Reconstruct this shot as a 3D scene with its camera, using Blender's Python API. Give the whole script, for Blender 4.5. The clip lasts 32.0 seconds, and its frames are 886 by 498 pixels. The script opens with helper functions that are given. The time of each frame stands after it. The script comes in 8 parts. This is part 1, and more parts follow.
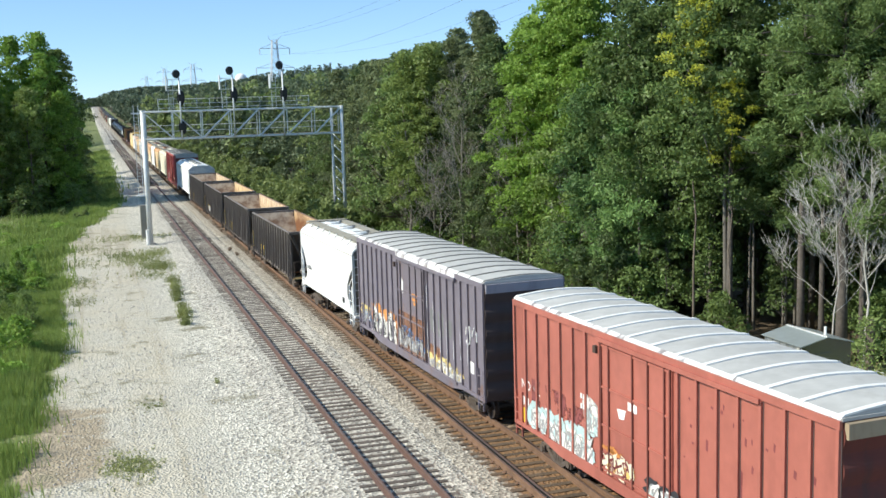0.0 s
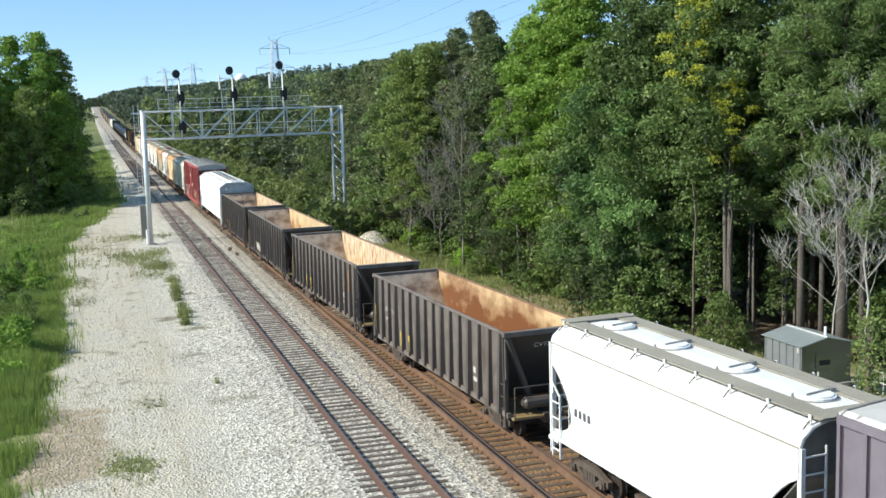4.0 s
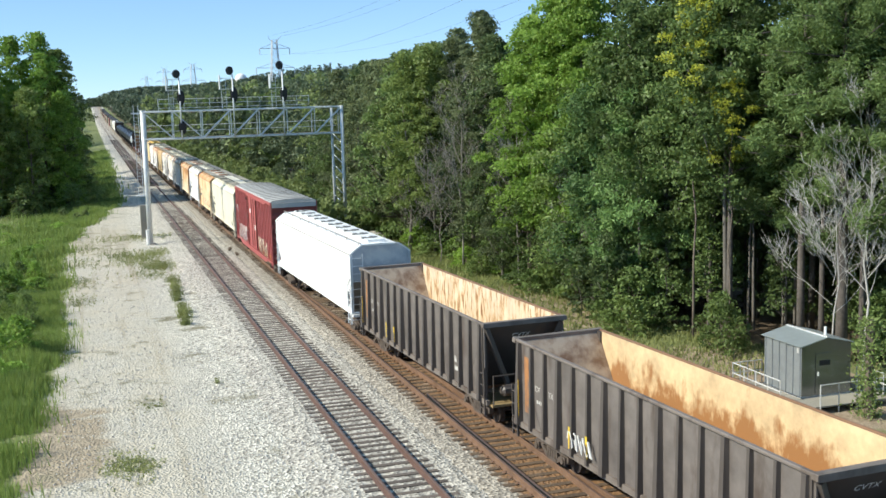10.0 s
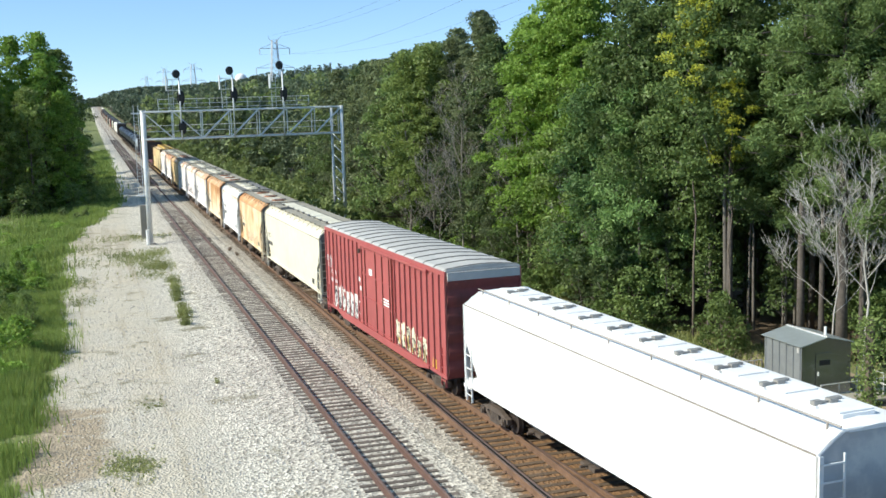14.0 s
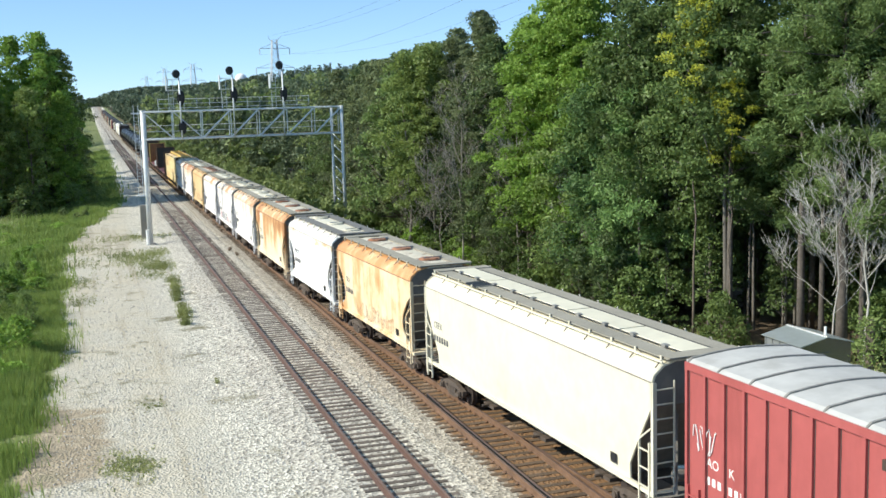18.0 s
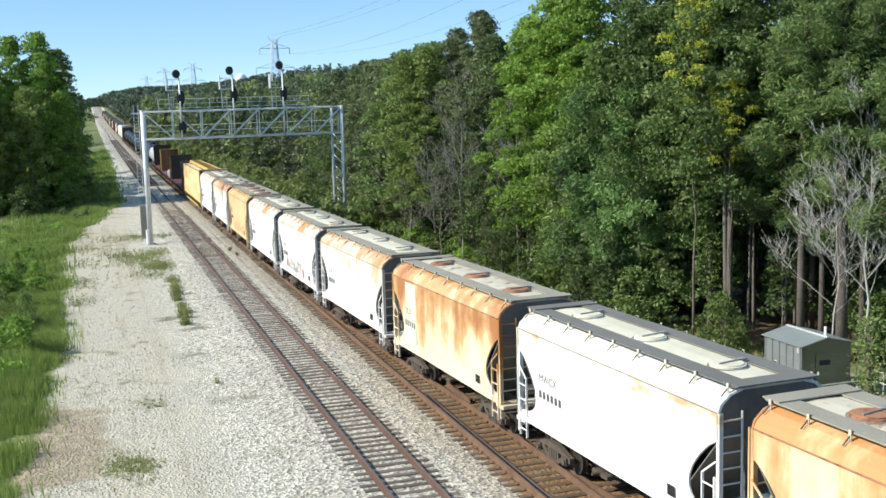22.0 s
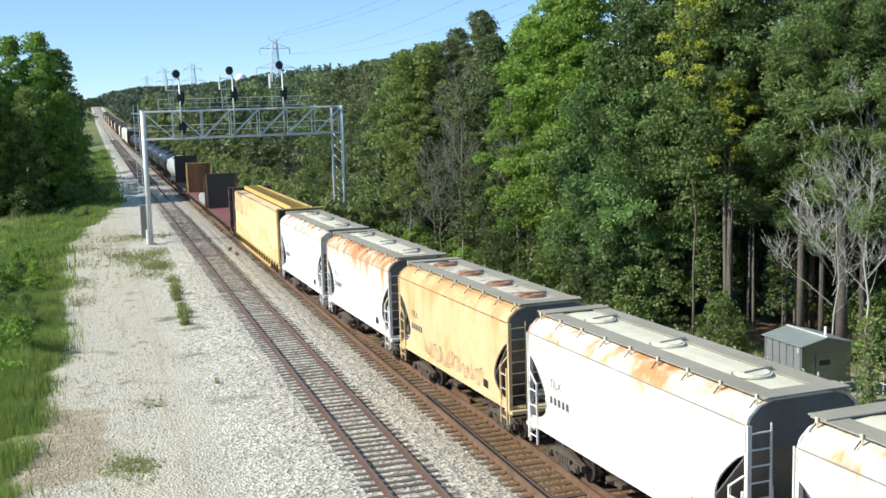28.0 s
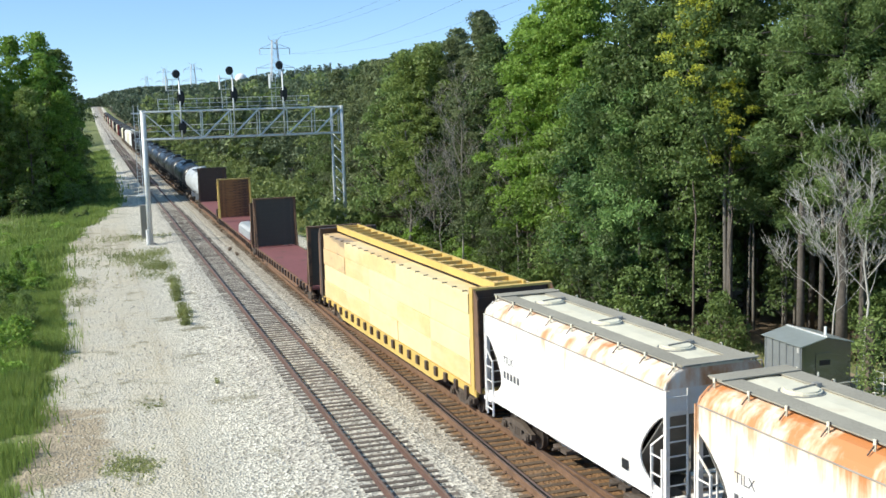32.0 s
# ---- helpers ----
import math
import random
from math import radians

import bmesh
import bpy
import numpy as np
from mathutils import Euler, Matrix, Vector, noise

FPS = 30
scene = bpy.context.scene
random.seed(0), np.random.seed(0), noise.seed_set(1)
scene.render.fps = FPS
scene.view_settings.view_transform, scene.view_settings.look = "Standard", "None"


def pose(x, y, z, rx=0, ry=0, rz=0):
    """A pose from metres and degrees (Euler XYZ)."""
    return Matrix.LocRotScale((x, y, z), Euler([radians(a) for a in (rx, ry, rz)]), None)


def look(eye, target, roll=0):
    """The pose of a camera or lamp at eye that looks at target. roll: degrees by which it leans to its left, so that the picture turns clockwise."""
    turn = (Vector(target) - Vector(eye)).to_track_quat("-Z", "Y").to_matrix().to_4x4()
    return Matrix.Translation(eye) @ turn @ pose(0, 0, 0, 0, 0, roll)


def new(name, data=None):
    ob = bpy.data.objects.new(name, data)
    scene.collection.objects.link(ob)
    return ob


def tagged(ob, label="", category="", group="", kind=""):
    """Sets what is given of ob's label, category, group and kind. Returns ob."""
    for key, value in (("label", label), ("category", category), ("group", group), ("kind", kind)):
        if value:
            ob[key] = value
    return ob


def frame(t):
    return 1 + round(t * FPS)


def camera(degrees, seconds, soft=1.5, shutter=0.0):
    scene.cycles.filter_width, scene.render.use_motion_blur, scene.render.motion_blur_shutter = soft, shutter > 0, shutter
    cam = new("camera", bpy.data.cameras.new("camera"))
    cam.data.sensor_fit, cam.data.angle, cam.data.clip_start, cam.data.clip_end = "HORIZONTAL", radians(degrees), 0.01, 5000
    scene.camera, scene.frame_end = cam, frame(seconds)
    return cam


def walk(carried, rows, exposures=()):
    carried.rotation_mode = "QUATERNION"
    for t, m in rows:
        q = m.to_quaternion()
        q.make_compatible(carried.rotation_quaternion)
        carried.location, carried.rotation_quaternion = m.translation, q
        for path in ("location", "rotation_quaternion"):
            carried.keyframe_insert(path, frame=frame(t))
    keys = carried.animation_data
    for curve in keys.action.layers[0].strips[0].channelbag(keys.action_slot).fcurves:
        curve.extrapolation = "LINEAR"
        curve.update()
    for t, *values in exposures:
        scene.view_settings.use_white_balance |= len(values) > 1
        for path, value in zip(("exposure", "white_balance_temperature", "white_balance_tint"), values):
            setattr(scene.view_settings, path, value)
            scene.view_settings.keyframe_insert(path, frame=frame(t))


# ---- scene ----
cam = camera(44.13, 32.0, soft=1.58)
EYE = (0.0, 0.0, 11.30)
walk(cam, [(0.0, look(EYE, (30.108, 94.423, -2.036), -1.651)), (32.0, look(EYE, (30.108, 94.423, -2.036), -1.651))],
     exposures=[(0.0, 0.30, 6700, 4), (32.0, 0.30, 6700, 4)])

# ---- light: a clear late-summer day, sun square to the line ----
SUN_EL, SUN_AZ = radians(38), radians(-88)      # azimuth from +y, clockwise; the sun stands over the left side
world = bpy.data.worlds.new("sky")
scene.world = world
world.use_nodes = True
wn = world.node_tree.nodes
sky = wn.new("ShaderNodeTexSky")
sky.sky_type, sky.sun_disc = "NISHITA", False
sky.sun_elevation, sky.sun_rotation = SUN_EL, SUN_AZ
sky.altitude, sky.air_density, sky.dust_density, sky.ozone_density = 2500, 0.8, 0.0, 2.0
tint = wn.new("ShaderNodeMix")      # a clear blue late-summer sky, evened by a little haze
tint.data_type, tint.blend_type = "RGBA", "MULTIPLY"
tint.inputs["Factor"].default_value, tint.inputs["B"].default_value = 1.0, (0.86, 0.93, 1.12, 1)
haze = wn.new("ShaderNodeMix")
haze.data_type, haze.inputs["Factor"].default_value, haze.inputs["B"].default_value = "RGBA", 0.40, (1.75, 3.30, 5.0, 1)
world.node_tree.links.new(sky.outputs["Color"], tint.inputs["A"])
world.node_tree.links.new(tint.outputs["Result"], haze.inputs["A"])
world.node_tree.links.new(haze.outputs["Result"], wn["Background"].inputs["Color"])
wn["Background"].inputs["Strength"].default_value = 0.15
sun_data = bpy.data.lights.new("sun", "SUN")
sun_data.energy, sun_data.angle, sun_data.color = 5.0, radians(0.55), (1.0, 0.95, 0.86)
sun = new("sun", sun_data)
sun_dir = Vector((math.sin(SUN_AZ) * math.cos(SUN_EL), math.cos(SUN_AZ) * math.cos(SUN_EL), math.sin(SUN_EL)))
sun.matrix_world = look(sun_dir * 200, (0, 0, 0))


# ---- materials ----
def mat(name, col, rough=0.7, metal=0.0, spread=0.25, scale=3.0, bump=0.0, bump_scale=40.0, stain=None, stain_at=(0.55, 0.7),
        stain_scale=(1.0, 1.0, 0.35), var=0.0, spec=None, big=0.5, alt=None, lift=None, shift=0.0, halo=None, blob=0.0, cap=None):
    """A surface of one colour with grain and large-scale wear; stain: a second colour in streaks; var: change from piece to piece."""
    m = bpy.data.materials.new(name)
    m.use_nodes = True
    nt = m.node_tree
    bs = nt.nodes["Principled BSDF"]
    lk = nt.links.new
    tc = nt.nodes.new("ShaderNodeTexCoord")
    n1 = nt.nodes.new("ShaderNodeTexNoise")
    n1.inputs["Scale"].default_value, n1.inputs["Detail"].default_value, n1.inputs["Roughness"].default_value = scale, 8, 0.65
    lk(tc.outputs["Object"], n1.inputs["Vector"])
    n2 = nt.nodes.new("ShaderNodeTexNoise")
    n2.inputs["Scale"].default_value, n2.inputs["Detail"].default_value = big, 4
    lk(tc.outputs["Object"], n2.inputs["Vector"])
    add = nt.nodes.new("ShaderNodeMath")
    add.operation = "ADD"
    lk(n1.outputs["Fac"], add.inputs[0])
    lk(n2.outputs["Fac"], add.inputs[1])
    last = add.outputs[0]
    if var:
        oi = nt.nodes.new("ShaderNodeObjectInfo")
        mul = nt.nodes.new("ShaderNodeMath")
        mul.operation = "MULTIPLY_ADD"
        lk(oi.outputs["Random"], mul.inputs[0])
        mul.inputs[1].default_value = var
        lk(last, mul.inputs[2])
        last = mul.outputs[0]
    ramp = nt.nodes.new("ShaderNodeMapRange")
    ramp.inputs["From Min"].default_value, ramp.inputs["From Max"].default_value = 0.65, 1.35 + var
    lk(last, ramp.inputs["Value"])
    mix = nt.nodes.new("ShaderNodeMix")
    mix.data_type = "RGBA"
    dark = [c * (1 - spread) for c in col]
    light = [min(1, c * (1 + spread)) for c in (alt or col)]
    mix.inputs["A"].default_value, mix.inputs["B"].default_value = (*dark, 1), (*light, 1)
    lk(ramp.outputs["Result"], mix.inputs["Factor"])
    colour = mix.outputs["Result"]
    if stain:
        mp = nt.nodes.new("ShaderNodeMapping")
        mp.inputs["Scale"].default_value, mp.inputs["Location"].default_value = stain_scale, (shift, shift * 1.7, shift * 0.3)
        lk(tc.outputs["Object"], mp.inputs["Vector"])
        n3 = nt.nodes.new("ShaderNodeTexNoise")
        n3.inputs["Scale"].default_value, n3.inputs["Detail"].default_value, n3.inputs["Roughness"].default_value = 1.0, 7, 0.62
        lk(mp.outputs["Vector"], n3.inputs["Vector"])
        r3 = nt.nodes.new("ShaderNodeMapRange")
        r3.inputs["From Min"].default_value, r3.inputs["From Max"].default_value = stain_at
        fac = n3.outputs["Fac"]
        if blob:        # broad blotches, with the streaks laid over them
            n5 = nt.nodes.new("ShaderNodeTexNoise")
            n5.inputs["Scale"].default_value, n5.inputs["Detail"].default_value, n5.inputs["Roughness"].default_value = 0.55, 6, 0.6
            m5 = nt.nodes.new("ShaderNodeMapping")
            m5.inputs["Location"].default_value = (shift * 2.3, shift * 3.1, shift)
            lk(tc.outputs["Object"], m5.inputs["Vector"])
            lk(m5.outputs["Vector"], n5.inputs["Vector"])
            both = nt.nodes.new("ShaderNodeMix")
            both.inputs["Factor"].default_value = blob
            lk(fac, both.inputs["A"])
            lk(n5.outputs["Fac"], both.inputs["B"])
            fac = both.outputs["Result"]
        if lift:        # rust that starts at the roof edge and runs down
            sep = nt.nodes.new("ShaderNodeSeparateXYZ")
            lk(tc.outputs["Object"], sep.inputs["Vector"])
            ml = nt.nodes.new("ShaderNodeMapRange")
            ml.inputs["From Min"].default_value, ml.inputs["From Max"].default_value = lift[0], lift[1]
            ml.inputs["To Min"].default_value, ml.inputs["To Max"].default_value = -lift[2], lift[3]
            lk(sep.outputs["Z"], ml.inputs["Value"])
            ad3 = nt.nodes.new("ShaderNodeMath")
            ad3.operation = "ADD"
            lk(fac, ad3.inputs[0])
            lk(ml.outputs["Result"], ad3.inputs[1])
            fac = ad3.outputs[0]
            if cap:     # the roof shoulder above the crease holds more of it
                over = nt.nodes.new("ShaderNodeMapRange")
                over.inputs["From Min"].default_value, over.inputs["From Max"].default_value, over.inputs["To Max"].default_value = cap[0] - 0.02, cap[0] + 0.02, cap[1]
                lk(sep.outputs["Z"], over.inputs["Value"])
                ad4 = nt.nodes.new("ShaderNodeMath")
                lk(fac, ad4.inputs[0])
                lk(over.outputs["Result"], ad4.inputs[1])
                fac = ad4.outputs[0]
        lk(fac, r3.inputs["Value"])
        if halo:
            rh = nt.nodes.new("ShaderNodeMapRange")
            rh.inputs["From Min"].default_value, rh.inputs["From Max"].default_value = stain_at[0] - 0.09, stain_at[0] + 0.05
            lk(fac, rh.inputs["Value"])
            mh = nt.nodes.new("ShaderNodeMix")
            mh.data_type = "RGBA"
            lk(rh.outputs["Result"], mh.inputs["Factor"])
            lk(colour, mh.inputs["A"])
            mh.inputs["B"].default_value = (*halo, 1)
            colour = mh.outputs["Result"]
        mix2 = nt.nodes.new("ShaderNodeMix")
        mix2.data_type = "RGBA"
        lk(r3.outputs["Result"], mix2.inputs["Factor"])
        lk(colour, mix2.inputs["A"])
        mix2.inputs["B"].default_value = (*stain, 1)
        colour = mix2.outputs["Result"]
    lk(colour, bs.inputs["Base Color"])
    bs.inputs["Roughness"].default_value, bs.inputs["Metallic"].default_value = rough, metal
    if spec is not None:
        bs.inputs["Specular IOR Level"].default_value = spec
    if bump:
        n4 = nt.nodes.new("ShaderNodeTexNoise")
        n4.inputs["Scale"].default_value, n4.inputs["Detail"].default_value = bump_scale, 3
        lk(tc.outputs["Object"], n4.inputs["Vector"])
        bp = nt.nodes.new("ShaderNodeBump")
        bp.inputs["Strength"].default_value, bp.inputs["Distance"].default_value = bump, 0.03
        lk(n4.outputs["Fac"], bp.inputs["Height"])
        lk(bp.outputs["Normal"], bs.inputs["Normal"])
    return m


def leaf_mat(name, col, alt, spread=0.35, trans=0.25, patch=0.35, speck=0.55):
    """Leaves: colour changes from clump to clump and from tree to tree, with light coming through."""
    m = bpy.data.materials.new(name)
    m.use_nodes = True
    nt = m.node_tree
    lk = nt.links.new
    bs = nt.nodes["Principled BSDF"]
    geo = nt.nodes.new("ShaderNodeNewGeometry")
    oi = nt.nodes.new("ShaderNodeObjectInfo")
    tc = nt.nodes.new("ShaderNodeTexCoord")
    n = nt.nodes.new("ShaderNodeTexNoise")
    n.inputs["Scale"].default_value, n.inputs["Detail"].default_value = patch, 3
    lk(tc.outputs["Object"], n.inputs["Vector"])
    a = nt.nodes.new("ShaderNodeMath")
    a.operation = "MULTIPLY_ADD"
    lk(geo.outputs["Random Per Island"], a.inputs[0])
    a.inputs[1].default_value = speck
    lk(n.outputs["Fac"], a.inputs[2])
    b = nt.nodes.new("ShaderNodeMath")
    b.operation = "MULTIPLY_ADD"
    lk(oi.outputs["Random"], b.inputs[0])
    b.inputs[1].default_value = 0.75
    lk(a.outputs[0], b.inputs[2])
    r = nt.nodes.new("ShaderNodeMapRange")
    r.inputs["From Min"].default_value, r.inputs["From Max"].default_value = 0.205 + speck / 2, 1.505 + speck / 2
    lk(b.outputs[0], r.inputs["Value"])
    mix = nt.nodes.new("ShaderNodeMix")
    mix.data_type = "RGBA"
    mix.inputs["A"].default_value = (*[c * (1 - spread) for c in col], 1)
    mix.inputs["B"].default_value = (*[c * (1 + spread) for c in alt], 1)
    lk(r.outputs["Result"], mix.inputs["Factor"])
    lk(mix.outputs["Result"], bs.inputs["Base Color"])
    bs.inputs["Roughness"].default_value = 0.55
    bs.inputs["Specular IOR Level"].default_value = 0.35
    tr = nt.nodes.new("ShaderNodeBsdfTranslucent")
    lk(mix.outputs["Result"], tr.inputs["Color"])
    ms = nt.nodes.new("ShaderNodeMixShader")
    ms.inputs["Fac"].default_value = trans
    lk(bs.outputs["BSDF"], ms.inputs[1])
    lk(tr.outputs["BSDF"], ms.inputs[2])
    lk(ms.outputs["Shader"], nt.nodes["Material Output"].inputs["Surface"])
    return m


RAIL_A = mat("rail_steel_brown", (0.130, 0.074, 0.056), 0.6, 0.1, 0.25, 2.0)
RAIL_B = mat("rail_steel_rust", (0.180, 0.105, 0.064), 0.65, 0.1, 0.3, 2.0)
RAIL_TOP = mat("rail_head_worn", (0.165, 0.110, 0.090), 0.55, 0.2, 0.2, 2.0)
TIE = mat("weathered_tie_wood", (0.125, 0.102, 0.086), 0.9, 0, 0.5, 6.0, 0.5, 30, var=0.6)
TIE_B = mat("rust_stained_tie_wood", (0.108, 0.074, 0.048), 0.9, 0, 0.5, 6.0, 0.5, 30, var=0.6)
STONE = mat("ballast_stone", (0.46, 0.44, 0.41), 0.9, 0, 0.55, 14.0, 1.0, 30, big=0.25)
STEEL = mat("galvanised_steel", (0.66, 0.68, 0.69), 0.5, 0.3, 0.12, 4.0)
BLACK = mat("dull_black_paint", (0.015, 0.015, 0.017), 0.6, 0, 0.4, 4)
TRUCK = mat("rusty_truck_casting", (0.11, 0.085, 0.068), 0.75, 0.1, 0.45, 5, 0.3, 30)
WHEEL = mat("wheel_steel", (0.07, 0.055, 0.048), 0.6, 0.4, 0.35, 5)
GREYROOF = mat("galvanised_roof", (0.455, 0.447, 0.43), 0.8, 0, 0.14, 2.0, stain=(0.36, 0.345, 0.32), stain_at=(0.55, 0.8), spec=0.2)
WALKWAY = mat("running_board_grating", (0.32, 0.298, 0.25), 0.85, 0, 0.25, 20, spec=0.1)
WHITE = mat("white_lettering_paint", (0.8, 0.8, 0.78), 0.6, 0, 0.1, 8)
YELLOW = mat("yellow_reflector_tape", (0.75, 0.5, 0.04), 0.5, 0, 0.2, 8)
BARK = mat("grey_bark", (0.16, 0.13, 0.105), 0.95, 0, 0.45, 6, 0.6, 20)
DEADWOOD = mat("bleached_dead_wood", (0.48, 0.46, 0.43), 0.9, 0, 0.3, 6)
GRASS = leaf_mat("grass_blades", (0.122, 0.185, 0.040), (0.232, 0.305, 0.080), 0.38, 0.34)
LEAF = leaf_mat("broad_leaves", (0.114, 0.170, 0.054), (0.218, 0.285, 0.095), 0.3, 0.38)
LEAF_LIGHT = leaf_mat("light_leaves", (0.150, 0.256, 0.044), (0.292, 0.432, 0.086), 0.28, 0.44)
LEAF_DARK = leaf_mat("dark_leaves", (0.082, 0.130, 0.052), (0.164, 0.220, 0.084), 0.3, 0.36)
LEAF_YELLOW = leaf_mat("yellowing_leaves", (0.320, 0.360, 0.045), (0.560, 0.570, 0.085), 0.3, 0.45)
LEAF_OLIVE = leaf_mat("olive_leaves", (0.130, 0.180, 0.065), (0.235, 0.285, 0.106), 0.3, 0.38)
LEAF_FRESH = leaf_mat("yellow_green_leaves", (0.128, 0.186, 0.050), (0.250, 0.318, 0.092), 0.3, 0.4)
LEAF_GREY = leaf_mat("grey_green_leaves", (0.105, 0.140, 0.064), (0.208, 0.245, 0.115), 0.3, 0.38)
LEAF_GLOSS = leaf_mat("glossy_green_leaves", (0.086, 0.138, 0.042), (0.168, 0.240, 0.075), 0.35, 0.34)
LEAF_MID = leaf_mat("fresh_green_leaves", (0.112, 0.172, 0.050), (0.205, 0.275, 0.084), 0.32, 0.36)
# paler grey-green: distance haze put into the leaf colour
LEAF_BLUE = leaf_mat("haze_toned_leaves", (0.115, 0.158, 0.100), (0.180, 0.232, 0.145), 0.25, 0.3)
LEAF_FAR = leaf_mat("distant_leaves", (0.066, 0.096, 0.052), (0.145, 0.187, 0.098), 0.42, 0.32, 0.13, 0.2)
NEEDLE = leaf_mat("pine_needles", (0.092, 0.146, 0.050), (0.176, 0.250, 0.085), 0.35, 0.38)
NEEDLE_BLUE = leaf_mat("blue_green_needles", (0.121, 0.218, 0.076), (0.230, 0.356, 0.121), 0.3, 0.36)


# ---- mesh building ----
class Shape:
    """Collects boxes, prisms and tubes into one mesh."""

    def __init__(self):
        self.v, self.f, self.m = [], [], []

    def poly(self, pts, faces, mi=0):
        o = len(self.v)
        self.v += [tuple(p) for p in pts]
        self.f += [tuple(o + i for i in f) for f in faces]
        self.m += [mi] * len(faces)
        return self

    def box(self, x0, x1, y0, y1, z0, z1, mi=0, bev=0.0):
        if bev:
            b = bev
            prof = [(x0 + b, z0), (x1 - b, z0), (x1, z0 + b), (x1, z1 - b), (x1 - b, z1), (x0 + b, z1), (x0, z1 - b), (x0, z0 + b)]
            return self.prism(prof, y0, y1, "y", mi)
        p = [(x, y, z) for z in (z0, z1) for y in (y0, y1) for x in (x0, x1)]
        return self.poly(p, [(0, 2, 3, 1), (4, 5, 7, 6), (0, 1, 5, 4), (2, 6, 7, 3), (0, 4, 6, 2), (1, 3, 7, 5)], mi)

    def prism(self, prof, a, b, axis="y", mi=0):
        """prof: an outline (u, w) swept from a to b. axis y: u is x, w is z; axis x: u is y, w is z; axis z: u is x, w is y."""
        def at(u, w, s):
            return {"y": (u, s, w), "x": (s, u, w), "z": (u, w, s)}[axis]
        n = len(prof)
        pts = [at(u, w, a) for u, w in prof] + [at(u, w, b) for u, w in prof]
        faces = [tuple(range(n))[::-1], tuple(range(n, 2 * n))] + [(i, (i + 1) % n, n + (i + 1) % n, n + i) for i in range(n)]
        return self.poly(pts, faces, mi)

    def loft(self, rings, mi=0, close=True, caps=True):
        n = len(rings[0])
        pts = [p for r in rings for p in r]
        k = n if close else n - 1
        faces = [(j * n + i, j * n + (i + 1) % n, (j + 1) * n + (i + 1) % n, (j + 1) * n + i) for j in range(len(rings) - 1) for i in range(k)]
        if caps:
            faces += [tuple(range(n))[::-1], tuple(range(len(pts) - n, len(pts)))]
        return self.poly(pts, faces, mi)

    def tube(self, pts, r, n=6, mi=0, radii=None):
        rings = []
        for i, p in enumerate(pts):
            a, b = Vector(pts[max(i - 1, 0)]), Vector(pts[min(i + 1, len(pts) - 1)])
            d = (b - a).normalized()
            u = d.orthogonal().normalized()
            w = d.cross(u)
            rr = radii[i] if radii else r
            rings.append([Vector(p) + rr * (math.cos(2 * math.pi * k / n) * u + math.sin(2 * math.pi * k / n) * w) for k in range(n)])
        return self.loft(rings, mi)

    def bar(self, p, q, w, h=None, mi=0):
        """A square bar between two points."""
        p, q, h = Vector(p), Vector(q), h or w
        d = (q - p).normalized()
        u = d.cross(Vector((0, 0, 1)))
        u = (u if u.length > 0.01 else Vector((1, 0, 0))).normalized()
        n = u.cross(d)
        rings = [[c + sx * u * w / 2 + sn * n * h / 2 for sx, sn in ((-1, -1), (1, -1), (1, 1), (-1, 1))] for c in (p, q)]
        return self.loft(rings, mi)

    def disc(self, c, r, h, n=12, axis="z", mi=0):
        prof = [(r * math.cos(2 * math.pi * k / n), r * math.sin(2 * math.pi * k / n)) for k in range(n)]
        if axis == "z":
            return self.prism([(c[0] + u, c[1] + w) for u, w in prof], c[2], c[2] + h, "z", mi)
        if axis == "x":
            return self.prism([(c[1] + u, c[2] + w) for u, w in prof], c[0], c[0] + h, "x", mi)
        return self.prism([(c[0] + u, c[2] + w) for u, w in prof], c[1], c[1] + h, "y", mi)

    def mesh(self, name, *mats, smooth=False):
        me = bpy.data.meshes.new(name)
        me.from_pydata(self.v, [], self.f)
        for m in mats:
            me.materials.append(m)
        me.polygons.foreach_set("material_index", self.m)
        if smooth:
            me.polygons.foreach_set("use_smooth", [True] * len(self.f))
        me.update()
        return me


def part(name, shape, material, parent, label="", at=None, smooth=False):
    """One mesh object under a thing or under a part. shape: a Shape or a mesh."""
    mats = material if isinstance(material, (list, tuple)) else [material]
    me = shape.mesh(name, *mats, smooth=smooth) if isinstance(shape, Shape) else shape
    ob = new(name, me)
    ob.parent = parent
    if at is not None:
        ob.matrix_basis = at
    return tagged(ob, label) if label else ob


def thing(name, label, category, group="", kind=""):
    return tagged(new(name), label, category, group, kind)


# ---- the plan: two straight tracks and a turnout to a third ----
XA, XB = 8.43, 12.47             # centre lines of the two straight tracks
GAUGE = 1.505
YP, RADIUS, BEND = 80.9, 744.0, 40.9


def rise(y):
    """The line climbs gently in the distance."""
    return 1.1e-5 * min(max(0.0, y - 100), 1250) ** 2


def branch(y):
    """How far the diverging track has left the straight one."""
    u, e = min(max(YP - y, 0), BEND), max(YP - BEND - y, 0)
    return (u * u / 2 + BEND * e) / RADIUS


def smooth(a, b, x):
    t = min(max((x - a) / (b - a), 0), 1)
    return t * t * (3 - 2 * t)


def lerp(x, *pts):
    if x <= pts[0][0]:
        return pts[0][1]
    for (a, u), (b, w) in zip(pts, pts[1:]):
        if x <= b:
            return u + (w - u) * (x - a) / (b - a)
    return pts[-1][1]


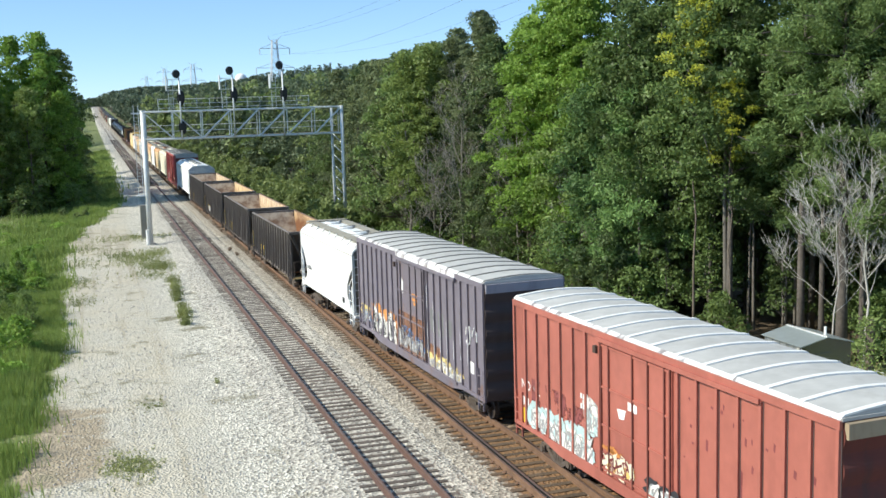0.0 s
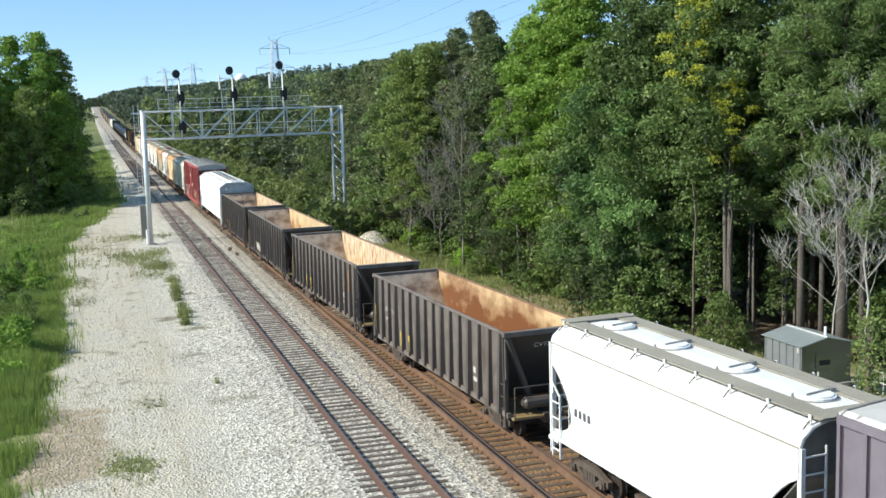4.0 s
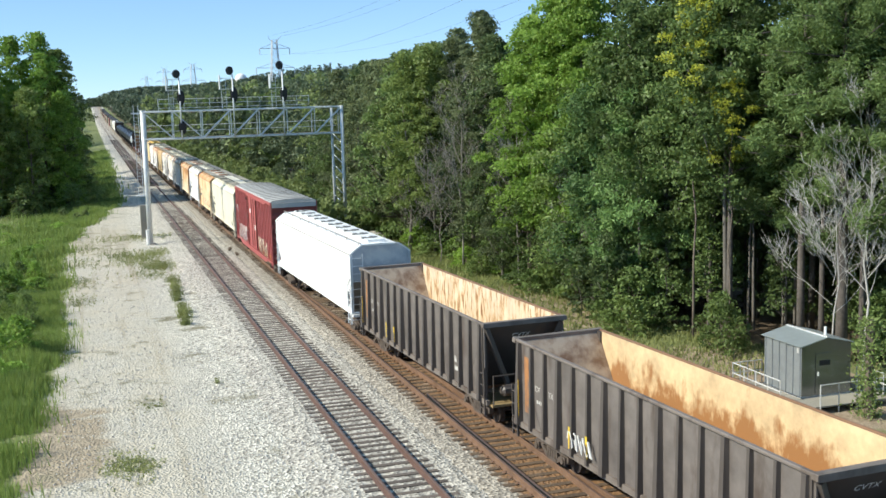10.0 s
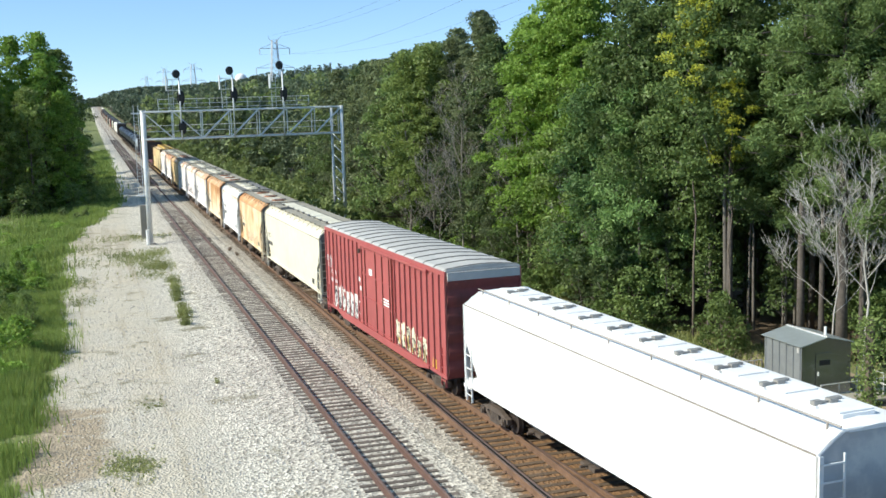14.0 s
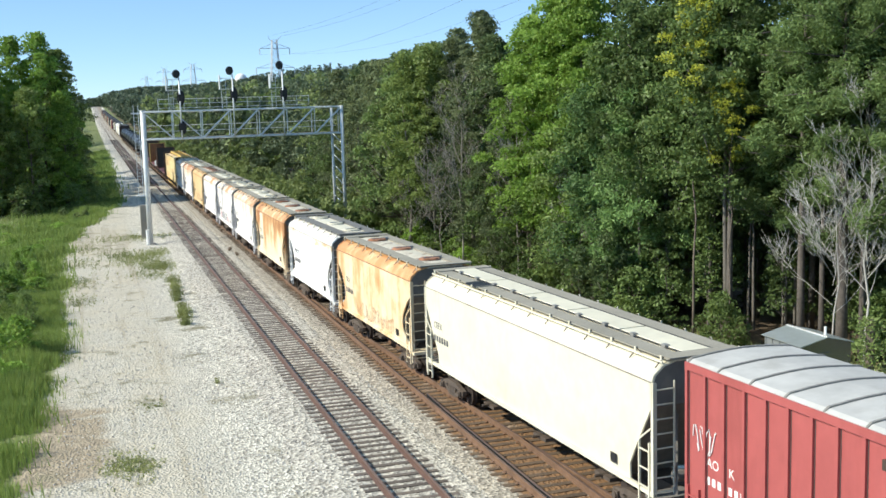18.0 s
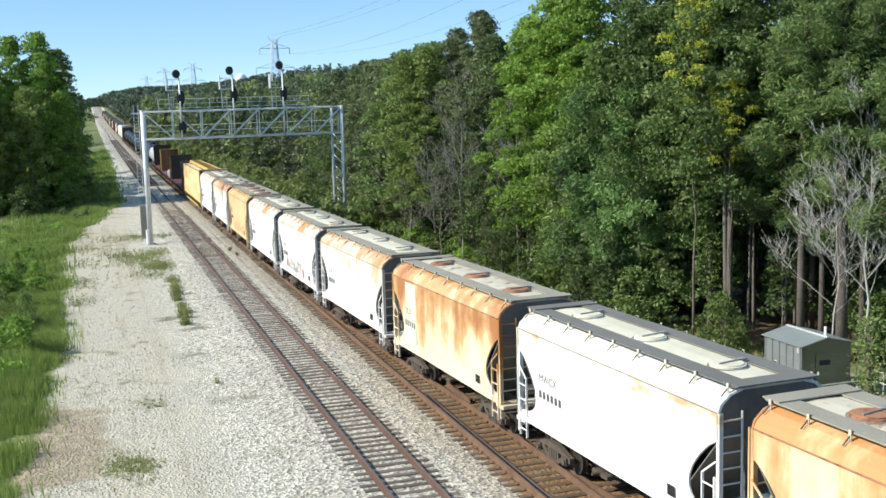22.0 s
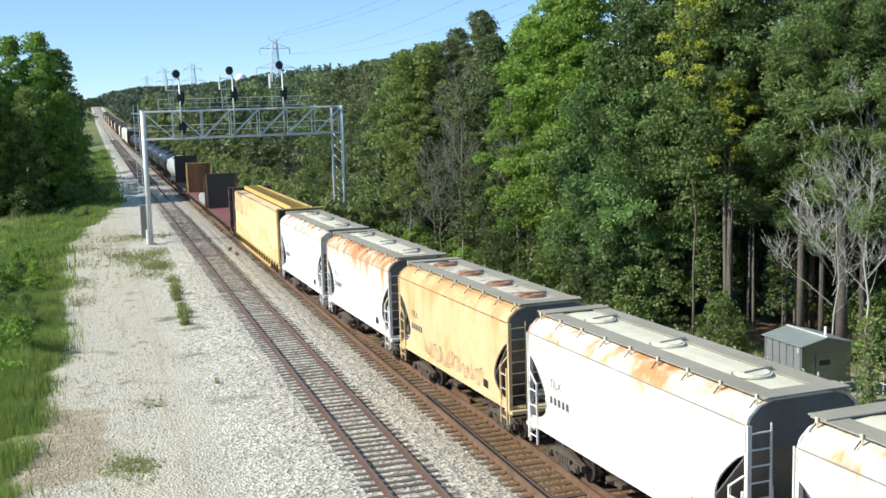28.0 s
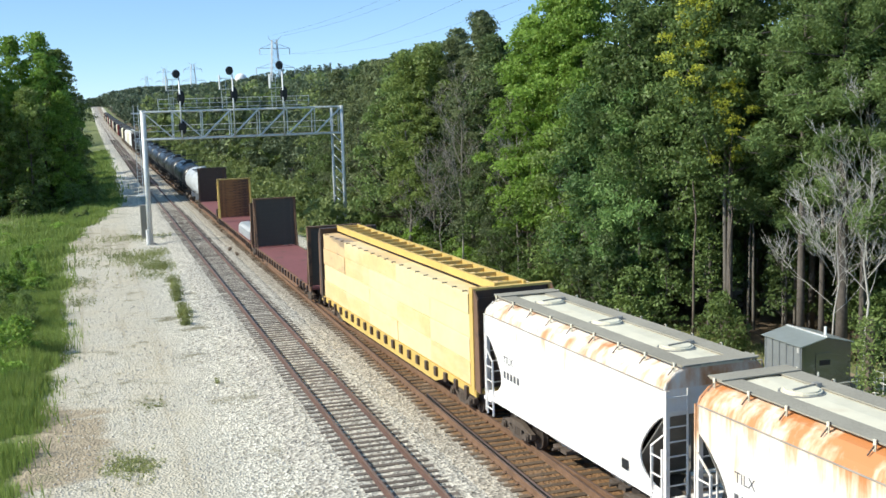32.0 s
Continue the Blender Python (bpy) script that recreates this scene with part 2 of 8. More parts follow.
def grass_edge(y):
    wander = 0.75 * noise.noise(Vector((0.0, y * 0.16, 4.0))) + 0.45 * noise.noise(Vector((3.0, y * 0.55, 4.0)))
    return wander * smooth(320, 200, y) + lerp(y, (10, -3.7), (40, -3.1), (44, -2.7), (60, -2.3), (67, -2.6), (80, -2.6), (95, -2.9), (108, -2.0), (118, -0.9), (135, 1.5), (149, 3.2), (300, 4.4), (2000, 4.6))


def forest_edge(y):
    return lerp(y, (30, 40.5), (46, 39.5), (54, 35.5), (65, 31.5), (85, 27.5), (100, 25.5), (130, 24.5), (280, 22.5), (1500, 21.5))


def ground_z(x, y):
    """Height of the ground: flat by the line, falling away to the woods on the right, near the crossing bridge."""
    z = rise(y) - 0.36
    low = lerp(y, (35, -3.4), (60, -2.6), (85, -0.9), (110, -0.3), (2000, -0.3))
    right = XB + branch(y) + 3.2
    z += low * smooth(right, right + 6.5, x)
    z -= 0.5 * smooth(grass_edge(y) + 1, grass_edge(y) - 5, x)
    z += 5.0 * smooth(40, 110, x) * smooth(110, 260, y)
    if y > 220:
        z += 9.0 * smooth(220, 800, y) * smooth(14, 70, abs(x - 10))
    return z


# ---- ground ----
def build_ground():
    xs = [-900, -500, -250, -120, -60, -35] + [-24 + 1.0 * i for i in range(18)] + [-6 + 0.5 * i for i in range(27)] + [7.5 + 1.0 * i for i in range(32)] + [44, 52, 70, 110, 200, 400, 900]
    ys = [-300, -60, 0] + [8 + 1.0 * i for i in range(142)] + [150 + 5 * i for i in range(30)] + [300 + 25 * i for i in range(28)] + [1000 + 100 * i for i in range(21)]
    pts, zone, near, worn, bare, wood = [], [], [], [], [], []
    for y in ys:
        for x in xs:
            z = ground_z(x, y)
            if -30 < x < 45 and y < 300:
                z += 0.10 * noise.noise(Vector((x * 0.35, y * 0.35, 0))) * smooth(8, 4, abs(x - 9)) + 0.05 * noise.noise(Vector((x * 1.3, y * 1.3, 3)))
            pts.append((x, y, z))
            e = grass_edge(y)
            bare.append(max(smooth(8.5, 4.0, math.hypot(x - 30.5, (y - 46.5) * 0.8)), 0.9 * smooth(2.6, 0.9, math.hypot((x - 28.6) * 0.9, (y - 66) * 0.22))))
            wood.append(smooth(forest_edge(y) - 1.5, forest_edge(y) + 1.5, x))
            near.append(smooth(2.2, 5.0, x) - 0.55 * smooth(1.1, 0.5, math.hypot((x - 0.4) / 3.2, (y - 104) / 15)))
            worn.append(0.80 * smooth(1.5, -0.9, x) * smooth(49, 42, y) * (1 - 0.5 * smooth(36.5, 35, y)) + 0.4 * smooth(2.0, -0.4, x - e))
            zone.append(smooth(e - 1.0, e + 1.6, x) * smooth(XB + branch(y) + 6.5, XB + branch(y) + 4.0, x))
    n = len(xs)
    faces = [(j * n + i, j * n + i + 1, (j + 1) * n + i + 1, (j + 1) * n + i) for j in range(len(ys) - 1) for i in range(n - 1)]
    me = bpy.data.meshes.new("ground")
    me.from_pydata(pts, [], faces)
    at = me.attributes.new("gravel", "FLOAT", "POINT")
    at.data.foreach_set("value", zone)
    at = me.attributes.new("clean", "FLOAT", "POINT")
    at.data.foreach_set("value", near)
    at = me.attributes.new("soil", "FLOAT", "POINT")
    at.data.foreach_set("value", bare)
    at = me.attributes.new("litter", "FLOAT", "POINT")
    at.data.foreach_set("value", wood)
    at = me.attributes.new("earth", "FLOAT", "POINT")
    at.data.foreach_set("value", worn)
    me.polygons.foreach_set("use_smooth", [True] * len(faces))
    m = bpy.data.materials.new("ground_soil_gravel_and_turf")
    m.use_nodes = True
    nt = m.node_tree
    lk = nt.links.new
    bs = nt.nodes["Principled BSDF"]
    tc = nt.nodes.new("ShaderNodeTexCoord")

    def noise_node(scale, detail=5, rough=0.6):
        nn = nt.nodes.new("ShaderNodeTexNoise")
        nn.inputs["Scale"].default_value, nn.inputs["Detail"].default_value, nn.inputs["Roughness"].default_value = scale, detail, rough
        lk(tc.outputs["Object"], nn.inputs["Vector"])
        return nn.outputs["Fac"]

    def ramp(src, a, b):
        r = nt.nodes.new("ShaderNodeMapRange")
        r.inputs["From Min"].default_value, r.inputs["From Max"].default_value = a, b
        lk(src, r.inputs["Value"])
        return r.outputs["Result"]

    def mixc(fac, a, b):
        x = nt.nodes.new("ShaderNodeMix")
        x.data_type = "RGBA"
        lk(fac, x.inputs["Factor"])
        for k, c in (("A", a), ("B", b)):
            if isinstance(c, tuple):
                x.inputs[k].default_value = (*c, 1)
            else:
                lk(c, x.inputs[k])
        return x.outputs["Result"]

    vor = nt.nodes.new("ShaderNodeTexVoronoi")
    vor.inputs["Scale"].default_value = 11
    lk(tc.outputs["Object"], vor.inputs["Vector"])
    bw = nt.nodes.new("ShaderNodeRGBToBW")
    lk(vor.outputs["Color"], bw.inputs["Color"])
    coarse = mixc(ramp(bw.outputs["Val"], 0.2, 0.8), (0.27, 0.25, 0.205), (0.81, 0.755, 0.65))
    grit = nt.nodes.new("ShaderNodeTexVoronoi")
    grit.inputs["Scale"].default_value = 19
    lk(tc.outputs["Object"], grit.inputs["Vector"])
    gw = nt.nodes.new("ShaderNodeRGBToBW")
    lk(grit.outputs["Color"], gw.inputs["Color"])
    fine = mixc(ramp(gw.outputs["Val"], 0.15, 0.85), (0.36, 0.33, 0.265), (0.67, 0.615, 0.515))
    cl = nt.nodes.new("ShaderNodeAttribute")
    cl.attribute_name = "clean"
    stones = mixc(ramp(cl.outputs["Fac"], 0.0, 0.9), fine, coarse)
    dirt = mixc(ramp(noise_node(2.5), 0.35, 0.65), (0.44, 0.385, 0.29), (0.62, 0.555, 0.44))
    sub = nt.nodes.new("ShaderNodeMath")
    sub.operation = "MULTIPLY_ADD"
    lk(cl.outputs["Fac"], sub.inputs[0])
    sub.inputs[1].default_value = -0.4
    lk(noise_node(0.28), sub.inputs[2])
    gravel = mixc(ramp(sub.outputs[0], 0.44, 0.68), stones, dirt)
    # wheel ruts along the line, and trodden dark earth beside the grass
    rm = nt.nodes.new("ShaderNodeMapping")
    rm.inputs["Scale"].default_value, rm.inputs["Rotation"].default_value = (1.5, 0.05, 1.0), (0, 0, 0.05)
    lk(tc.outputs["Object"], rm.inputs["Vector"])
    rn = nt.nodes.new("ShaderNodeTexNoise")
    rn.inputs["Scale"].default_value, rn.inputs["Detail"].default_value = 1.0, 4
    lk(rm.outputs["Vector"], rn.inputs["Vector"])
    inv = nt.nodes.new("ShaderNodeMath")
    inv.operation = "MULTIPLY_ADD"
    lk(cl.outputs["Fac"], inv.inputs[0])
    inv.inputs[1].default_value = -0.35
    lk(rn.outputs["Fac"], inv.inputs[2])
    gravel = mixc(ramp(inv.outputs[0], 0.57, 0.66), gravel, mixc(ramp(noise_node(6.0), 0.35, 0.65), (0.33, 0.285, 0.21), (0.55, 0.49, 0.385)))
    er = nt.nodes.new("ShaderNodeAttribute")
    er.attribute_name = "earth"
    em = nt.nodes.new("ShaderNodeMapping")
    em.inputs["Scale"].default_value = (0.45, 1.1, 1.0)
    lk(tc.outputs["Object"], em.inputs["Vector"])
    en = nt.nodes.new("ShaderNodeTexNoise")
    en.inputs["Scale"].default_value, en.inputs["Detail"].default_value = 0.8, 6
    lk(em.outputs["Vector"], en.inputs["Vector"])
    ea = nt.nodes.new("ShaderNodeMath")
    ea.operation = "ADD"
    lk(er.outputs["Fac"], ea.inputs[0])
    lk(en.outputs["Fac"], ea.inputs[1])
    gravel = mixc(ramp(ea.outputs[0], 0.98, 1.22), gravel, mixc(ramp(noise_node(3.0), 0.3, 0.7), (0.25, 0.20, 0.135), (0.47, 0.385, 0.275)))
    turf = mixc(ramp(noise_node(0.9), 0.35, 0.65), (0.115, 0.150, 0.045), (0.235, 0.250, 0.095))
    so = nt.nodes.new("ShaderNodeAttribute")
    so.attribute_name = "soil"
    sa = nt.nodes.new("ShaderNodeMath")
    sa.operation = "ADD"
    lk(so.outputs["Fac"], sa.inputs[0])
    lk(noise_node(0.8, 6), sa.inputs[1])
    turf = mixc(ramp(sa.outputs[0], 0.75, 1.05), turf, mixc(ramp(noise_node(4.0), 0.3, 0.7), (0.26, 0.19, 0.125), (0.44, 0.35, 0.25)))
    lt = nt.nodes.new("ShaderNodeAttribute")
    lt.attribute_name = "litter"
    turf = mixc(lt.outputs["Fac"], turf, mixc(ramp(noise_node(5.0), 0.3, 0.7), (0.075, 0.055, 0.036), (0.16, 0.115, 0.07)))
    zn = nt.nodes.new("ShaderNodeAttribute")
    zn.attribute_name = "gravel"
    ad = nt.nodes.new("ShaderNodeMath")
    ad.operation = "ADD"
    lk(zn.outputs["Fac"], ad.inputs[0])
    lk(noise_node(0.6, 6), ad.inputs[1])
    patch = mixc(ramp(noise_node(0.45, 6), 0.58, 0.70), gravel, (0.23, 0.205, 0.13))
    lk(mixc(ramp(ad.outputs[0], 0.85, 1.05), turf, patch), bs.inputs["Base Color"])
    bs.inputs["Roughness"].default_value = 0.95
    bp = nt.nodes.new("ShaderNodeBump")
    bp.inputs["Strength"].default_value, bp.inputs["Distance"].default_value = 1.0, 0.06
    lk(vor.outputs["Distance"], bp.inputs["Height"])
    lk(bp.outputs["Normal"], bs.inputs["Normal"])
    me.materials.append(m)
    ob = new("ground", me)
    tagged(ob, "pale gravel and dirt beside green turf", "ground", kind="structure")


build_ground()


# ---- tracks ----
def rail_profile():
    return [(-0.085, -0.18), (0.085, -0.18), (0.085, -0.165), (0.02, -0.14), (0.02, -0.05), (0.044, -0.035), (0.044, -0.006), (0.036, 0.0),
            (-0.036, 0.0), (-0.044, -0.006), (-0.044, -0.035), (-0.02, -0.05), (-0.02, -0.14), (-0.085, -0.165)]


def rail(name, xf, y0, y1, m, parent, label=""):
    ys, y = [], y0
    while y < y1:
        ys.append(y)
        y += 3.0 if y < 100 else 15.0 if y < 300 else 60
    ys.append(y1)
    s = Shape()
    s.loft([[(xf(y) + u, y, rise(y) + w) for u, w in rail_profile()] for y in ys])
    n = len(rail_profile())
    for i, f in enumerate(s.f):
        if len(f) == 4 and min(j % n for j in f) == 7 and max(j % n for j in f) == 8:
            s.m[i] = 1
    return part(name, s, [m, RAIL_TOP], parent, label)


def bed(cx, y0, y1, half, dirty=False):
    """A ballast bed with a flat crown and sloping shoulders; the stones stand up unevenly."""
    us = [-half - 1.3, -half - 0.9, -half - 0.5] + [-half + 2 * half * i / 14 for i in range(15)] + [half + 0.5, half + 0.9, half + 1.3]
    ys, y = [], y0
    while y < y1:
        ys.append(y)
        y += 0.35 if y < 75 else 1.0 if y < 130 else 8
    pts = []
    for y in ys:
        for u in us:
            z = (-0.208 if dirty else -0.205) - (0.0 if abs(u) <= half else 0.175 * (abs(u) - half))
            z += (0.034 if dirty else 0.022) * noise.noise(Vector((u * 2.6, y * 2.6, 7))) if y < 130 else 0
            pts.append((cx(y) + u, y, rise(y) + z))
    n = len(us)
    faces = [(j * n + i, j * n + i + 1, (j + 1) * n + i + 1, (j + 1) * n + i) for j in range(len(ys) - 1) for i in range(n - 1)]
    s = Shape().poly(pts, faces)
    return s


def stone_material(name, tint_a, tint_b, rust=None):
    m = bpy.data.materials.new(name)
    m.use_nodes = True
    nt = m.node_tree
    lk = nt.links.new
    bs = nt.nodes["Principled BSDF"]
    tc = nt.nodes.new("ShaderNodeTexCoord")
    vor = nt.nodes.new("ShaderNodeTexVoronoi")
    vor.inputs["Scale"].default_value = 9
    lk(tc.outputs["Object"], vor.inputs["Vector"])
    bw = nt.nodes.new("ShaderNodeRGBToBW")
    lk(vor.outputs["Color"], bw.inputs["Color"])
    nn = nt.nodes.new("ShaderNodeTexNoise")
    nn.inputs["Scale"].default_value, nn.inputs["Detail"].default_value = 0.7, 5
    lk(tc.outputs["Object"], nn.inputs["Vector"])
    mx = nt.nodes.new("ShaderNodeMix")
    mx.data_type = "RGBA"
    mx.inputs["A"].default_value, mx.inputs["B"].default_value = (*tint_a, 1), (*tint_b, 1)
    lk(bw.outputs["Val"], mx.inputs["Factor"])
    out = mx.outputs["Result"]
    if rust:
        r = nt.nodes.new("ShaderNodeMapRange")
        r.inputs["From Min"].default_value, r.inputs["From Max"].default_value = 0.85, 1.25
        wear = nt.nodes.new("ShaderNodeAttribute")
        wear.attribute_name = "rust"
        plus = nt.nodes.new("ShaderNodeMath")
        plus.operation = "ADD"
        lk(nn.outputs["Fac"], plus.inputs[0])
        lk(wear.outputs["Fac"], plus.inputs[1])
        lk(plus.outputs[0], r.inputs["Value"])
        m2 = nt.nodes.new("ShaderNodeMix")
        m2.data_type = "RGBA"
        m2.inputs["B"].default_value = (*rust, 1)
        lk(out, m2.inputs["A"])
        lk(r.outputs["Result"], m2.inputs["Factor"])
        out = m2.outputs["Result"]
    lk(out, bs.inputs["Base Color"])
    bs.inputs["Roughness"].default_value = 0.92
    bp = nt.nodes.new("ShaderNodeBump")
    bp.inputs["Strength"].default_value, bp.inputs["Distance"].default_value = 1.0, 0.06
    lk(vor.outputs["Distance"], bp.inputs["Height"])
    lk(bp.outputs["Normal"], bs.inputs["Normal"])
    return m


STONES = stone_material("grey_ballast_stones", (0.075, 0.068, 0.057), (0.76, 0.705, 0.61))
STONES_RUST = stone_material("rust_stained_ballast_stones", (0.10, 0.088, 0.072), (0.60, 0.535, 0.44), (0.235, 0.130, 0.060))

track_a = thing("track_a", "empty straight track with brown rails on weathered wooden ties", "railway track", kind="structure")
track_b = thing("track_b", "rusty straight track with a turnout on stained ballast", "railway track", kind="structure")
track_c = thing("track_c", "diverging track under the freight train", "railway track", kind="structure")
part("ballast_bed", bed(lambda y: XA, 8, 1500, 1.75), STONES, track_a, "pale grey crushed stone")
for bed_ob in (part("ballast_bed", bed(lambda y: XB, 8, 1500, 1.75, True), STONES_RUST, track_b, "crushed stone stained with rust"),
               part("ballast_bed", bed(lambda y: XB + branch(y) + 0.02, 8, YP - 22, 1.75, True), STONES_RUST, track_c, "crushed stone stained with rust")):
    wear = bed_ob.data.attributes.new("rust", "FLOAT", "POINT")
    wear.data.foreach_set("value", [0.85 * smooth(XB - 1.5, XB - 0.9, v.co.x) * lerp(v.co.y, (26, 1.0), (44, 0.86), (60, 0.60), (120, 0.52)) for v in bed_ob.data.vertices])
for side in (-1, 1):
    rail("rail", lambda y: XA + side * GAUGE / 2, 8, 1500, RAIL_A, track_a)
    rail("rail", lambda y: XB + side * GAUGE / 2, 8 if side < 0 else YP - 6, 1500, RAIL_B, track_b)
    rail("rail", lambda y: XB + branch(y) + side * GAUGE / 2, 8, YP - 3, RAIL_B, track_c)
rail("rail", lambda y: XB + GAUGE / 2, 8, 33.2, RAIL_B, track_b)
rail("closure_rail", lambda y: XB + GAUGE / 2 - 0.02, 38.5, YP - 8, RAIL_B, track_b)
# guard rail beside the left rail, flared at its ends
rail("guard_rail", lambda y: XB - GAUGE / 2 + 0.16 + 0.05 * (smooth(27.5, 25.5, y) + smooth(38, 40, y)), 25.5, 40, BLACK, track_b, "black guard rail with flared ends")


# ---- freight cars: +y points to the rear of the train, z 0 is the rail head ----
MOVING, SPINNING = [], []


def paint(name, col, rust=None, at=(0.55, 0.72), scale=(1.2, 0.8, 0.22), rough=0.5, spread=0.12, lift=None, shift=0.0, halo=None, blob=0.0, cap=None):
    return mat(name, col, rough, 0, spread, 2.5, 0.04, 60, stain=rust, stain_at=at, stain_scale=scale, lift=lift, shift=shift, halo=halo, blob=blob, cap=cap)


RED = paint("red_oxide_paint", (0.37, 0.118, 0.088), (0.24, 0.075, 0.055), (0.52, 0.75), spread=0.16)
PLUM = paint("faded_plum_grey_paint", (0.172, 0.150, 0.180), (0.20, 0.11, 0.08), (0.60, 0.74), (1.6, 1.4, 0.9), spread=0.18, lift=(1.0, 3.0, -0.07, -0.12))
MAROON = paint("maroon_paint", (0.385, 0.092, 0.088), (0.27, 0.06, 0.055), (0.55, 0.8))
WHITE_PAINT = paint("clean_white_paint", (0.80, 0.80, 0.79), (0.62, 0.60, 0.56), (0.6, 0.9))
CREAM_PAINT = paint("cream_paint", (0.72, 0.67, 0.53), (0.60, 0.50, 0.36), (0.6, 0.85))
GON = paint("grimy_black_brown_paint", (0.085, 0.070, 0.062), (0.16, 0.095, 0.06), (0.58, 0.8))
GON_PANEL = paint("grimy_grey_brown_panel", (0.152, 0.131, 0.118), (0.078, 0.057, 0.046), (0.52, 0.70), (1.3, 1.6, 0.5), spread=0.35)
GON_TOP = paint("dusty_brown_top_edge", (0.19, 0.158, 0.135), (0.10, 0.075, 0.06), (0.5, 0.7), (1.0, 1.5, 1.0))
GON_IN = paint("rusty_cream_lining", (0.73, 0.61, 0.45), (0.29, 0.145, 0.06), (0.575, 0.66), (4.0, 5.5, 1.3), spread=0.28, lift=(2.3, 3.7, -0.05, 0.03), halo=(0.62, 0.41, 0.22))
GON_IN_HEAVY = paint("rust_covered_cream_lining", (0.62, 0.43, 0.24), (0.20, 0.080, 0.032), (0.36, 0.64), (2.2, 0.7, 1.0), spread=0.35, lift=(2.3, 3.8, -0.22, -0.08), shift=6.2)
GON_IN_RUST = paint("half_rusted_cream_lining", (0.68, 0.50, 0.29), (0.34, 0.165, 0.065), (0.44, 0.60), (2.2, 1.8, 1.0), spread=0.32, lift=(1.9, 3.5, -0.26, -0.20), shift=2.2)
RUST_ORANGE = paint("rust_streaked_cream_paint", (0.80, 0.69, 0.50), (0.57, 0.28, 0.11), (0.53, 0.66), (0.9, 1.3, 0.16), lift=(1.5, 4.2, -0.02, 0.045), halo=(0.76, 0.53, 0.29), blob=0.5, cap=(4.13, 0.10))
RUST_HEAVY = paint("heavily_rusted_cream_paint", (0.80, 0.68, 0.50), (0.40, 0.165, 0.06), (0.50, 0.66), (0.9, 1.2, 0.2), lift=(1.5, 3.7, 0.13, 0.105), shift=3.1, halo=(0.72, 0.46, 0.23), blob=0.55, cap=(4.13, -0.05))
RUST_PATCH = paint("white_paint_with_rust_patches", (0.81, 0.772, 0.735), (0.55, 0.27, 0.12), (0.55, 0.68), (1.2, 1.5, 0.3), lift=(2.3, 4.1, 0.10, 0.055), shift=5.3, halo=(0.77, 0.63, 0.47), blob=0.5, cap=(4.13, 0.06))
RUST_PATCH_B = paint("white_paint_streaked_with_rust", (0.81, 0.772, 0.745), (0.55, 0.225, 0.085), (0.545, 0.66), (1.2, 2.0, 0.2), lift=(2.6, 4.1, 0.10, 0.075), shift=9.7, halo=(0.79, 0.60, 0.43), blob=0.35, cap=(4.13, 0.05))
RUST_LIGHT = paint("white_paint_with_light_rust", (0.81, 0.772, 0.745), (0.58, 0.27, 0.11), (0.57, 0.67), (0.9, 1.6, 0.4), lift=(2.6, 4.1, 0.11, 0.02), shift=1.9, halo=(0.79, 0.63, 0.48), blob=0.5, cap=(4.13, 0.07))
RUST_SPOT = paint("white_paint_with_rust_spots", (0.81, 0.772, 0.752), (0.56, 0.25, 0.11), (0.57, 0.68), (0.9, 1.5, 0.35), lift=(2.6, 4.1, 0.11, 0.025), shift=12.4, halo=(0.80, 0.65, 0.52), blob=0.3, cap=(4.13, 0.07))
RUST_FAINT = paint("white_paint_with_faint_rust", (0.80, 0.79, 0.77), (0.62, 0.40, 0.22), (0.57, 0.66), (1.5, 0.9, 2.2), lift=(3.3, 4.0, 0.16, 0.02), shift=7.7, halo=(0.79, 0.68, 0.54), blob=0.3, cap=(4.13, -0.03))
TAN = paint("tan_paint", (0.71, 0.53, 0.30), (0.54, 0.31, 0.13), (0.55, 0.68), (0.9, 1.3, 0.2), lift=(1.5, 4.2, 0.03, 0.03), shift=4.1, halo=(0.66, 0.43, 0.20), blob=0.5, cap=(4.13, 0.07))
RUST_TOP = paint("rusted_hatch_steel", (0.42, 0.20, 0.11), (0.20, 0.085, 0.04), (0.5, 0.62), (3, 3, 3))
# hopper ends and slope sheets: their shade is put into this dark colour
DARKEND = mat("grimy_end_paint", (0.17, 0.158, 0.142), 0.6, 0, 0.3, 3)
WRAP = paint("yellow_lumber_wrap", (0.70, 0.50, 0.24), (0.78, 0.62, 0.38), (0.45, 0.7), (0.5, 0.25, 0.9))
WRAP_B = paint("pale_yellow_lumber_wrap", (0.78, 0.63, 0.35), (0.70, 0.50, 0.24), (0.58, 0.75), (0.5, 0.3, 0.9))
WRAP_GREY = paint("grey_brown_lumber_wrap", (0.66, 0.46, 0.25), (0.30, 0.22, 0.15), (0.5, 0.62), (0.5, 0.25, 0.9))
BEAM_YELLOW = paint("chrome_yellow_paint", (0.62, 0.43, 0.13), (0.34, 0.17, 0.06), (0.6, 0.75))
BROWN = paint("dark_brown_paint", (0.065, 0.042, 0.034), (0.13, 0.065, 0.035))
DECK = paint("maroon_deck_boards", (0.20, 0.07, 0.075), (0.12, 0.06, 0.055), rough=0.85)
PLANK = paint("black_brown_planks", (0.085, 0.075, 0.066), (0.13, 0.10, 0.08), rough=0.9)
TANK_BLACK = mat("black_tank_paint", (0.022, 0.024, 0.028), 0.35, 0, 0.35, 2)
TANK_GREY = mat("pale_grey_tank_paint", (0.46, 0.48, 0.50), 0.4, 0, 0.15, 2)
